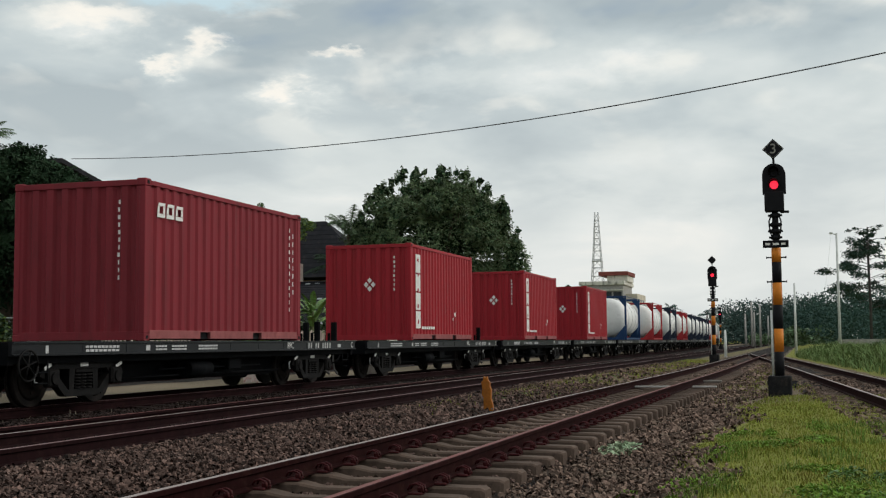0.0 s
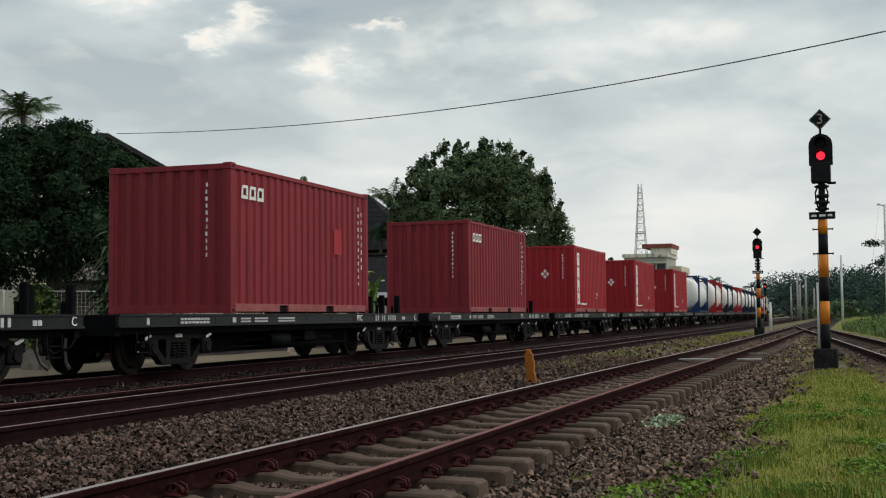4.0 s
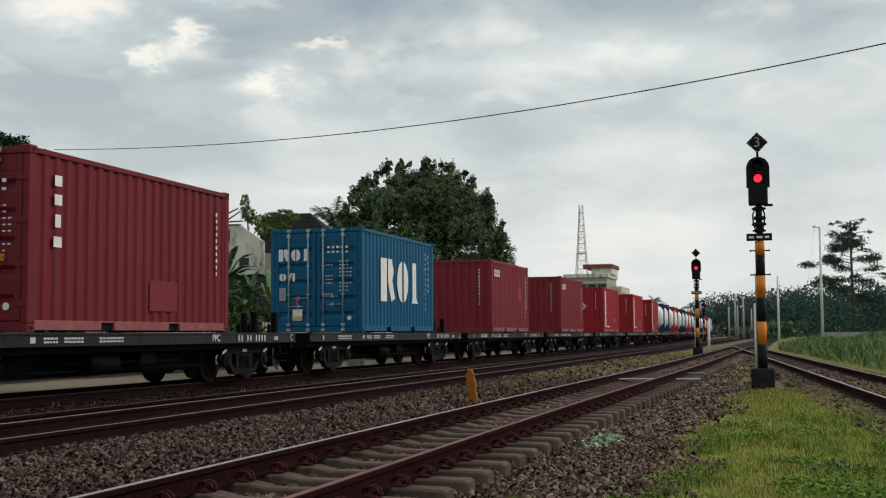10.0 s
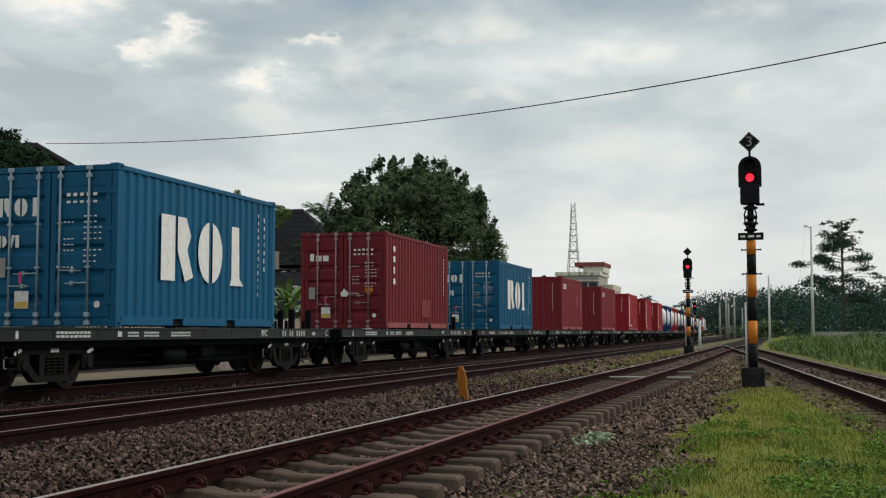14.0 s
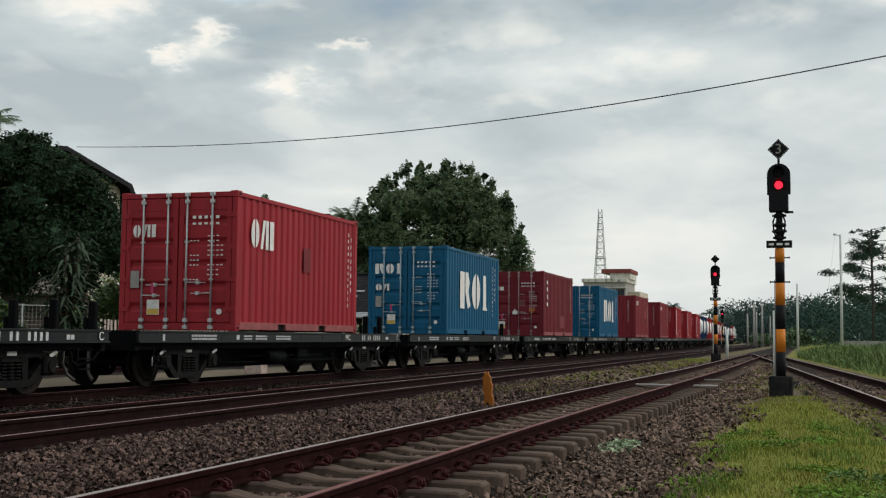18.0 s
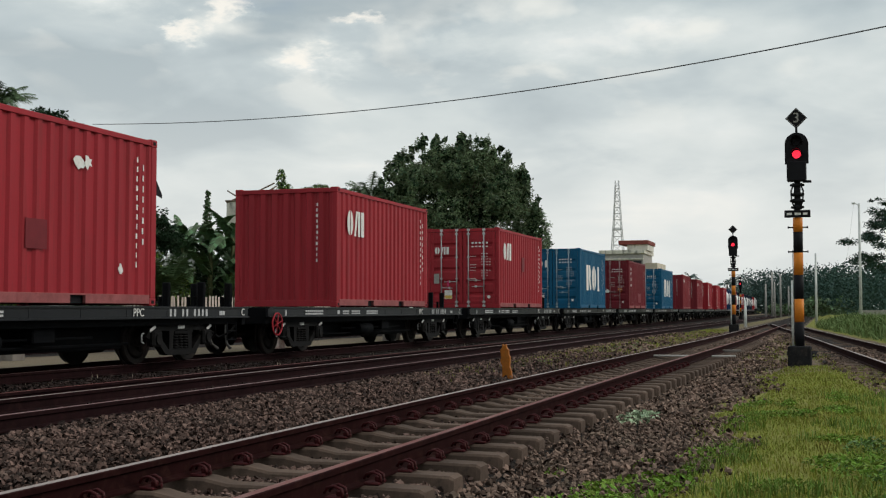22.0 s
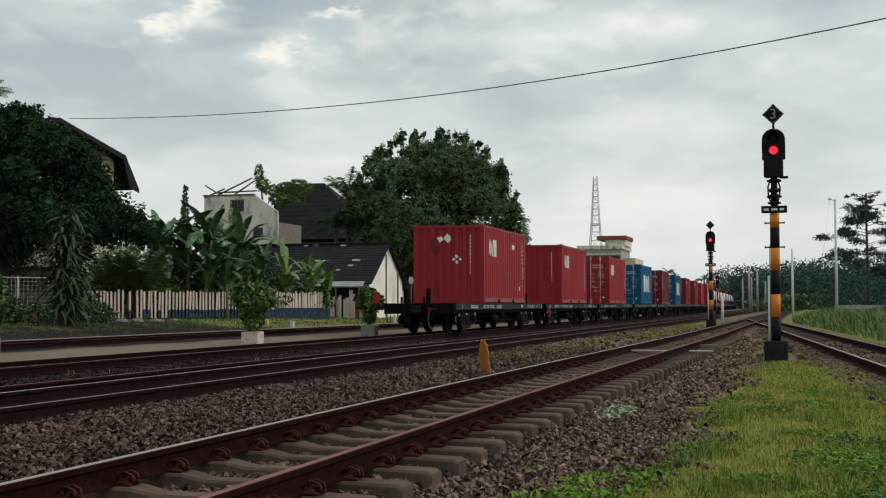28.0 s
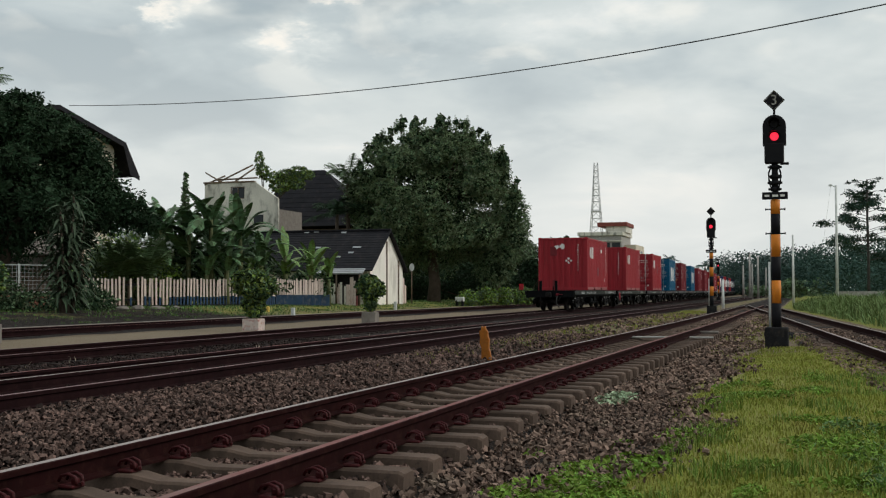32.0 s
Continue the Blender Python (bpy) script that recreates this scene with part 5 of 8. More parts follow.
def locomotive():
    l = thing("diesel_locomotive", "pale diesel locomotive at the head of the train", "locomotive")
    bm = bmesh.new()
    box(bm, -1.25, 1.25, -6.9, 6.9, 0.75, 1.15, 0.02)
    part("underframe", bm, M["wagon"], l)
    bm = bmesh.new()
    prof = [(-1.0, 1.16), (1.0, 1.16), (1.0, 2.9), (0.7, 3.25), (-0.7, 3.25), (-1.0, 2.9)]
    extrude_profile(bm, prof, -6.5, 3.4)
    part("long_hood", bm, M["loco"], l)
    bm = bmesh.new()
    prof = [(-1.25, 1.16), (1.25, 1.16), (1.25, 3.0), (0.8, 3.55), (-0.8, 3.55), (-1.25, 3.0)]
    extrude_profile(bm, prof, 3.42, 5.4)
    cab = part("cab", bm, M["loco"], l)
    for x in (-0.6, 0.6):
        bm = bmesh.new()
        box(bm, x - 0.4, x + 0.4, 3.400, 3.416, 2.3, 2.95, 0.003)
        part("cab_window", bm, M["glass_dark"], cab)
    for sx in (-1, 1):
        bm = bmesh.new()
        box(bm, sx * 1.265 - 0.01, sx * 1.265 + 0.01, 3.7, 4.9, 2.2, 2.9, 0.003)
        part("cab_window", bm, M["glass_dark"], cab)
        bm = bmesh.new()
        box(bm, sx * 1.015 - 0.01, sx * 1.015 + 0.01, -6.3, 3.2, 1.3, 1.7)
        part("stripe", bm, M["orange_red"], l)
        bm = bmesh.new()
        tube(bm, (sx * 1.2, -6.8, 2.0), (sx * 1.2, 3.3, 2.0), 0.02, 0.02, 6)
        for k in range(8):
            tube(bm, (sx * 1.2, -6.8 + 1.4 * k, 1.1), (sx * 1.2, -6.8 + 1.4 * k, 2.0), 0.015, 0.015, 6)
        part("handrail", bm, M["galv"], l)
    bm = bmesh.new()
    prof = [(-1.0, 1.16), (1.0, 1.16), (1.0, 2.2), (0.7, 2.4), (-0.7, 2.4), (-1.0, 2.2)]
    extrude_profile(bm, prof, 5.42, 6.8)
    part("short_hood", bm, M["loco"], l)
    for by in (-4.3, 4.3):
        b = new("bogie")
        b.parent = l
        b.matrix_basis = pose(0, by, 0)
        for sx in (-1, 1):
            bm = bmesh.new()
            box(bm, sx * 0.95 - 0.06, sx * 0.95 + 0.06, -1.9, 1.9, 0.25, 0.72, 0.03)
            part("side_frame", bm, M["bogie"], b)
        for ay in (-1.4, 0, 1.4):
            bm = bmesh.new()
            for sx in (-1, 1):
                tube(bm, (sx * 0.52, ay, 0.45), (sx * 0.64, ay, 0.45), 0.45, 0.45, 20)
            tube(bm, (-0.6, ay, 0.45), (0.6, ay, 0.45), 0.08, 0.08, 10)
            part("wheelset", bm, M["wheel"], b)
    return l


# ---- plants ----
def tree(name, label, x, y, blobs, n, leaf, mats, trunk, seed, trunk_top=0.5, bark="bark", limbs=7, droop=0.3, shell=0.5, slim=0.45, z0=None, core=0):
    """A tree: tapered trunk, limbs into each clump, and a crown of many leaves; blobs are in the tree's own space."""
    rng = np.random.default_rng(seed)
    z = float(ground_z(x, y)) if z0 is None else z0
    t = thing(name, label, "tree" if "tree" in name else "plant", pose(x, y, z))
    bm = bmesh.new()
    h = trunk_top
    bent(bm, [(0, 0, -0.4), (trunk * 0.3, 0, h * 0.3), (-trunk * 0.2, trunk * 0.3, h * 0.7), (0, 0, h)], [trunk * 1.25, trunk, trunk * 0.85, trunk * 0.6], 10)
    part("trunk", bm, M[bark], t)
    for b in blobs[:limbs]:
        bm = bmesh.new()
        e = Vector(b[:3])
        s = Vector((0, 0, min(h, e.z - 0.12 * math.hypot(e.x, e.y)) if "conifer" in name else h * rng.uniform(0.7, 0.95)))
        mid = s.lerp(e, 0.5) + Vector((0, 0, 0.08 * (e - s).length))
        bent(bm, [s, mid, e], [trunk * (0.25 if "conifer" in name else 0.5), trunk * (0.16 if "conifer" in name else 0.3), trunk * 0.1], 7)
        part("limb", bm, M[bark], t)
    share_n = [int(n * f) for f in ((0.5, 0.5) if len(mats) > 1 else (1.0,))]
    for mt, k in zip(mats, share_n):
        pts, out = blob_points(rng, blobs, k, shell)
        me = leaf_mesh("crown", pts, leaf, M[mt], rng, droop, slim, out)
        ob = new("crown", me)
        ob.parent = t
        tagged(ob, kind="stuff")
    # big dark leaves fill the core; the crown's inner shade is in their colour
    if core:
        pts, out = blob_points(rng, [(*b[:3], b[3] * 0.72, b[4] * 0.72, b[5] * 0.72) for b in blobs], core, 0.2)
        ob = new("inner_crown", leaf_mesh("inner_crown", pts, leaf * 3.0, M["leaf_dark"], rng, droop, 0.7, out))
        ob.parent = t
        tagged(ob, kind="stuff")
    return t


def sprigs(seed, rx, ry, rz, cz, n, ln):
    """Upright leafy shoots that stand out of a crown's upper side."""
    rng = random.Random(seed)
    out = []
    for k in range(n):
        a = rng.uniform(0, 2 * math.pi)
        u = rng.uniform(0.05, 0.99)
        c = math.sqrt(1 - u * u)
        h = ln * rng.uniform(0.5, 1.2)
        out.append((rx * c * math.cos(a), ry * c * math.sin(a), cz + rz * u + h * 0.2, h * 0.24, h * 0.24, h * 0.62))
    return out


def auto_blobs(seed, rx, ry, rz, cz, n, size):
    """Clumps spread over a dome, for a crown with an uneven outline."""
    rng = random.Random(seed)
    out = [(0, 0, cz, rx * 0.72, ry * 0.72, rz * 0.72)]
    for k in range(n):
        a = 2.4 * k + rng.uniform(-0.3, 0.3)
        u = rng.uniform(-0.55, 0.98)
        c = math.sqrt(1 - u * u)
        s = size * rng.uniform(0.7, 1.25)
        out.append((rx * 0.80 * c * math.cos(a), ry * 0.80 * c * math.sin(a), cz + rz * 0.80 * u, s, s, s * 0.8))
    return out


def frond_bm(length, width, droop, seg=18, lift=0.9):
    """A broad leaf on an arching midrib, folded along it, with a notched edge."""
    bm = bmesh.new()
    rng = random.Random(int(length * 100))
    spine = []
    for k in range(seg + 1):
        f = k / seg
        r = length * f
        spine.append((f, Vector((r * math.cos(lift) + length * 0.25 * droop * f * f, 0, r * math.sin(lift) - length * droop * f ** 2.2))))
    for (f0, a), (f1, b) in zip(spine, spine[1:]):
        if f0 < 0.08:
            w = width * 0.04
            bm.faces.new([bm.verts.new(c) for c in (a - Vector((0, w, 0)), a + Vector((0, w, 0)), b + Vector((0, w, 0)), b - Vector((0, w, 0)))])
            continue
        for s in (-1, 1):
            w0, w1 = (width * 0.5 * max(0.12, math.sin(math.pi * (0.06 + f * 0.92)) ** 0.6) for f in (f0, f1))
            sag, keep = 0.3 + 0.12 * math.sin(f0 * 9 + s) + rng.uniform(-0.06, 0.06), rng.choice((1.0, 1.0, 0.96, 0.75))
            c = b.lerp(a, 1 - keep)
            d = (b - a) * 0.45
            bm.faces.new([bm.verts.new(v) for v in (a, b, c + d + Vector((0, s * w1, -w1 * sag)), a + d + Vector((0, s * w0, -w0 * sag)))])
    return bm


def strap_mesh(ln, width, lift, droop, seg=6):
    """One long narrow leaf that arches over, folded along its middle."""
    v, f = [], []
    for k in range(seg + 1):
        q = k / seg
        w = width * (0.35 + 0.65 * math.sin(math.pi * min(1.0, 0.15 + q * 0.55))) * (1 - q ** 4)
        x, z = ln * q * math.cos(lift), ln * q * math.sin(lift) - ln * droop * q * q
        v += [(x, -w, z + w * 0.4), (x, 0, z), (x, w, z + w * 0.4)]
        if k:
            b = 3 * k
            f += [(b - 3, b - 2, b + 1, b), (b - 2, b - 1, b + 2, b + 1)]
    return raw_mesh("strap_leaf", v, f, M["strap"], True)


def dracaena(x, y, h, seed):
    """Several leaning canes, each with tiers of arching strap leaves."""
    rng = random.Random(seed)
    t = thing("dracaena_plant", "tall strap-leaved plant with pale-edged drooping leaves", "plant", pose(x, y, float(ground_z(x, y))))
    meshes = [strap_mesh(rng.uniform(0.55, 0.95), 0.058, rng.uniform(0.0, 1.0), rng.uniform(0.4, 0.95)) for _ in range(9)]
    for k in range(11):
        a = k * 2.4
        r = 0.25 + 0.12 * (k % 5)
        top = Vector((r * math.cos(a), r * math.sin(a), h * (0.97 - 0.07 * k)))
        bm = bmesh.new()
        bent(bm, [(0.25 * r * math.cos(a), 0.25 * r * math.sin(a), -0.1), (0.6 * r * math.cos(a), 0.6 * r * math.sin(a), top.z * 0.5), top], [0.06, 0.05, 0.03], 7)
        part("cane", bm, M["bark"], t)
        for i in range(56):
            z = top.z - 0.030 * i
            if z > 0.35:
                f = z / top.z
                share("leaf", rng.choice(meshes), t, pose(top.x * (0.3 + 0.7 * f), top.y * (0.3 + 0.7 * f), z, rng.uniform(-14, 14), rng.uniform(-12, 12), i * 137.5 + rng.uniform(-25, 25)))
    return t


def banana_plant(x, y, h, leaves, seed, label="banana plant with broad arching green leaves", z0=None, mat="banana"):
    rng = random.Random(seed)
    t = thing("banana_plant", label, "banana plant", pose(x, y, float(ground_z(x, y)) if z0 is None else z0, 0, 0, rng.uniform(0, 360)), "banana plants")
    bm = bmesh.new()
    bent(bm, [(0, 0, -0.2), (0.03, 0.02, h * 0.3), (0, 0, h * 0.62)], [0.16, 0.13, 0.08], 10)
    part("stem", bm, M["stem"], t)
    for k in range(leaves):
        ln = h * rng.uniform(0.38, 0.58)
        bm = frond_bm(ln, ln * rng.uniform(0.14, 0.21), rng.uniform(0.15, 0.85), 18, rng.uniform(0.75, 1.45))
        ob = part("leaf", bm, M[mat], t)
        ob.matrix_basis = pose(0, 0, h * rng.uniform(0.30, 0.62), 0, 0, k * 137.5 + rng.uniform(-20, 20))
    return t


def palm(x, y, h, fronds, ln, seed, label="palm with feathery drooping fronds", mat="leaf_mid", z0=None, name="palm_tree", steep=0.15, sag=0.8):
    rng = random.Random(seed)
    t = thing(name, label, "palm tree", pose(x, y, float(ground_z(x, y)) if z0 is None else z0, 0, 0, rng.uniform(0, 360)))
    bm = bmesh.new()
    bent(bm, [(0, 0, -0.3), (0.1, 0.05, h * 0.4), (0.05, 0, h)], [0.2, 0.16, 0.12], 10)
    part("trunk", bm, M["bark"], t)
    for k in range(fronds):
        bm = bmesh.new()
        lift = rng.uniform(steep, 1.3)
        dr = rng.uniform(0.35, 1.0) * sag
        pts = []
        for i in range(13):
            f = i / 12
            pts.append(Vector((ln * f * math.cos(lift), 0, ln * f * math.sin(lift) - ln * dr * f ** 2.1)))
        bent(bm, pts[::3] , [0.03, 0.025, 0.02, 0.012, 0.006], 5)
        for i in range(2, 40):
            f = i / 40
            j = min(11, int(f * 12))
            p = pts[j].lerp(pts[j + 1], f * 12 - j)
            d = (pts[j + 1] - pts[j]).normalized()
            w = ln * 0.26 * math.sin(math.pi * (0.12 + 0.85 * f)) + 0.05
            for s in (-1, 1):
                e = p + Vector((d.x * w * 0.5, s * w * 0.75, d.z * w * 0.5 - w * rng.uniform(0.25, 0.6)))
                q = d * 0.028
                bm.faces.new([bm.verts.new(c) for c in (p - q, p + q, e)])
        ob = part("frond", bm, M[mat], t)
        ob.matrix_basis = pose(0.05, 0, h - 0.05, 0, 0, k * 137.5 + rng.uniform(-15, 15))
    return t


def blades(name, label, xy, z, height, width, mat, seed, lean=0.45, category="grass"):
    """Grass: every blade a bent, tapering strip."""
    rng = np.random.default_rng(seed)
    n = len(xy)
    h = np.broadcast_to(height, (n,)) * rng.uniform(0.5, 1.3, n)
    a = rng.uniform(0, 2 * np.pi, n)
    l = np.abs(rng.normal(0, lean, n)) * h
    d = np.stack([np.cos(a), np.sin(a)], 1)
    s = np.stack([-np.sin(a), np.cos(a)], 1) * (width * rng.uniform(0.6, 1.3, n))[:, None]
    v = np.zeros((n, 5, 3))
    v[:, 0, :2], v[:, 1, :2] = xy - s, xy + s
    v[:, 2, :2], v[:, 3, :2] = xy - s * 0.7 + d * l[:, None] * 0.35, xy + s * 0.7 + d * l[:, None] * 0.35
    v[:, 4, :2] = xy + d * l[:, None]
    v[:, 0, 2] = v[:, 1, 2] = z - 0.02
    v[:, 2, 2] = v[:, 3, 2] = z + h * 0.6
    v[:, 4, 2] = z + h
    i = np.arange(n)[:, None] * 5
    f = np.concatenate([i + np.array([[0, 1, 3]]), i + np.array([[0, 3, 2]]), i + np.array([[2, 3, 4]])], 0)
    ob = new(name, raw_mesh(name, v.reshape(-1, 3), f, M[mat]))
    return tagged(ob, label, category, kind="stuff")


def stones(name, label, xy, z, size, seed, mat="stone"):
    """Loose crushed stones, each a chipped block of its own."""
    rng = np.random.default_rng(seed)
    n = len(xy)
    cube = np.array([(x, y, q) for q in (-1, 1) for y in (-1, 1) for x in (-1, 1)], float) * 0.5
    cube[4:, :2] *= 0.62
    quads = np.array([(4, 5, 7, 6), (0, 1, 5, 4), (2, 6, 7, 3), (0, 4, 6, 2), (1, 3, 7, 5)])
    v = cube[None] * (1 + rng.uniform(-0.45, 0.30, (n, 8, 3)))
    v = v * np.stack([rng.uniform(0.85, 1.35, n), rng.uniform(0.65, 1.05, n), rng.uniform(0.65, 1.1, n)], 1)[:, None, :]
    a, tilt = rng.uniform(0, 2 * np.pi, n), rng.normal(0, 0.55, (n, 2))
    q = np.stack([np.cos(a / 2), tilt[:, 0], tilt[:, 1], np.sin(a / 2)], 1)
    q /= np.linalg.norm(q, axis=1)[:, None]
    w, x, y, k = q.T
    r = np.stack([1 - 2 * (y * y + k * k), 2 * (x * y - k * w), 2 * (x * k + y * w), 2 * (x * y + k * w), 1 - 2 * (x * x + k * k), 2 * (y * k - x * w), 2 * (x * k - y * w), 2 * (y * k + x * w), 1 - 2 * (x * x + y * y)], 1).reshape(n, 3, 3)
    v = np.einsum("nij,nkj->nki", r, v) * np.broadcast_to(size, (n,))[:, None, None]
    v[:, :, :2] += xy[:, None, :]
    v[:, :, 2] += np.asarray(z)[:, None]
    f = (np.arange(n)[:, None, None] * 8 + quads[None]).reshape(-1, 4)
    ob = new(name, raw_mesh(name, v.reshape(-1, 3), f, M[mat]))
    return tagged(ob, label, "gravel", kind="stuff")


# ---- buildings and fences ----
def wall_box(name, parent, x0, x1, y0, y1, z0, z1, mat, bevel=0.0, label=""):
    bm = bmesh.new()
    box(bm, x0, x1, y0, y1, z0, z1, bevel)
    return part(name, bm, M[mat], parent, label)


def pierced_wall(parent, plane, at, u0, u1, z0, z1, holes, thick, mat, name="wall"):
    """An upright wall with openings, made of the pieces round them; plane x or y. Holes are (u0, u1, z0, z1)."""
    bm = bmesh.new()
    us = sorted({u0, u1, *(h[0] for h in holes), *(h[1] for h in holes)})
    zs = sorted({z0, z1, *(h[2] for h in holes), *(h[3] for h in holes)})
    for a, b in zip(us, us[1:]):
        for c, d in zip(zs, zs[1:]):
            mu, mz = (a + b) / 2, (c + d) / 2
            if any(h[0] < mu < h[1] and h[2] < mz < h[3] for h in holes):
                continue
            if plane == "x":
                box(bm, at - thick, at, a, b, c, d)
            else:
                box(bm, a, b, at, at + thick, c, d)
    bmesh.ops.remove_doubles(bm, verts=bm.verts[:], dist=0.0005)
    inner = [f for f in bm.faces if all(len(e.link_faces) > 2 for e in f.edges)]
    bmesh.ops.delete(bm, geom=inner, context="FACES_ONLY")
    return part(name, bm, M[mat], parent)


def window_in(parent, plane, at, u0, u1, z0, z1, frame_mat="wood", bars_n=1, glass=True):
    w = new("window")
    w.parent = parent
    bm = bmesh.new()
    t = 0.07

    def put(a, b, c, d, deep=0.06):
        if plane == "x":
            box(bm, at - 0.14, at - 0.14 + deep, a, b, c, d)
        else:
            box(bm, a, b, at + 0.14 - deep, at + 0.14, c, d)
    put(u0, u1, z0, z0 + t)
    put(u0, u1, z1 - t, z1)
    put(u0, u0 + t, z0 + t, z1 - t)
    put(u1 - t, u1, z0 + t, z1 - t)
    for k in range(bars_n):
        m = u0 + (u1 - u0) * (k + 1) / (bars_n + 1)
        put(m - 0.03, m + 0.03, z0 + t, z1 - t, 0.05)
    part("window_frame", bm, M[frame_mat], w)
    if glass:
        bm = bmesh.new()
        if plane == "x":
            box(bm, at - 0.18, at - 0.165, u0 + t, u1 - t, z0 + t, z1 - t)
        else:
            box(bm, u0 + t, u1 - t, at + 0.165, at + 0.18, z0 + t, z1 - t)
        part("pane", bm, M["glass_dark"], w)
    return w


def roof_slope(parent, p0, p1, q0, q1, rows, mat, name="roof", lap=0.03, thick=0.05):
    """A roof slope between an eave line p0-p1 and a ridge line q0-q1, laid in lapped courses."""
    bm = bmesh.new()
    p0, p1, q0, q1 = (Vector(v) for v in (p0, p1, q0, q1))
    nrm = (p1 - p0).cross(q0 - p0).normalized()
    if nrm.z < 0:
        nrm = -nrm
    line = []
    for k in range(rows):
        line += [(k / rows, lap), ((k + 1) / rows, 0.012)]
    top = [(bm.verts.new(p0.lerp(q0, f) + nrm * h), bm.verts.new(p1.lerp(q1, f) + nrm * h)) for f, h in line]
    low = [(bm.verts.new(p0.lerp(q0, f) - nrm * thick), bm.verts.new(p1.lerp(q1, f) - nrm * thick)) for f in (1.0, 0.0)]
    ring = top + low
    for a, b in zip(ring, ring[1:] + ring[:1]):
        bm.faces.new((a[0], a[1], b[1], b[0]))
    bm.faces.new([r[0] for r in ring])
    bm.faces.new([r[1] for r in ring])
    bmesh.ops.recalc_face_normals(bm, faces=bm.faces)
    return part(name, bm, M[mat], parent)


def gable_house():
    """The low white house with a dark roof, its gable towards the line."""
    h = thing("house", "low whitewashed house with a steep dark tiled roof", "house")
    x0, x1, y0, y1, zb, ze, zr, yr = -33.6, -24.1, 64.7, 70.6, 0.1, 2.35, 4.62, 67.7
    bm = bmesh.new()
    extrude_profile(bm, [(y0, zb), (y1, zb), (y1, ze), (yr, zr - 0.06), (y0, ze)], x1 - 0.2, x1, "x")
    part("gable_wall", bm, M["plaster"], h)
    bm = bmesh.new()
    extrude_profile(bm, [(y0, zb), (y1, zb), (y1, ze), (yr, zr - 0.06), (y0, ze)], x0, x0 + 0.2, "x")
    part("gable_wall", bm, M["plaster"], h)
    pierced_wall(h, "y", y0, x0 + 0.2, x1 - 0.2, zb, ze - 0.05, [(-26.4, -25.5, zb, 1.95), (-29.0, -28.0, 0.9, 1.9)], 0.2, "plaster_old")
    wall_box("wall", h, x0 + 0.2, x1 - 0.2, y1 - 0.2, y1, zb, ze - 0.05, "plaster")
    for y in (67.55, 69.7):
        wall_box("timber_post", h, x1 + 0.002, x1 + 0.06, y - 0.06, y + 0.06, zb, ze + (1.6 if y < 68 else 0.5), "wood", 0, "dark weathered timber post")
    roof_slope(h, (x0 - 0.3, y0 - 0.35, ze - 0.22), (x1 + 0.25, y0 - 0.35, ze - 0.22), (x0 - 0.3, yr, zr), (x1 + 0.25, yr, zr), 16, "roof_tile", "roof", 0.028)
    roof_slope(h, (x0 - 0.3, y1 + 0.35, ze - 0.22), (x1 + 0.25, y1 + 0.35, ze - 0.22), (x0 - 0.3, yr, zr), (x1 + 0.25, yr, zr), 16, "roof_tile", "roof", 0.028)
    wall_box("ridge", h, x0 - 0.3, x1 + 0.25, yr - 0.14, yr + 0.14, zr - 0.01, zr + 0.1, "roof_tile", 0.03)
    wall_box("fascia", h, x1 + 0.2, x1 + 0.24, y0 - 0.7, y0 - 0.62, ze - 0.5, ze - 0.3, "wood")
    for k, (x, y) in enumerate(((-29.35, 67.55), (-28.7, 67.6), (-26.85, 67.5), (-26.5, 65.4), (-25.5, 66.2), (-28.0, 66.2), (-25.7, 65.75), (-30.6, 66.8))):
        v = (y - y0 + 0.35) / (yr - y0 + 0.35)
        bm = bmesh.new()
        w = 0.26 if k in (3, 4) else 0.16
        box(bm, -w, w, -0.08, 0.08, 0, 0.015)
        ob = part("pale_tile", bm, M["tin"], h, "pale replaced tile")
        ob.matrix_basis = pose(x, y, ze - 0.22 + v * (zr - ze + 0.22) + 0.065, math.degrees(math.atan2(zr - ze + 0.22, yr - y0 + 0.35)), 0, (k * 37) % 9 - 4)
    roof_slope(h, (-26.6, y0 - 2.6, 1.93), (-23.6, y0 - 2.6, 1.93), (-26.8, y0 - 0.5, 2.25), (-24.2, y0 - 0.5, 2.25), 3, "tin", "lean_to_roof")
    for x in (-26.5, -25.2, -23.8):
        bm = bmesh.new()
        tube(bm, (x, y0 - 2.5, 0.0), (x, y0 - 2.5, 1.9), 0.05, 0.05, 8)
        part("lean_to_post", bm, M["wood"], h)
    # black sheet added for the shade inside the lean-to
    wall_box("lean_to_wall", h, -26.5, -24.0, y0 - 1.9, y0 - 1.86, 0.1, 1.9, "black_rough", 0, "black sheet standing for the shaded recess behind the boards")
    rng = random.Random(4)
    x = -26.9
    while x < -23.9:
        w = rng.uniform(0.09, 0.24)
        if rng.random() > 0.12:
            wall_box("patch_board", h, x, x + w - 0.02, y0 - 2.48, y0 - 2.45, 0.05 + rng.uniform(0, 0.12), rng.uniform(1.05, 1.75), rng.choice(("board", "board", "plaster_old", "pale_red")), 0.003)
        x += w
    wall_box("door", h, -26.36, -25.54, y0 + 0.05, y0 + 0.09, zb, 1.92, "wood")
    window_in(h, "y", y0, -29.0, -28.0, 0.9, 1.9)
    for k, (a, b, z) in enumerate(((70.8, 71.1, 1.9), (71.14, 71.4, 1.75), (71.5, 71.75, 1.3))):
        wall_box("side_board", h, -24.3, -24.26, a, b, 0.1, z, "board", 0.003)


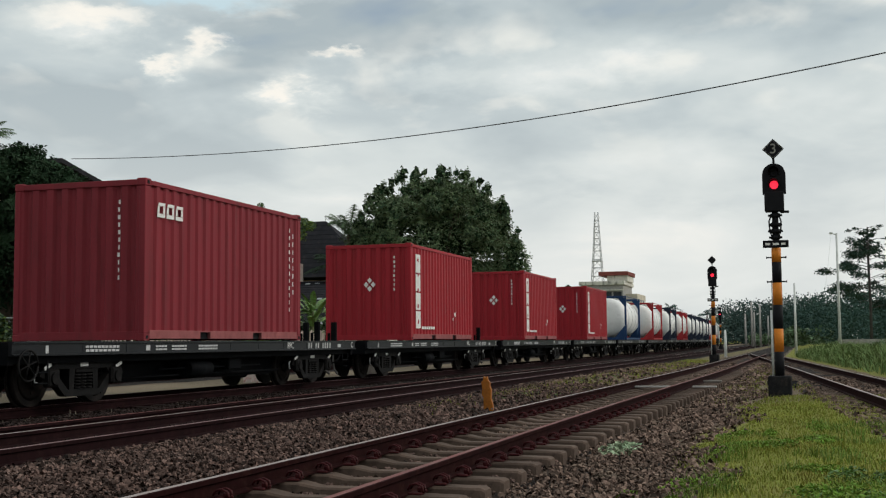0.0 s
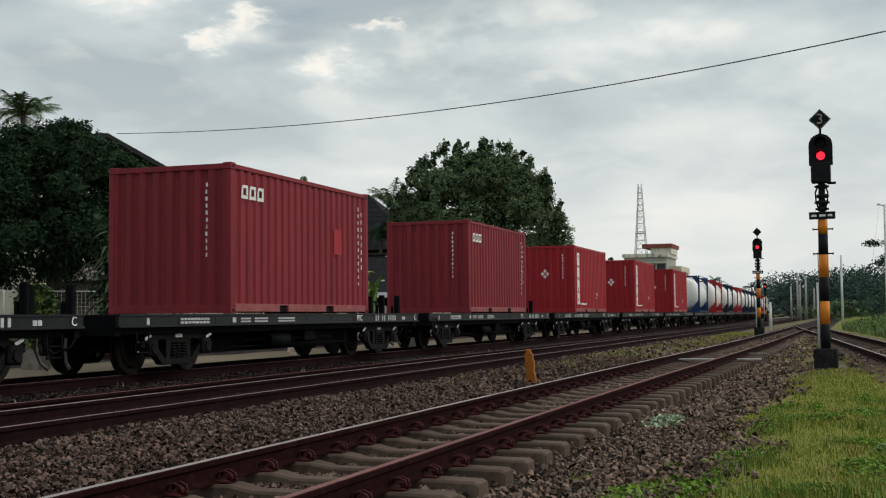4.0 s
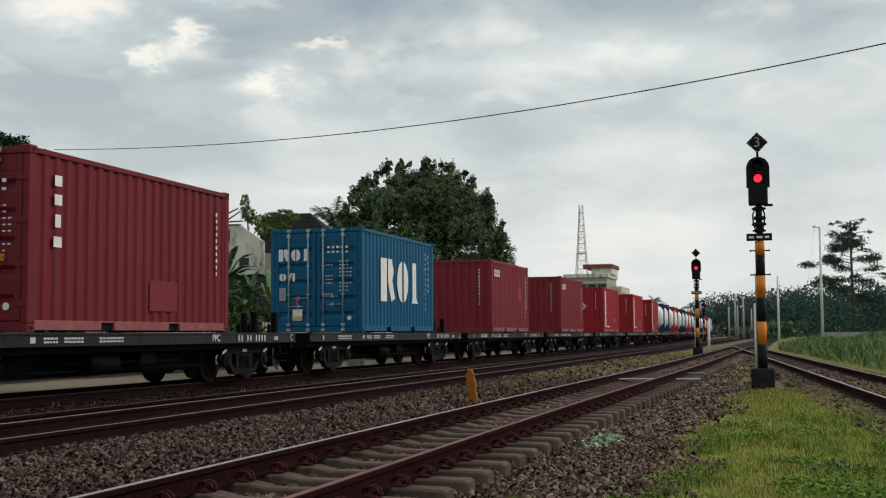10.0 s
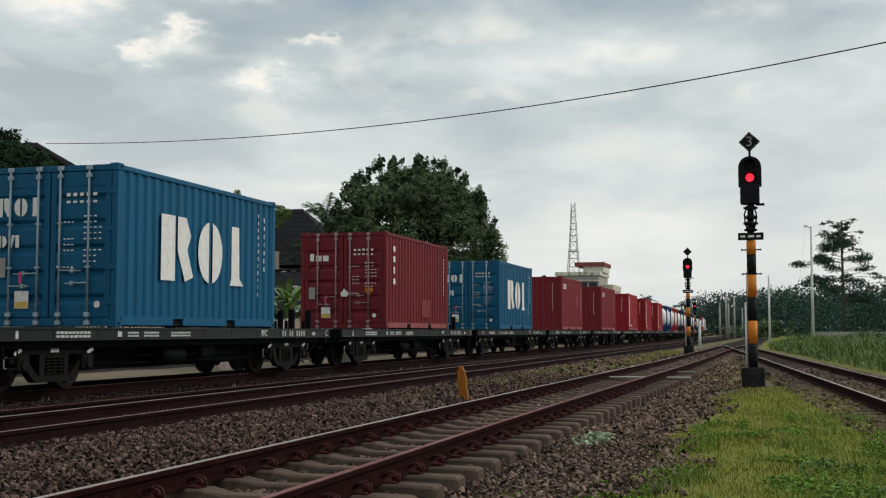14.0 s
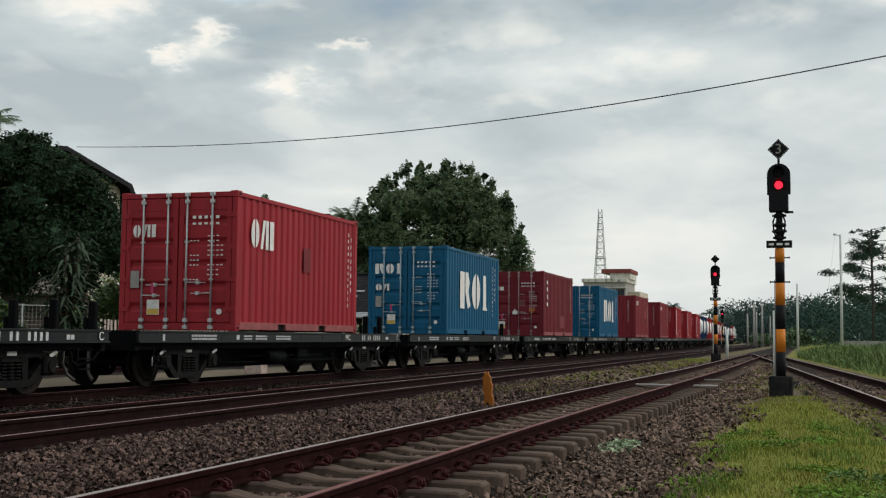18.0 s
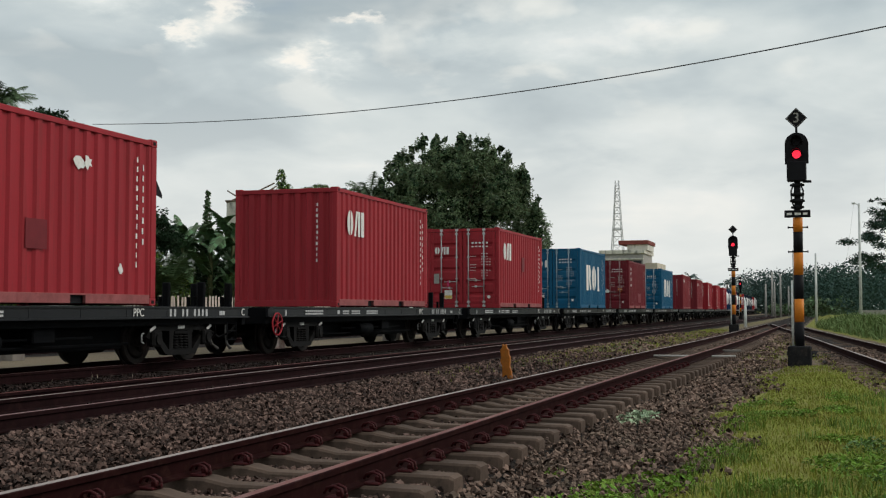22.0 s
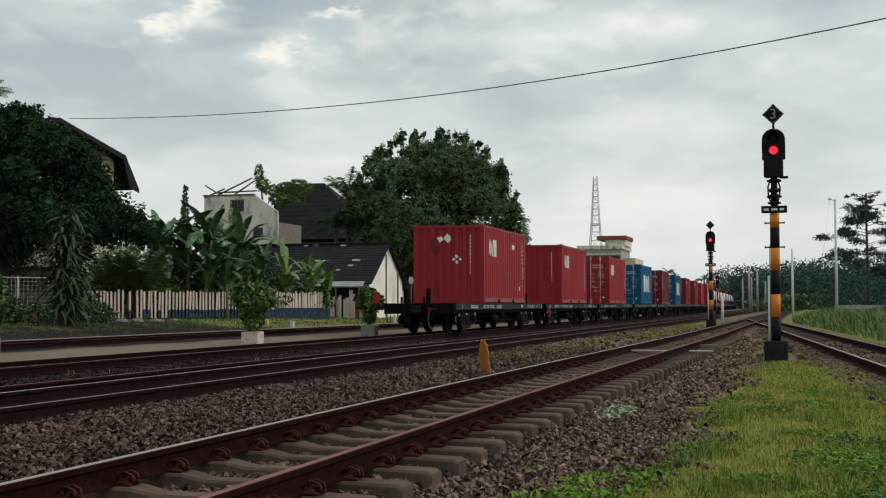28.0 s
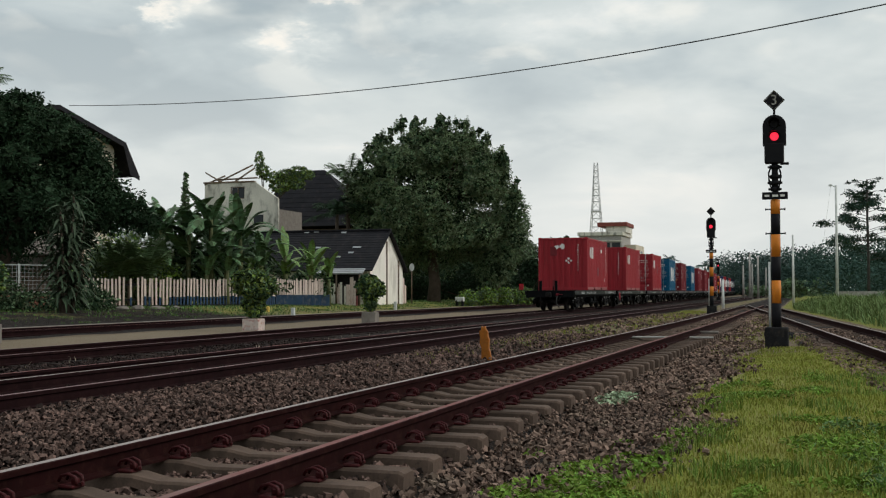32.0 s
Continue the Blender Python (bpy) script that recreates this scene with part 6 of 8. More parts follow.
def tall_house():
    """The tall house behind the dark tree, with a kicked gable roof."""
    h = thing("house", "tall cream house with a kicked dark tiled roof", "house")
    x0, x1 = -47.0, -37.4
    yc, zr = 52.5, 10.6
    prof = [(yc - 5.6, 0.3), (yc + 6.2, 0.3), (yc + 6.2, 9.0), (yc + 6.0, 9.2), (yc, zr - 0.2), (yc - 5.6, 8.9)]
    bm = bmesh.new()
    extrude_profile(bm, prof, x1 - 0.25, x1, "x")
    part("gable_wall", bm, M["plaster_cream"], h)
    bm = bmesh.new()
    extrude_profile(bm, prof, x0, x0 + 0.25, "x")
    part("gable_wall", bm, M["plaster_cream"], h)
    wall_box("wall", h, x0 + 0.25, x1 - 0.25, yc - 5.6, yc - 5.4, 0.3, 8.6, "plaster_cream")
    wall_box("wall", h, x0 + 0.25, x1 - 0.25, yc + 6.0, yc + 6.2, 0.3, 8.0, "plaster_cream")
    for s in (-1, 1):
        roof_slope(h, (x0 - 0.5, yc + s * 6.35, 9.38), (x1 + 0.7, yc + s * 6.35, 9.38), (x0 - 0.5, yc, zr), (x1 + 0.7, yc, zr), 14, "roof_tile")
        roof_slope(h, (x0 - 0.5, yc + s * 7.75, 7.6), (x1 + 0.7, yc + s * 7.75, 7.6), (x0 - 0.5, yc + s * 6.3, 9.38), (x1 + 0.7, yc + s * 6.3, 9.38), 6, "roof_tile")
        bm = bmesh.new()
        extrude_profile(bm, [(yc, zr + 0.02), (yc + s * 6.3, 9.36), (yc + s * 7.75, 7.58), (yc + s * 7.75, 7.38), (yc + s * 6.75, 7.62), (yc + s * 6.05, 9.15), (yc, zr - 0.22)], x1 + 0.68, x1 + 0.72, "x")
        part("barge_board", bm, M["roof_tile"], h)
    for y, z in ((56.5, 5.2), (52.0, 5.2)):
        wall_box("window", h, x1 + 0.003, x1 + 0.05, y - 0.7, y + 0.7, z - 0.7, z + 0.7, "glass_dark", 0.01)
    s = thing("shed", "open shed with a faded tin roof beside the mesh fence", "shed")
    roof_slope(s, (-31.0, 44.5, 2.55), (-35.5, 44.5, 2.55), (-31.0, 46.6, 3.5), (-35.5, 46.6, 3.5), 5, "plank", "roof")
    wall_box("wall", s, -35.3, -31.2, 46.4, 46.6, 0.1, 3.2, "wood")
    wall_box("beam", s, -35.4, -31.1, 44.7, 44.82, 2.1, 2.45, "plank")
    for x in (-35.2, -33.2, -31.3):
        wall_box("post", s, x - 0.08, x + 0.08, 44.68, 44.84, 0.0, 2.1, "wood")


def ruined_house():
    h = thing("house", "roofless mould-stained white house with broken rafters", "house")
    x0, x1, y0, y1 = -44.2, -38.0, 82.0, 86.5
    pierced_wall(h, "y", y0, x0, -39.95, 0.3, 9.3, [(-42.0, -40.8, 8.05, 9.0)], 0.25, "plaster_old", "front_wall")
    bm = bmesh.new()
    extrude_profile(bm, [(-39.95, 0.3), (x1, 0.3), (x1, 8.0), (-39.95, 9.35)], y0, y0 + 0.25, "y")
    part("front_wall", bm, M["plaster_old"], h)
    wall_box("side_wall", h, x1 - 0.25, x1, y0 + 0.25, y1, 0.3, 7.2, "plank")
    wall_box("side_wall", h, x0, x0 + 0.25, y0 + 0.25, y1, 0.3, 9.1, "plaster_old")
    # this stretch is raised in dark wood only to darken the window opening
    wall_box("back_wall", h, x0 + 0.25, -41.2, y1 - 0.25, y1, 0.3, 9.2, "wood")
    wall_box("back_wall", h, -41.2, x1 - 0.25, y1 - 0.25, y1, 0.3, 6.2, "plaster_old")
    window_in(h, "y", y0, -42.0, -40.8, 8.05, 9.0, "wood", 1, True)
    wall_box("window", h, -40.0, -39.2, y0 - 0.04, y0 - 0.003, 6.1, 6.8, "glass_dark", 0.005)
    wall_box("coping", h, x0 - 0.1, -39.95, y0 - 0.08, y0 + 0.3, 9.302, 9.42, "wood", 0.02)
    for a, b in (((-42.8, 81.9, 9.4), (-44.3, 82.3, 10.2)), ((-43.0, 82.0, 9.4), (-40.4, 82.6, 10.7)), ((-41.6, 82.0, 9.4), (-40.3, 82.8, 10.5)), ((-44.2, 82.0, 9.2), (-42.6, 82.3, 9.9)), ((-43.5, 82.4, 9.6), (-40.0, 82.6, 9.7))):
        bm = bmesh.new()
        tube(bm, a, b, 0.07, 0.06, 6)
        part("rafter", bm, M["wood"], h, "broken weathered rafter")
    k = thing("house", "dark hip-roofed house behind the ruin", "house")
    wall_box("wall", k, -43.5, -34.5, 92.0, 98.0, 0.3, 6.2, "wood")
    r0, r1 = (-43.2, 95.0, 11.5), (-39.6, 95.0, 11.5)
    roof_slope(k, (-44.3, 91.2, 6.4), (-33.7, 91.2, 6.4), r0, r1, 12, "roof_tile")
    roof_slope(k, (-44.3, 98.8, 6.4), (-33.7, 98.8, 6.4), r0, r1, 12, "roof_tile")
    roof_slope(k, (-33.7, 91.2, 6.4), (-33.7, 98.8, 6.4), r1, r1, 12, "roof_tile")
    roof_slope(k, (-44.3, 91.2, 6.4), (-44.3, 98.8, 6.4), r0, r0, 12, "roof_tile")


def far_buildings():
    b = thing("office_building", "grey concrete block with a red parapet, far off", "building")
    wall_box("wall", b, -39.4, -31.6, 217, 229, 0, 11.2, "concrete")
    wall_box("cornice", b, -39.7, -31.3, 216.6, 229.3, 11.2, 11.9, "plaster_old", 0.05)
    for z in (8.6, 5.6):
        for k in range(4):
            x = -38.9 + k * 1.85
            wall_box("window", b, x, x + 1.5, 216.94, 216.99, z, z + 1.3, "glass_dark", 0.01)
        wall_box("ledge", b, -39.5, -31.5, 216.5, 216.93, z + 1.5, z + 1.75, "plaster_old", 0.02)
    wall_box("stair_tower", b, -34.8, -31.0, 219, 227, 11.9, 13.0, "plaster_old")
    wall_box("parapet", b, -36.3, -30.8, 218.4, 228, 13.0, 13.75, "roof_red", 0.05)
    wall_box("annex", b, -31.58, -29.4, 220, 232, 0, 9.6, "plaster_cream")
    for k in range(3):
        wall_box("window", b, -29.38, -29.33, 221 + 3.2 * k, 223 + 3.2 * k, 7.2, 8.6, "glass_dark", 0.01)
    t = thing("lattice_tower", "slender grey lattice radio tower", "tower", pose(-39.4, 236.0, 0.3))
    hgt = 26.6

    def half(z):
        return 1.95 - 0.0667 * z if z < 18 else 0.75 - 0.049 * (z - 18)
    legs = [(-1, -1), (1, -1), (1, 1), (-1, 1)]
    for sx, sy in legs:
        bm = bmesh.new()
        bent(bm, [(sx * half(z), sy * half(z), z) for z in (0, 9, 17.9, 18.1, hgt)], 0.085, 6)
        part("leg", bm, M["galv"], t)
    z, k = 0.0, 0
    while z < hgt - 0.5:
        step = 1.7 if z < 18 else 1.25
        for i in range(4):
            a, c = legs[i], legs[(i + 1) % 4]
            h0, h1 = half(z), half(min(z + step, hgt))
            bm = bmesh.new()
            tube(bm, (a[0] * h0, a[1] * h0, z), (c[0] * h0, c[1] * h0, z), 0.05, 0.05, 5)
            tube(bm, (a[0] * h0, a[1] * h0, z), (c[0] * h1, c[1] * h1, min(z + step, hgt)), 0.045, 0.045, 5)
            part("brace", bm, M["galv"], t)
        z += step
        k += 1
    for z in (10.8, 16.6):
        bm = bmesh.new()
        box(bm, -half(z) - 0.15, half(z) + 0.15, -half(z) - 0.15, half(z) + 0.15, z, z + 0.14, 0.02)
        part("platform", bm, M["galv"], t)


def picket_fence():
    """Old painted pickets along the yard, cream above and blue below."""
    a, b = Vector((-30.5, 45.35)), Vector((-24.65, 58.95))
    d = b - a
    ln = d.length
    ang = math.degrees(math.atan2(d.y, d.x))
    f = thing("picket_fence", "old picket fence in faded cream and blue paint", "fence", pose(a.x, a.y, 0.12, 0, 0, ang))
    rng = random.Random(9)
    meshes = []
    for low, h in ((1, 1.38), (1, 1.42), (1, 1.46), (0, 1.38), (0, 1.42), (0, 1.46)):
        bm = bmesh.new()
        box(bm, -0.052, 0.052, -0.014, 0.014, 0.56, h, 0.004, 0)
        box(bm, -0.052, 0.052, -0.014, 0.014, 0.04, 0.56, 0.004, low)
        me = bpy.data.meshes.new("picket")
        bm.to_mesh(me)
        bm.free()
        me.materials.append(M["board"])
        me.materials.append(M["board_blue"])
        meshes.append(me)
    x = 0.0
    while x < ln:
        if rng.random() > 0.03:
            share("picket", rng.choice(meshes[:3] if x > ln * rng.uniform(0.10, 0.42) else meshes[3:]), f, pose(x, rng.uniform(-0.01, 0.01), rng.uniform(-0.03, 0.03), rng.uniform(-1, 1), rng.uniform(-1.6, 1.6), rng.uniform(-3, 3)))
        x += 0.200 if x < ln * 0.72 else 0.128
    for z in (0.42, 1.12):
        bm = bmesh.new()
        box(bm, 0, ln, 0.022, 0.07, z - 0.04, z + 0.04)
        part("rail", bm, M["black_rough"], f)
    bm = bmesh.new()
    box(bm, 0, ln * 0.70, -0.07, -0.03, 0.0, 0.17)
    part("kick_board", bm, M["black_rough"], f)
    k = 0.0
    while k < ln:
        bm = bmesh.new()
        box(bm, k - 0.06, k + 0.06, 0.075, 0.19, -0.3, 1.3, 0.01)
        part("post", bm, M["wood"], f)
        k += 2.6
    bm = bmesh.new()
    box(bm, ln * 0.77, ln * 1.03, -0.05, -0.03, 0.02, 0.62, 0.004)
    part("patch_board", bm, M["board_blue"], f, "blue painted patch board")


def mesh_fence():
    a, b = Vector((-33.0, 32.6)), Vector((-27.5, 40.9))
    d = b - a
    ln = d.length
    f = thing("mesh_fence", "white steel mesh fence on a low painted wall", "fence", pose(a.x, a.y, 0.15, 0, 0, math.degrees(math.atan2(d.y, d.x))))
    wall_box("base_wall", f, 0, ln, -0.1, 0.1, -0.3, 0.62, "brick_red", 0.01)
    k = 0.1
    while k < ln:
        bm = bmesh.new()
        tube(bm, (k, 0, 0.6), (k, 0, 1.85), 0.035, 0.035, 8)
        part("post", bm, M["pale_post"], f)
        k += 2.45
    for z in (0.75, 1.8):
        bm = bmesh.new()
        tube(bm, (0, 0, z), (ln, 0, z), 0.022, 0.022, 6)
        part("rail", bm, M["pale_post"], f)
    bm = bmesh.new()
    n = int(ln / 0.16)
    for k in range(n):
        tube(bm, (k * 0.16, 0, 0.75), (k * 0.16, 0, 1.8), 0.007, 0.007, 4, False)
    for z in np.arange(0.9, 1.8, 0.15):
        tube(bm, (0, 0, z), (ln, 0, z), 0.007, 0.007, 4, False)
    part("mesh", bm, M["galv"], f)


def planter(x, y, w, h, bw, bh, seed, mat, label):
    z0 = float(ground_z(x, y))
    p = thing("planter", "square concrete planter block with flaking paint", "planter", pose(x, y, z0, 0, 0, 4))
    bm = bmesh.new()
    box(bm, -w / 2, w / 2, -w / 2, w / 2, -0.05, h, 0.015)
    part("tub", bm, M[mat], p)
    bm = bmesh.new()
    box(bm, -w / 2 + 0.06, w / 2 - 0.06, -w / 2 + 0.06, w / 2 - 0.06, h + 0.001, h + 0.02)
    part("soil", bm, M["wood"], p)
    blobs = [(0, 0, bh * 0.70, bw * 0.48, bw * 0.48, bh * 0.24)]
    for k in range(7):
        a = k * 0.9
        blobs.append((bw * 0.26 * math.cos(a), bw * 0.26 * math.sin(a), bh * (0.60 + 0.16 * (k % 3)), bw * 0.24, bw * 0.24, bh * 0.15))
    blobs.append((0, 0, bh * 0.34, bw * 0.26, bw * 0.26, bh * 0.34))
    blobs.append((0, 0, bh * 0.16, bw * 0.17, bw * 0.17, bh * 0.18))
    tree("potted_shrub", label, x, y, blobs, 4600, 0.105, ("leaf_shrub", "leaf_mid", "leaf_light"), 0.06, seed, bh * 0.6, "bark", 5, 0.1, 0.35, 0.55, z0 + h + 0.01, 500)


# ---- the yard ----
track("near track on concrete sleepers with rusty rails", line_a, -8.77, 76.0, 0.5585, (M["rail_top"], M["rail_top_rust"]), 0.8, 22.0, 76.0, 0.12)
track("second track with worn rails on concrete sleepers", line_b, -6.0, 300.0, 0.62, (M["rail_top"], M["rail_top_dull"]), 3.0, 0.0, 62.0, 0.0, True)
track("main track under the freight train", line_c, -40.0, Y_END, 0.62, (M["rail_top_dull"], M["rail_top_dull"]), 3.0, 0.0, 62.0, 46.0, True)
track("far siding beyond the sandy path", line_d, -6.0, 300.0, 0.62, (M["rail_top_rust"], M["rail_top_rust"]), 3.0, 0.0, 70.0, 14.0, True)
track("branch track curving in from the side", line_r, -6.0, 77.0, 0.62, (M["rail_top"], M["rail_top"]), 1.0, 0.0, 75.0)
spare = new("spare_rail", rail_mesh("spare_rail", lambda y: -8.6 + 0.002 * np.asarray(y, float), 0, 1.0, 95.0, 2.0, M["rail_top_rust"], "rail_dark"))
spare.location.z = -0.04
tagged(spare, "old rail lying along the ballast shoulder", "rail", kind="structure")

signal(-0.46, 23.2, "red-lit signal on a black and orange post, numbered 3", "3")
signal(-3.93, 55.1, "red-lit signal on a black and orange post, farther along", "")
marker_post(-4.55, 17.2)
signal(-9.2, 139.5, "distant red-lit signal on a banded post", "")
pole(-4.42, 71, 1.6, 0.10, "short pale post beside the junction", "short_post")
pole(2.05, 75, 7.0, 0.095, "tall grey lamp pole beside the grass bank", "lamp_pole")
pole(-0.52, 80, 4.6, 0.09, "short pale line-side pole")
for x, y, h, r in ((-7.7, 168, 4.6, 0.16), (-7.0, 172, 6.4, 0.17), (-6.4, 165, 4.8, 0.14), (-5.8, 170, 5.9, 0.17), (-4.9, 176, 4.4, 0.15)):
    pole(x, y, h, r, "weathered grey pole far along the line", mat="concrete")
bm = bmesh.new()
tube(bm, (0, 0, 6.9), (-0.26, -0.05, 7.0), 0.03, 0.025, 8)
box(bm, -0.42, -0.22, -0.12, 0.02, 6.95, 7.07, 0.02)
tube(bm, (-0.30, -0.05, 6.98), (-0.75, 0.0, 3.6), 0.008, 0.008, 4)
part("lamp_arm", bm, M["pale_post"], next(o for o in scene.objects if o.name.startswith("lamp_pole")))

cab_pts = []
for s in np.linspace(-0.02, 1.45, 40):
    l0, l1, l2 = (s - 0.6) * (s - 1) / 0.6, s * (s - 1) / (0.6 * -0.4), s * (s - 0.6) / 0.4
    cab_pts.append(Vector((-33.63, 49.69, 10.0)) * l0 + Vector((-11.3, 38.37, 8.1)) * l1 + Vector((2.05, 29.93, 7.74)) * l2)
bm = bmesh.new()
bent(bm, cab_pts, 0.017, 6)
cable = part("overhead_cable", bm, M["cable"])
tagged(cable, "thin dark cable sagging across the sky", "cable")

bm = bmesh.new()
box(bm, -20.52, -20.30, -6, 120, -0.35, -0.07, 0.02)
tagged(part("kerb", bm, M["plank"]), "low weathered concrete kerb along the siding", "kerb", kind="structure")

gable_house()
tall_house()
ruined_house()
far_buildings()
picket_fence()
mesh_fence()
planter(-13.90, 28.5, 0.46, 0.31, 1.30, 1.22, 31, "planter", "round clipped green shrub in the planter")
planter(-15.55, 19.9, 0.42, 0.38, 0.78, 1.25, 37, "plank", "leafy green shrub in the pale planter")
planter(-13.40, 36.0, 0.46, 0.36, 0.98, 1.10, 32, "plank", "small green shrub in the planter")
for x, y, h in ((-18.9, 42.2, 0.42), (-20.9, 60.0, 0.5)):
    s = thing("marker_peg", "short white painted concrete peg", "marker peg", pose(x, y, float(ground_z(x, y))))
    bm = bmesh.new()
    box(bm, -0.07, 0.07, -0.07, 0.07, -0.1, h, 0.015)
    part("peg", bm, M["pale_post"], s)
for x, y, sx, sy, sz, rz in ((-26.6, 42.4, 0.35, 0.25, 0.16, 20), (-26.2, 43.0, 0.28, 0.3, 0.2, 50), (-25.9, 43.9, 0.4, 0.25, 0.15, 10), (-27.0, 41.4, 0.3, 0.2, 0.14, 70), (-25.6, 45.0, 0.26, 0.22, 0.12, 30)):
    s = thing("rock", "pale rough rock lying in the grass", "rock", pose(x, y, float(ground_z(x, y)) - 0.03, 0, 0, rz), "rocks by the fence")
    bm = bmesh.new()
    bmesh.ops.create_icosphere(bm, subdivisions=2, radius=1.0)
    for v in bm.verts:
        v.co = Vector((v.co.x * sx, v.co.y * sy, max(v.co.z, -0.4) * sz)) * (1 + 0.35 * noise.noise(v.co * 1.7 + Vector((x, y, 0))))
    part("rock_body", bm, M["plank"], s)
s = thing("marker_peg", "small yellow painted peg in the grass", "marker peg", pose(-22.9, 48.4, float(ground_z(-22.9, 48.4))))
bm = bmesh.new()
box(bm, -0.06, 0.06, -0.06, 0.06, -0.1, 0.24, 0.02)
part("peg", bm, M["mark_yellow"], s)
s = thing("road_sign", "small pale road sign seen beside the house", "sign", pose(-24.0, 72.1, float(ground_z(-24.0, 72.1)), 0, 0, 20))
bm = bmesh.new()
tube(bm, (0, 0, -0.2), (0, 0, 2.5), 0.035, 0.035, 8)
part("post", bm, M["wood"], s)
bm = bmesh.new()
extrude_profile(bm, [(0.17 * math.cos(a), 2.35 + 0.25 * math.sin(a)) for a in np.linspace(0, 2 * math.pi, 16, endpoint=False)], -0.06, -0.04)
part("sign_plate", bm, M["pale_post"], s)
s = thing("equipment_box", "small white equipment box on short legs", "equipment box", pose(-21.9, 76.0, float(ground_z(-21.9, 76.0))))
bm = bmesh.new()
box(bm, -0.28, 0.28, -0.2, 0.2, 0.32, 0.62, 0.03)
part("case", bm, M["pale_post"], s)
for sx in (-0.2, 0.2):
    bm = bmesh.new()
    box(bm, sx - 0.05, sx + 0.05, -0.2, 0.2, -0.1, 0.45)
    part("leg", bm, M["black"], s)
s = thing("crossing_plank", "pale concrete plank laid across the near track", "plank", pose(float(line_a(25.4)), 25.4, -0.12, 0, 0, 3))
for a, b in ((-0.50, 0.45), (0.70, 1.2)):
    bm = bmesh.new()
    box(bm, a, b, -0.12, 0.12, 0, 0.03, 0.008)
    part("plank", bm, M["concrete"], s)
bm = bmesh.new()
box(bm, 0.80, 1.25, 3.6, 3.8, -0.02, 0.03, 0.008)
part("plank", bm, M["plank"], s)
rt = random.Random(12)
for k in range(4):
    ty = 27.2 + 0.95 * k
    s = thing("switch_timber", "dark long timber reaching out from under the branch track", "timber", pose(float(line_r(ty)) - 1.1, ty, -0.17, 0, 0, 4 + rt.uniform(-3, 3)), "timbers of the branch track")
    bm = bmesh.new()
    box(bm, -0.30 - rt.uniform(0, 0.35), 0.45, -0.11, 0.11, -0.10, 0.035, 0.015)
    part("beam", bm, M["black_rough"], s)
bm = bmesh.new()
box(bm, 3.0, 60.0, 118.0, 118.2, 0.2, 0.85)
tagged(part("boundary_wall", bm, M["concrete"]), "long low pale boundary wall behind the grass", "wall", kind="structure")

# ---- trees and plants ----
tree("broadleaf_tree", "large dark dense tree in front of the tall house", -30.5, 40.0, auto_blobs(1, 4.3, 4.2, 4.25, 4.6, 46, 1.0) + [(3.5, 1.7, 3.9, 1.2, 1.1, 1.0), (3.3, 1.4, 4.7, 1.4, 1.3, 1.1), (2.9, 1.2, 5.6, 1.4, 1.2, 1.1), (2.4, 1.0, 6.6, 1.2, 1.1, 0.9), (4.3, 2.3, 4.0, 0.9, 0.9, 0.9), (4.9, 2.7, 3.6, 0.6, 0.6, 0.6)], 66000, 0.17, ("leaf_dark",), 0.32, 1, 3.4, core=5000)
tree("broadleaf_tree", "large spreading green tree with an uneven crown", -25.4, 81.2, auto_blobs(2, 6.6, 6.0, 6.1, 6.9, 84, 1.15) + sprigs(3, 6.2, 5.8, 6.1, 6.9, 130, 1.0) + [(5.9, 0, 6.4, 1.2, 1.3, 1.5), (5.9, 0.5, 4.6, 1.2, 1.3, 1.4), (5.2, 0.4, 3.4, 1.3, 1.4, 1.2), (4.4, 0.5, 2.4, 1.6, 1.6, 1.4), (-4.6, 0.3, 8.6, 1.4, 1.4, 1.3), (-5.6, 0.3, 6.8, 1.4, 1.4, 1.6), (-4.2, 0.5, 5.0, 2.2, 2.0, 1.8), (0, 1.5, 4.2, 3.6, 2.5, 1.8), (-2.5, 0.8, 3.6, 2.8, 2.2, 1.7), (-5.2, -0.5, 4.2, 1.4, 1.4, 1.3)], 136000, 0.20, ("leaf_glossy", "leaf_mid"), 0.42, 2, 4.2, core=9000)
tree("broadleaf_tree", "lower green tree beside the spreading one", -21.9, 86.5, auto_blobs(21, 2.3, 2.3, 2.6, 4.9, 12, 1.0), 7000, 0.30, ("leaf_mid",), 0.2, 22, 2.4)
tree("shrub_bush", "dense dark shrubs along the yard edge", -20.5, 90.0, [(-3.5, 2, 1.6, 2.2, 1.6, 1.9), (-1.2, 2, 2.6, 2.2, 1.8, 2.4), (1.2, 3, 2.9, 2.2, 2, 2.2), (3.4, 5, 2.6, 2.2, 2, 2.2), (5.0, 8, 2.4, 2.2, 2, 2.2)], 12000, 0.28, ("leaf_dark",), 0.08, 23, 0.6)
tree("shrub_bush", "pale-leaved low shrubs beside the yard", -20.4, 78.4, [(-1.3, -1.2, 0.55, 0.8, 0.7, 0.6), (-0.3, -0.2, 0.7, 0.8, 0.7, 0.7), (0.6, 1.2, 0.7, 0.8, 0.7, 0.7), (1.6, 2.6, 0.7, 0.9, 0.8, 0.75)], 3600, 0.20, ("leaf_mid", "leaf_light"), 0.06, 36, 0.4)
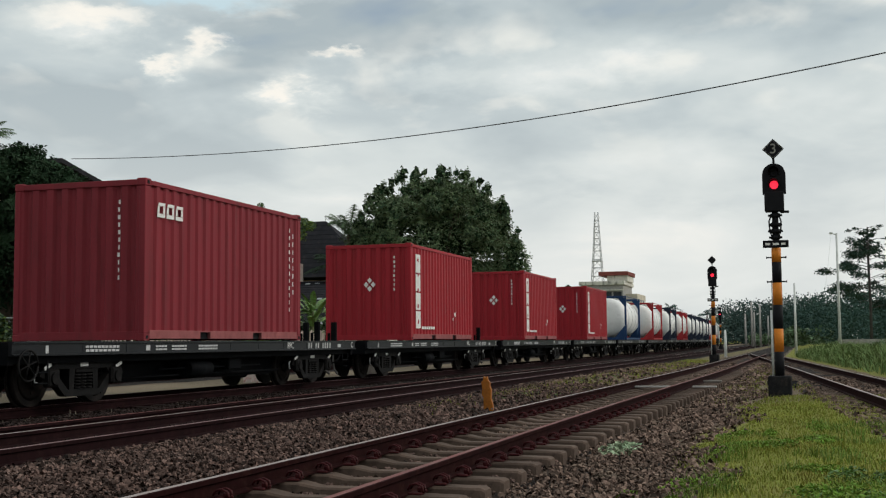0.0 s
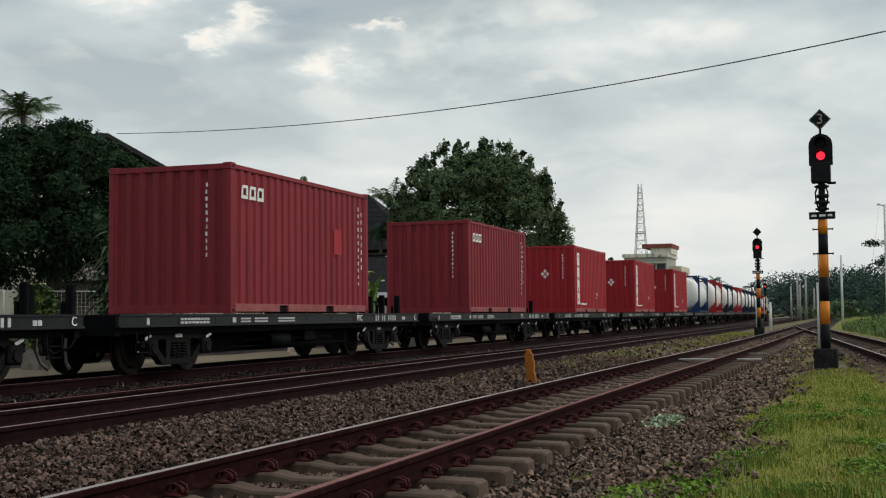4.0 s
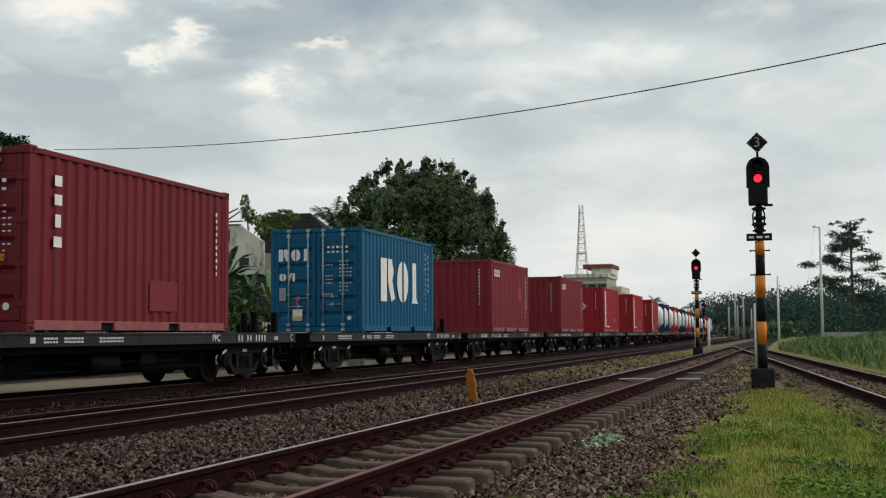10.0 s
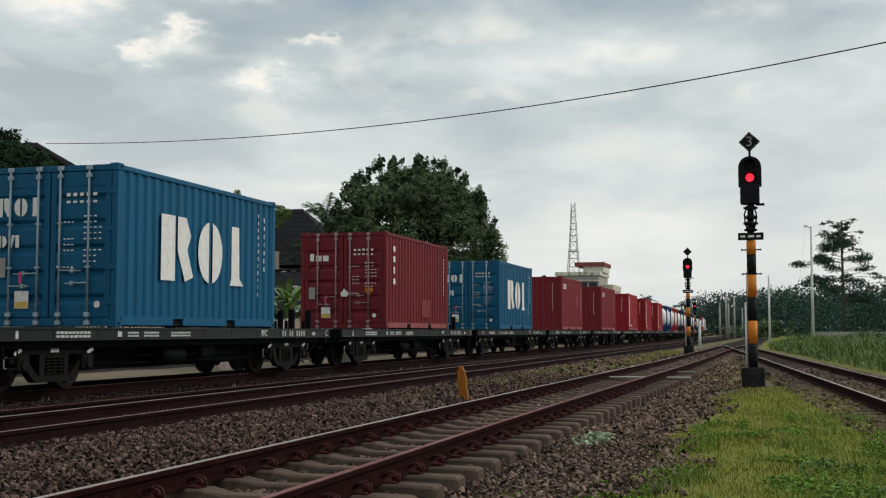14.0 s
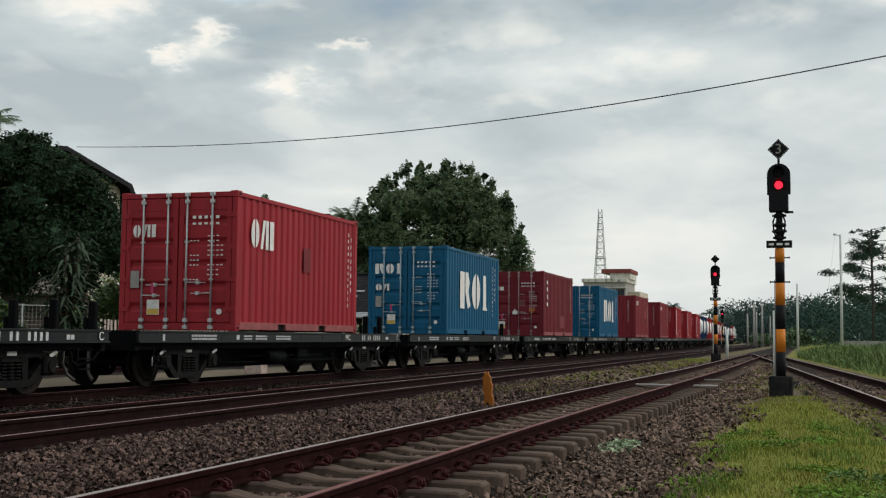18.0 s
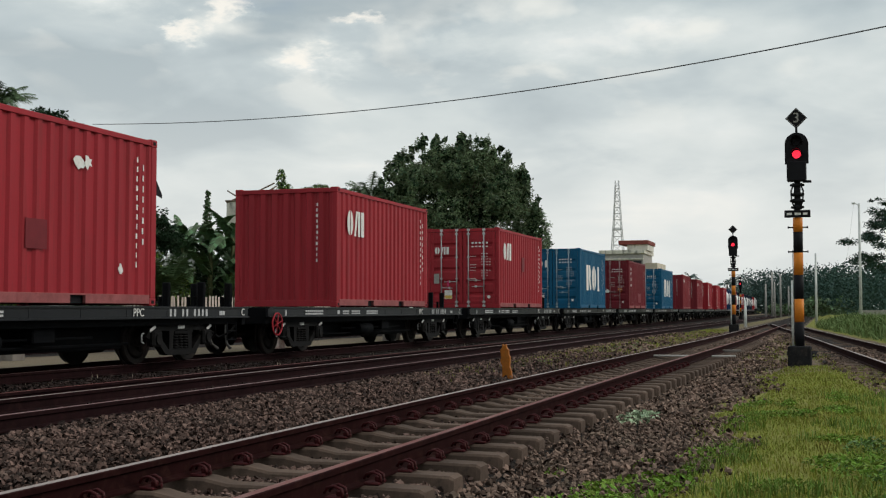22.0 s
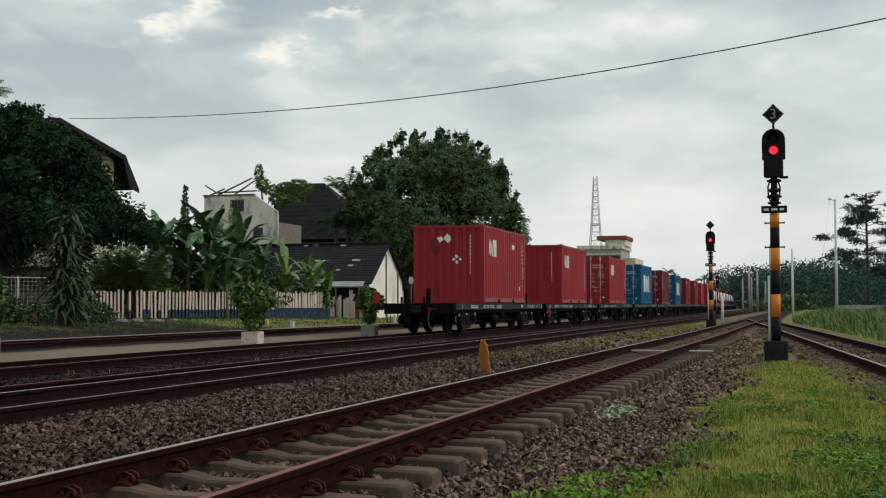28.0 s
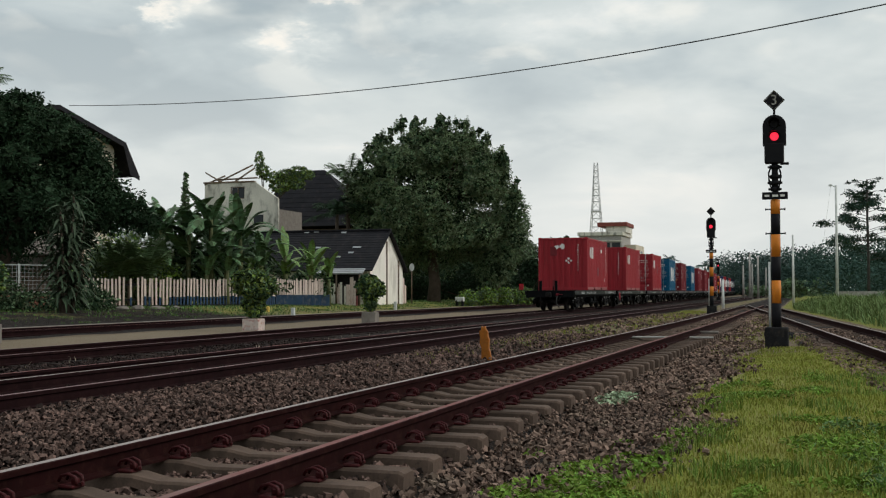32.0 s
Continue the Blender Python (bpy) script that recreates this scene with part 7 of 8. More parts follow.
tree("shrub_bush", "dark hedge at the foot of the spreading tree", -25.5, 88.0, [(-4.4, 0, 1.1, 1.8, 1, 1.5), (-2.4, 0, 0.9, 1.6, 1, 1.2), (0.4, 0.8, 1.1, 1.6, 1, 1.4), (2.8, 1.6, 1.0, 1.6, 1.1, 1.3)], 6000, 0.25, ("leaf_dark",), 0.06, 24, 0.5)
dracaena(-25.0, 36.3, 4.3, 25)
tree("shrub_bush", "dark undergrowth below the big tree", -27.2, 38.6, [(-3.4, -4.0, 0.5, 1.2, 0.9, 0.6), (-1.2, -1.6, 0.45, 1.3, 0.9, 0.7), (0.6, 0.6, 0.5, 1.2, 0.9, 0.75), (1.1, 1.2, 0.35, 0.8, 0.8, 0.5)], 5000, 0.17, ("leaf_dark", "leaf_mid"), 0.05, 26, 0.4)
tree("shrub_bush", "low dark scrub at the edge of the yard", -26.4, 39.0, [(-3.6, -4.6, 0.25, 1.3, 0.9, 0.5), (-2.4, -2.6, 0.3, 1.3, 0.9, 0.5), (-1.2, -1.0, 0.25, 1.3, 0.9, 0.45), (0, 0.2, 0.2, 1.0, 0.9, 0.35)], 5200, 0.15, ("leaf_dark", "leaf_mid"), 0.04, 35, 0.3)
tree("shrub_bush", "pale-flowered shrub behind the picket fence", -31.5, 50.0, [(0, 0, 2.6, 1.3, 1.2, 1.2), (-0.8, 0, 1.6, 1.3, 1.2, 1.2), (1.3, 1.2, 1.4, 1.2, 1.2, 1.1)], 4500, 0.20, ("leaf_mid", "leaf_light"), 0.08, 27, 1.4)
tree("broadleaf_tree", "small tree growing out of the ruined house", -40.6, 85.0, [(-0.4, 0, 11.0, 0.4, 0.35, 0.8), (-0.2, 0.2, 10.2, 0.6, 0.5, 0.6), (0.7, 0.4, 9.7, 0.8, 0.7, 0.5), (1.5, 0.8, 9.9, 0.8, 0.6, 0.5), (2.4, 1.2, 10.2, 0.8, 0.6, 0.45), (3.2, 1.2, 9.9, 0.6, 0.5, 0.4), (1.2, 0.5, 9.0, 0.9, 0.8, 0.6), (2.3, 1.0, 9.2, 0.8, 0.6, 0.5)], 3600, 0.24, ("leaf_shrub", "leaf_mid"), 0.12, 28, 8.4)
tree("conifer_tree", "narrow columnar tree behind the banana clump", -32.0, 57.2, [(0, 0, 6.9 - 0.55 * k, 0.12 + 0.055 * k, 0.12 + 0.055 * k, 0.36) for k in range(8)], 1800, 0.22, ("leaf_mid",), 0.08, 29, 6.0)
cr = random.Random(41)
sprays = []
for k in range(34):
    f = (k + cr.uniform(-0.4, 0.4)) / 33
    z = 4.0 + 7.3 * min(1.0, max(0.0, f)) + cr.uniform(-0.6, 0.6)
    reach = (5.4 * max(0.0, 1 - f) ** 0.7 + 0.3) * cr.uniform(0.25, 1.0)
    a = k * 2.4 + cr.uniform(-0.8, 0.8)
    w = cr.uniform(0.4, 1.15) * (1.2 - 0.45 * f)
    for e in range(2):
        sprays.append((reach * math.cos(a) + e * cr.uniform(-0.9, 0.9), reach * math.sin(a) * 0.7, z + e * cr.uniform(-0.4, 0.5), w, w, w * cr.uniform(0.26, 0.55)))
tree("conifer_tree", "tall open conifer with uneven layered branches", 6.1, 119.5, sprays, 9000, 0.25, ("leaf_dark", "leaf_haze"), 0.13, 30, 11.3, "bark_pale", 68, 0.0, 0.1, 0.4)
BANANAS = ((-30.2, 51.6, 5.6, 10), (-29.2, 52.6, 6.0, 10), (-28.2, 53.0, 6.2, 11), (-27.2, 54.2, 5.4, 11), (-31.2, 50.6, 4.2, 9), (-26.6, 55.4, 4.1, 10), (-25.9, 56.8, 3.7, 10),
           (-25.1, 58.4, 3.4, 9), (-27.3, 53.0, 3.6, 9), (-27.0, 55.2, 3.0, 9), (-28.0, 52.2, 3.0, 9), (-24.6, 59.6, 2.9, 8), (-29.0, 54.5, 4.9, 9), (-30.6, 53.4, 4.7, 9))
for k, (x, y, h, n) in enumerate(BANANAS):
    young = k in (6, 7, 9, 11)
    banana_plant(x, y, h * 1.12, n + 8, 40 + k, "young banana plant with pale green upright leaves" if young else "banana plant with broad arching green leaves", None, "banana_young" if young else "banana")
banana_plant(-31.4, 45.6, 2.9, 9, 59, "young banana plant with pale green upright leaves", None, "banana_young")
tree("shrub_bush", "dense dark thicket behind the picket fence", -29.5, 55.0, [(-3.0, -4.0, 1.2, 1.6, 1.6, 1.6), (-1.2, -2.0, 1.4, 1.7, 1.7, 1.8), (0.8, 0.0, 1.3, 1.7, 1.7, 1.8), (2.4, 2.0, 1.1, 1.6, 1.6, 1.5), (3.8, 4.5, 0.9, 1.4, 1.4, 1.2), (-2.5, 1.0, 2.0, 2.0, 2.0, 2.0), (0.0, 3.0, 2.0, 2.0, 2.0, 2.0), (-5.0, -1.0, 1.5, 2.0, 2.0, 1.8)], 14000, 0.26, ("leaf_dark", "leaf_mid"), 0.08, 33, 0.8)
palm(-29.9, 49.6, 1.3, 26, 3.3, 60, "low young palm with arching fronds", steep=0.85, sag=0.55)
palm(-31.0, 49.2, 1.3, 24, 3.0, 61, "low young palm with arching fronds", steep=0.85, sag=0.55)
palm(-46.7, 58.2, 12.75, 30, 2.9, 66, "coconut palm rising behind the dark tree", "leaf_mid")
palm(-31.4, 79.6, 8.5, 17, 3.3, 62, "coconut palm rising behind the dark roof", "leaf_mid")
palm(-31.5, 78.0, 6.2, 14, 3.0, 64, "coconut palm with drooping fronds", "leaf_dark")
palm(-20.0, 262.0, 6.6, 14, 2.6, 63, "far coconut palm behind the train", "leaf_far_haze")
palm(-26.5, 250.0, 7.4, 14, 2.6, 65, "far coconut palm behind the train", "leaf_far_haze")


fr = np.random.default_rng(77)
fp, fo = blob_points(fr, [(-31.4, 50.0, 3.3, 1.3, 1.2, 0.9), (-30.2, 51.0, 2.9, 1.1, 1.0, 0.8)], 170, 0.7)
tagged(new("blossom", leaf_mesh("blossom", fp, 0.20, M["flower"], fr, 0.0, 0.7, fo)), "small white blossom over the shrub behind the fence", "flowers", kind="stuff")


def woods(name, label, rows, leaf, n, seed, mats=("leaf_far_haze",)):
    rng = np.random.default_rng(seed)
    for mt in mats:
        blobs = []
        r = random.Random(seed)
        for x0, x1, y0, y1, top, count in rows:
            for k in range(count):
                f = (k + r.uniform(0.1, 0.9)) / count
                h = top * r.uniform(0.68, 1.06)
                s = h * r.uniform(0.30, 0.46)
                blobs.append((x0 + (x1 - x0) * f, y0 + (y1 - y0) * r.random(), h - s * 0.8, s * r.uniform(0.8, 1.3), s, s * 0.8))
                blobs.append((x0 + (x1 - x0) * f + r.uniform(-2, 2), y0 + (y1 - y0) * r.random(), h * 0.35, s * 1.2, s, h * 0.36))
        pts, out = blob_points(rng, blobs, n, 0.6)
        pts[:, 2] = np.maximum(pts[:, 2], 0.1)
        ob = new(name, leaf_mesh(name, pts, leaf, M[mt], rng, 0.2, 0.7, out))
        tagged(ob, label, "woods", kind="stuff")


woods("back_thicket", "dark trees and scrub behind the houses", [(-75, -20, 104, 116, 6.0, 34), (-60, -44, 62, 72, 5.0, 14), (-44, -33, 72, 78, 4.2, 9), (-30, -17, 94, 100, 4.0, 10), (-40, -22, 98, 104, 5.5, 18)], 0.45, 30000, 74, ("leaf_dark",))
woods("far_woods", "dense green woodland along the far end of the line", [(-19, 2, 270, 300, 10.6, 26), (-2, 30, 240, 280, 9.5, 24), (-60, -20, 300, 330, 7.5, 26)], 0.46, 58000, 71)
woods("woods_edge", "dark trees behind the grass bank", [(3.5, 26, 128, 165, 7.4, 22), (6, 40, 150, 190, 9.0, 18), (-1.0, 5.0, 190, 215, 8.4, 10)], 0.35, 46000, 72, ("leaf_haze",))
woods("shrub_belt", "low shrubs along the far verge", [(-3.5, 3.0, 150, 215, 2.6, 22), (-9, -4, 200, 260, 2.0, 16), (-48, -30, 190, 215, 5.0, 14)], 0.5, 12000, 73, ("leaf_mid",))

# ---- grass, weeds and loose stone ----
rngg = np.random.default_rng(3)


def scatter(n, x0, x1, y0, y1, keep, power=1.0):
    """Random points, denser near y0."""
    x = rngg.uniform(x0, x1, n)
    y = y0 + (y1 - y0) * rngg.uniform(0, 1, n) ** power
    k = keep(x, y)
    return np.stack([x[k], y[k]], 1)


def patchy(x, y, f=1.0, seed=0.0):
    v = 0.0
    for a, b, c, w in ((2.1, 1.3, 0.0, 0.30), (-1.7, 2.6, 1.9, 0.26), (4.3, -2.2, 4.1, 0.20), (3.1, 4.7, 2.6, 0.16), (-6.3, 5.2, 0.7, 0.12)):
        v = v + w * np.sin((a * x + b * y) * f + c + seed * 2 + 1.4 * np.sin((b * x - a * y) * f * 0.55 + seed + c))
    return np.clip(0.5 + 0.5 * v, 0, 1)


p = scatter(88000, -1.35, 2.2, 3.5, 23.0, lambda x, y: (x > -1.02 + 0.25 * np.sin(y * 0.9) + 0.25 * (patchy(x, y) - 0.5)) & (rngg.uniform(0, 1, len(x)) < 0.35 + 0.65 * patchy(x, y)) & (x < 1.55 + 0.2 * np.sin(y)), 1.5)
blades("grass", "short green lawn grass around the signal", p, ground_z(p[:, 0], p[:, 1]), 0.022 + 0.03 * patchy(p[:, 0], p[:, 1], 0.7, 2.0), 0.005, "grass", 4, 0.9)
p = scatter(3000, -0.8, 1.6, -8.0, 3.6, lambda x, y: patchy(x, y) > 0.25, 1.0)
blades("grass", "short lawn grass beside the track", p, ground_z(p[:, 0], p[:, 1]), 0.05, 0.008, "grass", 15, 0.9)
p = scatter(26000, -1.2, 2.0, 3.4, 15.0, lambda x, y: (x > -0.95) & (patchy(x, y, 1.3, 1.0) > 0.62 - 0.22 * (1 - smooth(8.0, 11.5, y)) * smooth(-0.1, 0.5, x)), 1.4)
blades("grass", "taller tufts of grass in the lawn", p, ground_z(p[:, 0], p[:, 1]), 0.085, 0.004, "weed_lush", 5, 0.8)


def weed_patch(x, y, rx, ry, n, h, seed, label, size=0.055, mat="weed"):
    rng = np.random.default_rng(seed)
    a, r = rng.uniform(0, 2 * np.pi, n), rng.uniform(0, 1, n) ** 0.6
    px, py = x + rx * r * np.cos(a), y + ry * r * np.sin(a)
    pz = ground_z(px, py) + h * rng.uniform(0.1, 1.0, n) * (1 - 0.55 * r)
    ob = new("weeds", leaf_mesh("weeds", np.stack([px, py, pz], 1), size, M[mat], rng, -0.1, 0.5))
    tagged(ob, label, "weeds", kind="stuff")


weed_patch(-1.36, 6.6, 0.36, 0.55, 260, 0.16, 81, "patch of fresh green weeds in the gravel")
weed_patch(-1.15, 7.5, 0.3, 0.5, 180, 0.15, 82, "patch of fresh green weeds in the gravel")
weed_patch(-1.85, 12.3, 0.22, 0.6, 330, 0.12, 83, "pale low weed beside the sleeper ends", 0.06, "pale_weed")
for k, (wx, wy, rx, ry, n, h) in enumerate(((-1.62, 6.5, 0.16, 0.3, 700, 0.09), (-1.35, 6.2, 0.26, 0.3, 1300, 0.11), (-1.20, 6.9, 0.22, 0.4, 900, 0.10), (-1.45, 7.6, 0.14, 0.3, 350, 0.08), (-1.02, 6.3, 0.2, 0.35, 700, 0.08), (-0.95, 7.6, 0.16, 0.35, 380, 0.08), (-1.3, 8.9, 0.10, 0.25, 150, 0.06), (-1.85, 8.3, 0.08, 0.2, 90, 0.05))):
    weed_patch(wx, wy, rx, ry, n, h, 150 + k, "fresh low clover-like weeds in the gravel", 0.034)
p = scatter(380, -10.6, -7.6, 10.0, 34.0, lambda x, y: patchy(x, y, 1.9, 5.0) > 0.62, 1.0)
blades("dry_grass", "pale dry grass tufts between the dark rails", p, ground_z(p[:, 0], p[:, 1]), 0.09, 0.006, "dry", 21, 0.9)
wr = random.Random(17)
for k in range(34):
    wx, wy = wr.uniform(-0.95, 1.0), wr.uniform(4.6, 14.5)
    weed_patch(wx, wy, wr.uniform(0.08, 0.26), wr.uniform(0.12, 0.4), wr.randint(160, 420), wr.uniform(0.05, 0.11), 200 + k, "small leafy weeds in the lawn", wr.uniform(0.026, 0.042))
for k in range(26):
    wx, wy = wr.uniform(0.15, 1.5), wr.uniform(4.6, 9.5)
    weed_patch(wx, wy, wr.uniform(0.14, 0.36), wr.uniform(0.16, 0.5), wr.randint(120, 320), wr.uniform(0.08, 0.16), 300 + k, "lush green weeds in the lawn", wr.uniform(0.028, 0.045), "weed" if k % 3 else "weed_dark")
for k in range(12):
    wx, wy = 5.2 + wr.uniform(-1.2, 2.0), wr.uniform(34, 74)
    weed_patch(wx, wy, wr.uniform(0.5, 1.2), wr.uniform(0.8, 2.0), 700, wr.uniform(0.6, 1.1), 340 + k, "leafy shrubs on the grass bank", 0.16, "leaf_mid")
weed_patch(-4.9, 21.0, 0.6, 4.0, 220, 0.07, 87, "scattered weeds between the tracks", 0.04, "weed_dark")
weed_patch(-5.1, 33.0, 0.6, 8.0, 300, 0.07, 88, "scattered weeds between the tracks", 0.05, "weed_dark")
p = scatter(40000, -0.5, 12.0, 16.0, 75.0, lambda x, y: (x > line_r(y) + 1.75) & (x < line_r(y) + 8.0), 0.9)
blades("tall_grass", "tall rank grass on the bank beside the branch track", p, ground_z(p[:, 0], p[:, 1]), 0.14 + 0.40 * patchy(p[:, 0], p[:, 1], 0.6, 4.0), 0.018, "tall_grass", 6, 1.1)
p = scatter(30000, -34, -21.6, 26.0, 90.0, lambda x, y: (patchy(x, y, 0.5) > 0.3) & ((y > 43) | (patchy(x, y, 0.8, 2.0) > 0.55)), 0.9)
blades("grass", "rough grass along the far side of the yard", p, ground_z(p[:, 0], p[:, 1]), 0.075, 0.020, "weed_dark", 7, 1.0)
p = scatter(8000, -5.7, -4.2, 13.0, 60.0, lambda x, y: (patchy(x, y, 0.8) > 0.45) & (rngg.uniform(0, 1, len(x)) < smooth(12, 30, y)), 0.8)
blades("grass", "thin grass in the ballast between the tracks", p, ground_z(p[:, 0], p[:, 1]), 0.09, 0.006, "grass", 8, 0.6)
p = scatter(9000, -2.2, 0.2, 20.0, 56.0, lambda x, y: (patchy(x, y, 0.8) > 0.5) & (x < line_r(y) - 0.9) & (x > line_a(y) + 1.1), 0.8)
blades("grass", "dry thin grass near the signal", p, ground_z(p[:, 0], p[:, 1]), 0.07, 0.006, "grass", 9, 0.6)


def off_rails(x, y):
    ok = np.ones(len(x), bool)
    for fn in (line_a, line_b, line_c, line_r):
        for s in (-1, 1):
            ok &= np.abs(x - fn(y) - s * HALF) > 0.075
    in_a = (np.abs(x - line_a(y)) < 1.0) & (np.abs((y - 2.52 + 0.27925) % 0.5585 - 0.27925) < 0.125)
    return ok & ~in_a


for n, x0, x1, y0, y1, sz, lift, power, seed in (
        (1200, -4.2, -0.6, -8.0, 3.4, 0.052, 0.034, 1.0, 90),
        (21000, -2.2, -0.2, 3.4, 13.0, 0.029, 0.036, 1.4, 91),
        (13000, -4.0, -2.2, 3.4, 13.0, 0.034, 0.030, 1.3, 98),
        (29000, -6.2, -4.0, 5.0, 14.0, 0.028, 0.040, 1.2, 96),
        (15000, -4.0, -0.3, 13.0, 26.0, 0.042, 0.03, 1.2, 92),
        (16000, -6.3, -4.0, 14.0, 27.0, 0.038, 0.03, 1.1, 97),
        (30000, -11.0, -5.8, 7.0, 24.0, 0.037, 0.02, 1.1, 93),
        (10000, -6.3, 0.2, 26.0, 52.0, 0.07, 0.03, 1.1, 94),
        (8000, -0.2, 3.6, 11.0, 34.0, 0.050, 0.012, 1.1, 95)):
    def inside(x, y, x1=x1, seed=seed):
        ok = off_rails(x, y)
        if seed == 95:
            return ok & (np.abs(x - line_r(y)) < 1.3)
        thin = (x > -5.8) & (x < -4.3) & (y > 16) & (rngg.uniform(0, 1, len(x)) < 0.55)
        edge = rngg.uniform(0, 1, len(x)) > smooth(-1.5, -0.62, x - 0.2 * np.sin(y * 0.8) - 0.12 * np.sin(y * 2.7))
        return ok & ~thin & edge
    q = scatter(n, x0, x1, y0, y1, inside, power)
    zz = ground_z(q[:, 0], q[:, 1]) + lift * np.random.default_rng(seed).uniform(-0.9, 1.5, len(q)) * (1 - 0.6 * (np.abs(q[:, 0] - line_a(q[:, 1])) < 1.0))
    stones("ballast", "grey-brown crushed stone ballast", q, zz, sz * np.random.default_rng(seed + 1).uniform(0.5, 1.45, len(q)), seed, "stone_black" if seed == 93 else ("stone_deep" if seed in (96, 97, 98) else "stone"))

# ---- the train ----
TRAIN = []


def load_containers():
    """The containers from the last wagon forward."""
    x, y = SIDE_W + 0.004, END_W - 0.004
    num = (0.725, 0.775, 0.95, 2.28, 11, True)
    far = [(2.45, 2.50, 0.55, 2.3, 12, True), (2.62, 2.67, 0.9, 2.2, 8, True)]
    out = []

    def stickers(c, seed):
        for k, (ax, u, z, r) in enumerate((("y", -0.28, 2.12, 0.17), ("y", -0.02, 2.17, 0.20), ("y", 0.28, 1.55, 0.09), ("y", 0.18, 1.45, 0.07), ("y", 0.40, 1.46, 0.07), ("y", 0.29, 1.36, 0.08), ("x", 1.0, 2.0, 0.17), ("x", 1.22, 2.04, 0.14), ("x", 2.05, 0.55, 0.10))):
            bm = bmesh.new()
            torn(bm, ax, y if ax == "y" else x, u, z, r * 0.8, seed + k)
            part("torn_sticker", bm, M["mark"], c, "torn white sticker scrap")
        for ax, a, b, z0, z1 in (("y", -0.62, -0.30, 1.70, 2.15), ("y", -0.52, -0.36, 0.18, 0.52), ("x", -0.15, 0.30, 0.75, 1.15)):
            bm = bmesh.new()
            plate(bm, ax, y if ax == "y" else x, a, b, z0, z1, 0.003)
            part("touch_up_patch", bm, M["mark_dark"], c, "darker touch-up paint patch")

    def door_marks(c, rows=5):
        bm = bmesh.new()
        r = random.Random(3)
        for z in (2.08, 1.97):
            for k in range(5):
                plate(bm, "y", y - 0.004, 0.30 + 0.12 * k, 0.37 + 0.12 * k, z, z + (0.055 if z > 2 else 0.04))
        for k in range(rows * 2):
            z = 1.75 - 0.09 * k
            if r.random() > 0.2:
                [plate(bm, "y", y - 0.004, 0.62 + 0.09 * j, 0.67 + 0.09 * j, z, z + 0.02) for j in range(r.choice((3, 4)))]
            if r.random() > 0.6:
                [plate(bm, "y", y - 0.004, 0.26 + 0.07 * j, 0.30 + 0.07 * j, z, z + 0.02) for j in range(3)]
        tagged(part("lettering", bm, M["mark"], c), kind="stuff")
        bm = bmesh.new()
        plate(bm, "y", y - 0.006, -0.62, -0.36, 0.30, 0.58)
        part("white_label", bm, M["mark"], c)
        bm = bmesh.new()
        plate(bm, "y", y - 0.009, -0.61, -0.37, 0.31, 0.41)
        part("yellow_label", bm, M["mark_yellow"], c)
        bm = bmesh.new()
        plate(bm, "y", y - 0.075, -0.50, -0.45, 0.70, 0.88)
        part("seal_tag", bm, M["seal"], c, "small pink door seal")
        bm = bmesh.new()
        patch(bm, "y", y - 0.004, [(0.88 + 0.055 * math.cos(a), 0.36 + 0.055 * math.sin(a)) for a in np.linspace(0, 2 * math.pi, 12, endpoint=False)])
        part("round_mark", bm, M["mark"], c)
        bm = bmesh.new()
        plate(bm, "y", y - 0.006, -0.98, -0.80, 0.80, 1.12)
        part("data_plate", bm, M["concrete"], c)

    # last three: faded red
    for k in range(3):
        c = container_shell("orange_red" if k else "orange_red", "faded red steel shipping container with %s" % ("white lock bars on its doors" if k == 2 else ("torn stickers on its end" if k == 0 else "a plain ribbed end")), k == 2, "galv")
        emblem_blocks(c, "x", x, -2.36 if k == 0 else -2.45, 1.58, 0.98, 0.56, "mark", "oai")
        bars(c, "x", x, far)
        if k < 2:
            bars(c, "y", y, [num])
        else:
            door_marks(c)
            emblem_blocks(c, "y", y - 0.004, -0.95, 1.75, 0.48, 0.24, "mark", "oai")
            bm = bmesh.new()
            plate(bm, "x", x, 0.0, 0.35, 1.25, 1.75, 0.003)
            part("touch_up_patch", bm, M["mark_dark"], c, "darker touch-up paint patch")
        if k == 0:
            stickers(c, 50)
        out.append(c)

    def blue():
        c = container_shell("blue", "blue steel shipping container with large white emblem blocks", True, "rod")
        emblem_blocks(c, "x", x, -1.65, 0.80, 3.32, 1.12, "mark", "bol")
        emblem_blocks(c, "y", y - 0.004, -1.0, 1.78, 0.85, 0.30, "mark", "bol")
        emblem_blocks(c, "y", y - 0.004, -0.98, 1.28, 0.42, 0.20, "mark", "oa")
        bars(c, "x", x, [(2.18, 2.22, 0.6, 2.3, 12, True), (2.46, 2.51, 1.1, 2.25, 7, True)])
        door_marks(c)
        return c

    def brown(paint):
        c = container_shell(paint, "dark red steel shipping container with a ribbed end", False)
        emblem_blocks(c, "x", x, -2.66, 2.0, 0.82, 0.24, "mark", "rrr")
        bars(c, "y", y, [num])
        bars(c, "x", x, far)
        return c

    out.append(blue())
    c = container_shell("maroon", "maroon steel shipping container with barred doors", True, "rod_red")
    bm = bmesh.new()
    for a, b, z0, z1 in ((-0.95, -0.84, 1.82, 2.02), (-0.78, -0.62, 1.82, 1.97), (-0.58, -0.42, 1.82, 1.97)):
        plate(bm, "y", y - 0.004, a, b, z0, z1)
    part("emblem", bm, M["mark"], c, "plain white emblem blocks")
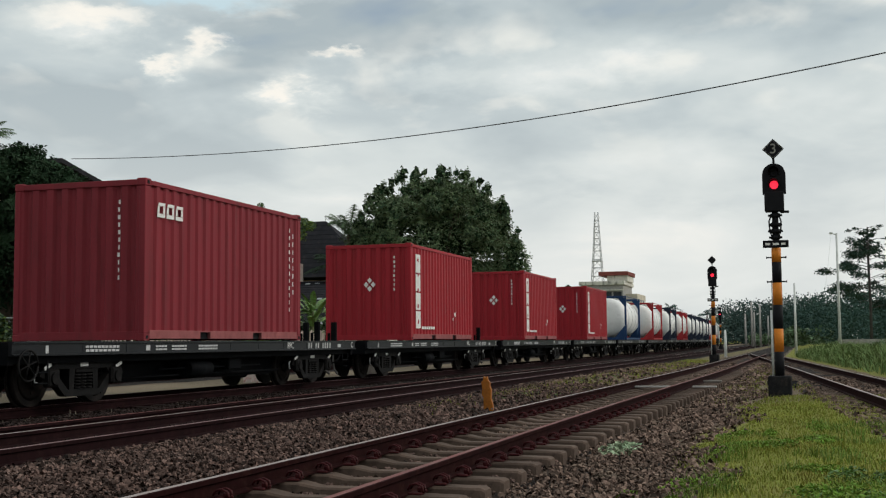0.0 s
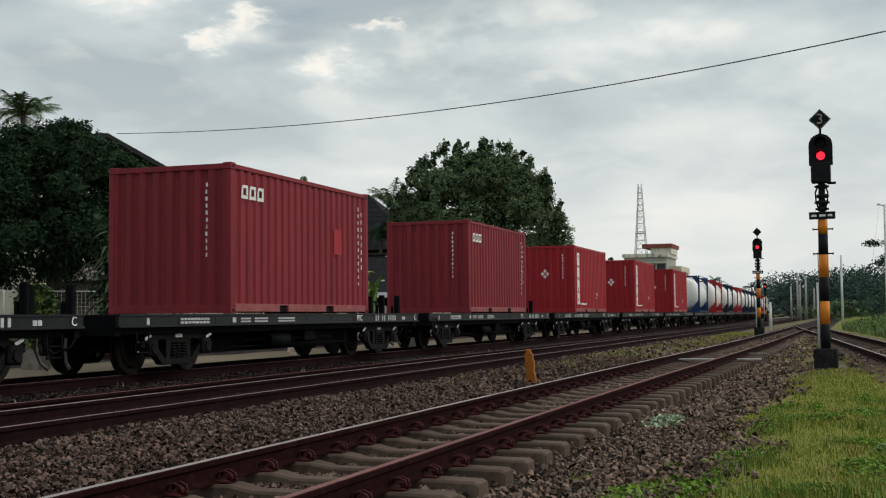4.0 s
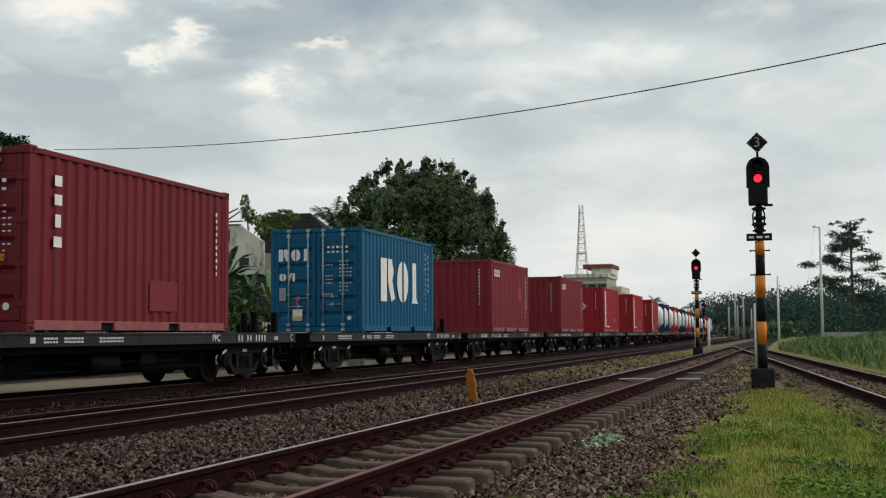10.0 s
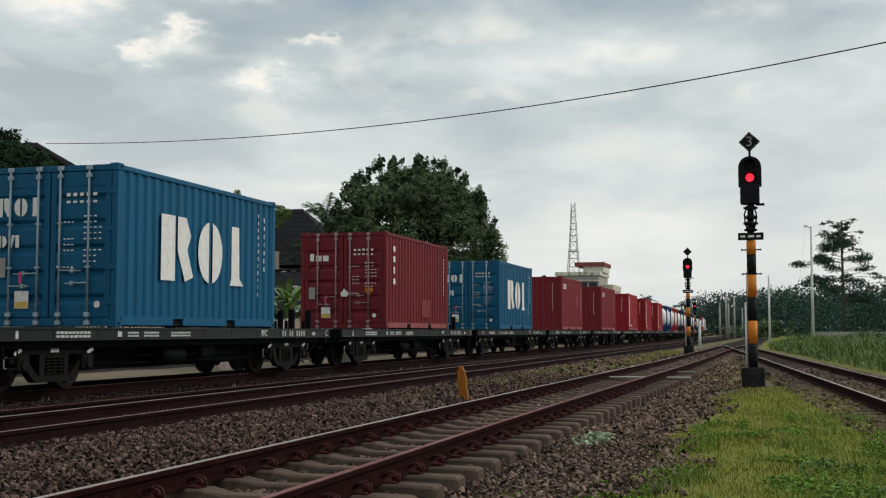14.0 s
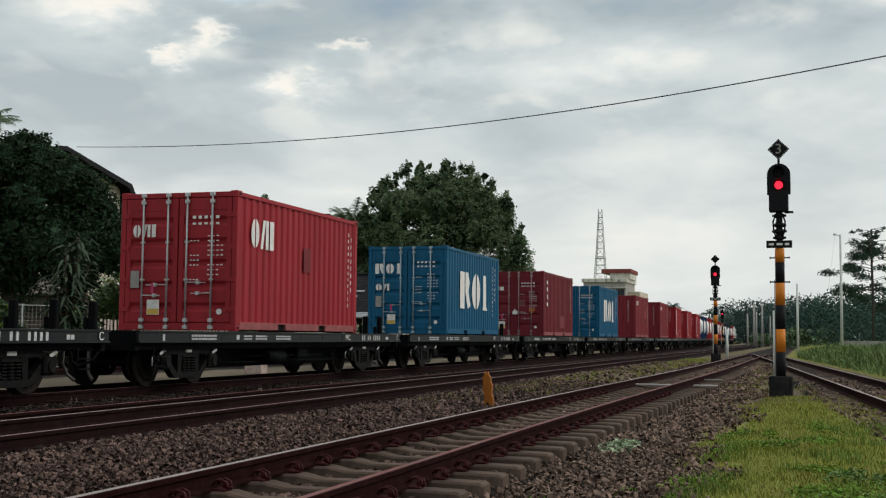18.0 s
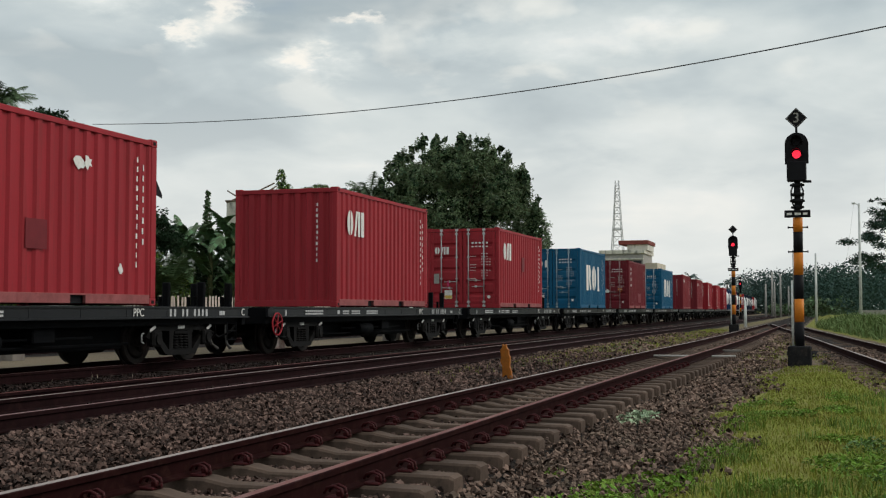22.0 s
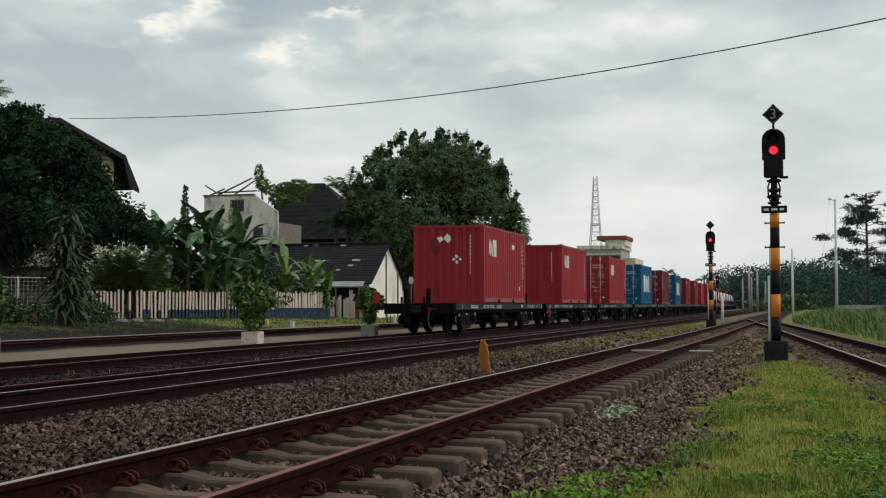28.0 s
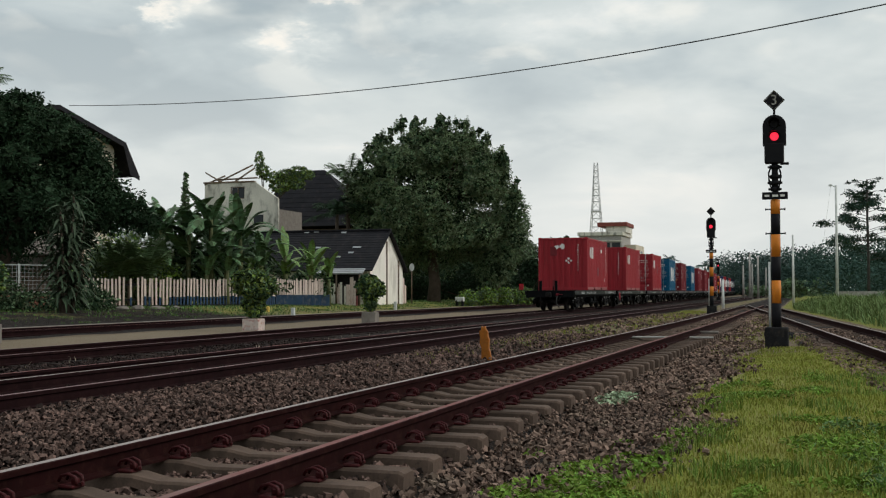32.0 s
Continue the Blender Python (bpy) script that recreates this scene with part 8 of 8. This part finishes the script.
    bars(c, "x", x, [(-2.45, -2.25, 1.75, 2.3, 2, True), (-2.43, -2.27, 1.42, 1.75, 1, True), (-2.45, -2.25, 1.15, 1.42, 1, True), (2.5, 2.56, 1.0, 2.2, 10, True)])
    door_marks(c)
    bm = bmesh.new()
    plate(bm, "y", y - 0.004, 0.62, 0.84, 0.99, 1.09)
    patch(bm, "y", y - 0.004, [(0.66, 0.95), (0.73, 0.86), (0.80, 0.95)])
    part("orange_label", bm, M["orange"], c, "orange warning label")
    bm = bmesh.new()
    torn(bm, "y", y - 0.03, 0.05, 0.95, 0.14, 77)
    part("torn_sticker", bm, M["mark"], c)
    bm = bmesh.new()
    plate(bm, "x", x, 0.2, 1.1, 0.35, 0.85, 0.003)
    part("touch_up_patch", bm, M["maroon_pale"], c, "paler touch-up paint patch")
    out.append(c)
    out.append(copy_thing(out[3], Matrix()))
    c = brown("dark_red")
    twin = copy_thing(c, Matrix())
    bm = bmesh.new()
    plate(bm, "x", x, 1.22, 1.60, 1.20, 1.72, 0.003)
    part("touch_up_patch", bm, M["red"], c, "brighter red touch-up patch")
    out += [c, twin]
    c = container_shell("red", "bright red steel shipping container with a white side stripe", False)
    bm = bmesh.new()
    for k in range(4):
        plate(bm, "x", x, -2.62, -2.22, 0.32 + 0.50 * k, 0.32 + 0.50 * k + (0.46 if k < 3 else 0.5))
    part("stripe", bm, M["mark"], c, "white upright stripe")
    bm = bmesh.new()
    for k in range(5):
        torn(bm, "x", x + 0.005, -2.42, 0.5 + 0.42 * k, 0.075, 90 + k)
    part("stripe_emblem", bm, M["red"], c, "plain red blocks on the stripe")
    bars(c, "y", y, [(0.72, 0.78, 1.3, 2.28, 8, True)])
    bars(c, "x", x, [(-2.1, -0.9, 0.30, 0.38, 6, False)])
    bm = bmesh.new()
    for du, dz in ((-0.10, 0.0), (0.10, 0.0), (0.0, 0.11), (0.0, -0.11)):
        patch(bm, "y", y, [(0.05 + du - 0.07, 1.5 + dz), (0.05 + du, 1.5 + dz - 0.08), (0.05 + du + 0.07, 1.5 + dz), (0.05 + du, 1.5 + dz + 0.08)])
    part("hazard_label", bm, M["mark"], c, "worn white diamond label")
    for k, (ax, u, z, r) in enumerate((("x", 1.1, 0.75, 0.10), ("x", 0.9, 0.62, 0.05))):
        bm = bmesh.new()
        torn(bm, ax, y if ax == "y" else x, u, z, r, 96 + k)
        part("torn_sticker", bm, M["mark"], c, "torn white sticker scrap")
    out.append(c)
    out.append(copy_thing(c, Matrix()))
    out.append(copy_thing(c, Matrix()))
    return out


def build_train():
    first = build_wagon()
    loads = load_containers()
    tb = tank_container("frame_blue", "white tank container in a blue frame")
    tr = tank_container("frame_red", "white tank container in a red frame")
    td = tank_container("frame_dark", "white tank container in a dark navy frame")
    loads += [tb, tr, td, copy_thing(tr, Matrix()), copy_thing(td, Matrix()), copy_thing(td, Matrix()), copy_thing(td, Matrix()), copy_thing(tr, Matrix())]
    wagons = [first] + [copy_thing(first, Matrix()) for _ in loads[1:]]
    hub = 1.215
    for k, paint, label in ((1, "red", "red painted brake wheel"), (7, "bogie", "black iron brake wheel")):
        bm = bmesh.new()
        tube(bm, (hub, -5.95, 0.60), (hub + 0.03, -5.95, 0.60), 0.02, 0.02, 8)
        bent(bm, [(hub + 0.025, -5.95 + 0.21 * math.cos(a), 0.60 + 0.21 * math.sin(a)) for a in np.linspace(0, 2 * math.pi, 21)], 0.016, 6)
        for a in (0.3, 1.35, 2.4):
            tube(bm, (hub + 0.025, -5.95 - 0.2 * math.cos(a), 0.60 - 0.2 * math.sin(a)), (hub + 0.025, -5.95 + 0.2 * math.cos(a), 0.60 + 0.2 * math.sin(a)), 0.010, 0.010, 6)
        part("brake_wheel", bm, M[paint], wagons[k], label)
    bm = bmesh.new()
    box(bm, -1.43, -1.23, -6.30, -6.28, 0.95, 1.25, 0.03)
    part("tail_board", bm, M["red"], first, "red tail board")
    bm = bmesh.new()
    bent(bm, [(-1.10, -6.262, 0.80), (-1.33, -6.262, 0.82), (-1.33, -6.262, 1.22)], 0.016, 8)
    part("tail_board_stem", bm, M["wagon"], first)
    return list(zip(wagons, loads)), locomotive()


TRAIN, LOCO = build_train()


def rear(t):
    """How far along the line the last container's rear end is, at t seconds."""
    return -76.41 + 3.6095 * t + 0.00871 * t * t + 0.00027334 * t ** 3


def on_line(y, z):
    slope = (float(line_c(y + 2)) - float(line_c(y - 2))) / 4
    return pose(float(line_c(y)), y, z, 0, 0, -math.degrees(math.atan(slope)))


def motions():
    """The train draws away; its wheels roll."""
    seconds = [float(s) for s in range(33)]
    for k, (wagon, load) in enumerate(TRAIN):
        mid = PITCH * k + CL / 2
        walk(wagon, [(t, on_line(rear(t) + mid, 0.0)) for t in seconds])
        walk(load, [(t, on_line(rear(t) + mid, DECK + 0.002)) for t in seconds])
        if k > 8:
            continue
        for part_ in wagon.children:
            if part_.name.startswith("wheelset"):
                at = part_.matrix_basis.translation.copy()
                rows = []
                for j in range(321):
                    t = j * 0.1
                    turn = math.degrees((rear(t) - rear(0.0)) / WHEEL_R)
                    rows.append((t, pose(at.x, at.y, at.z, -(turn % 360.0), 0, 0)))
                walk(part_, rows)
    mid = PITCH * len(TRAIN) + CL / 2 + 0.8
    walk(LOCO, [(t, on_line(rear(t) + mid, 0.0)) for t in seconds])


motions()
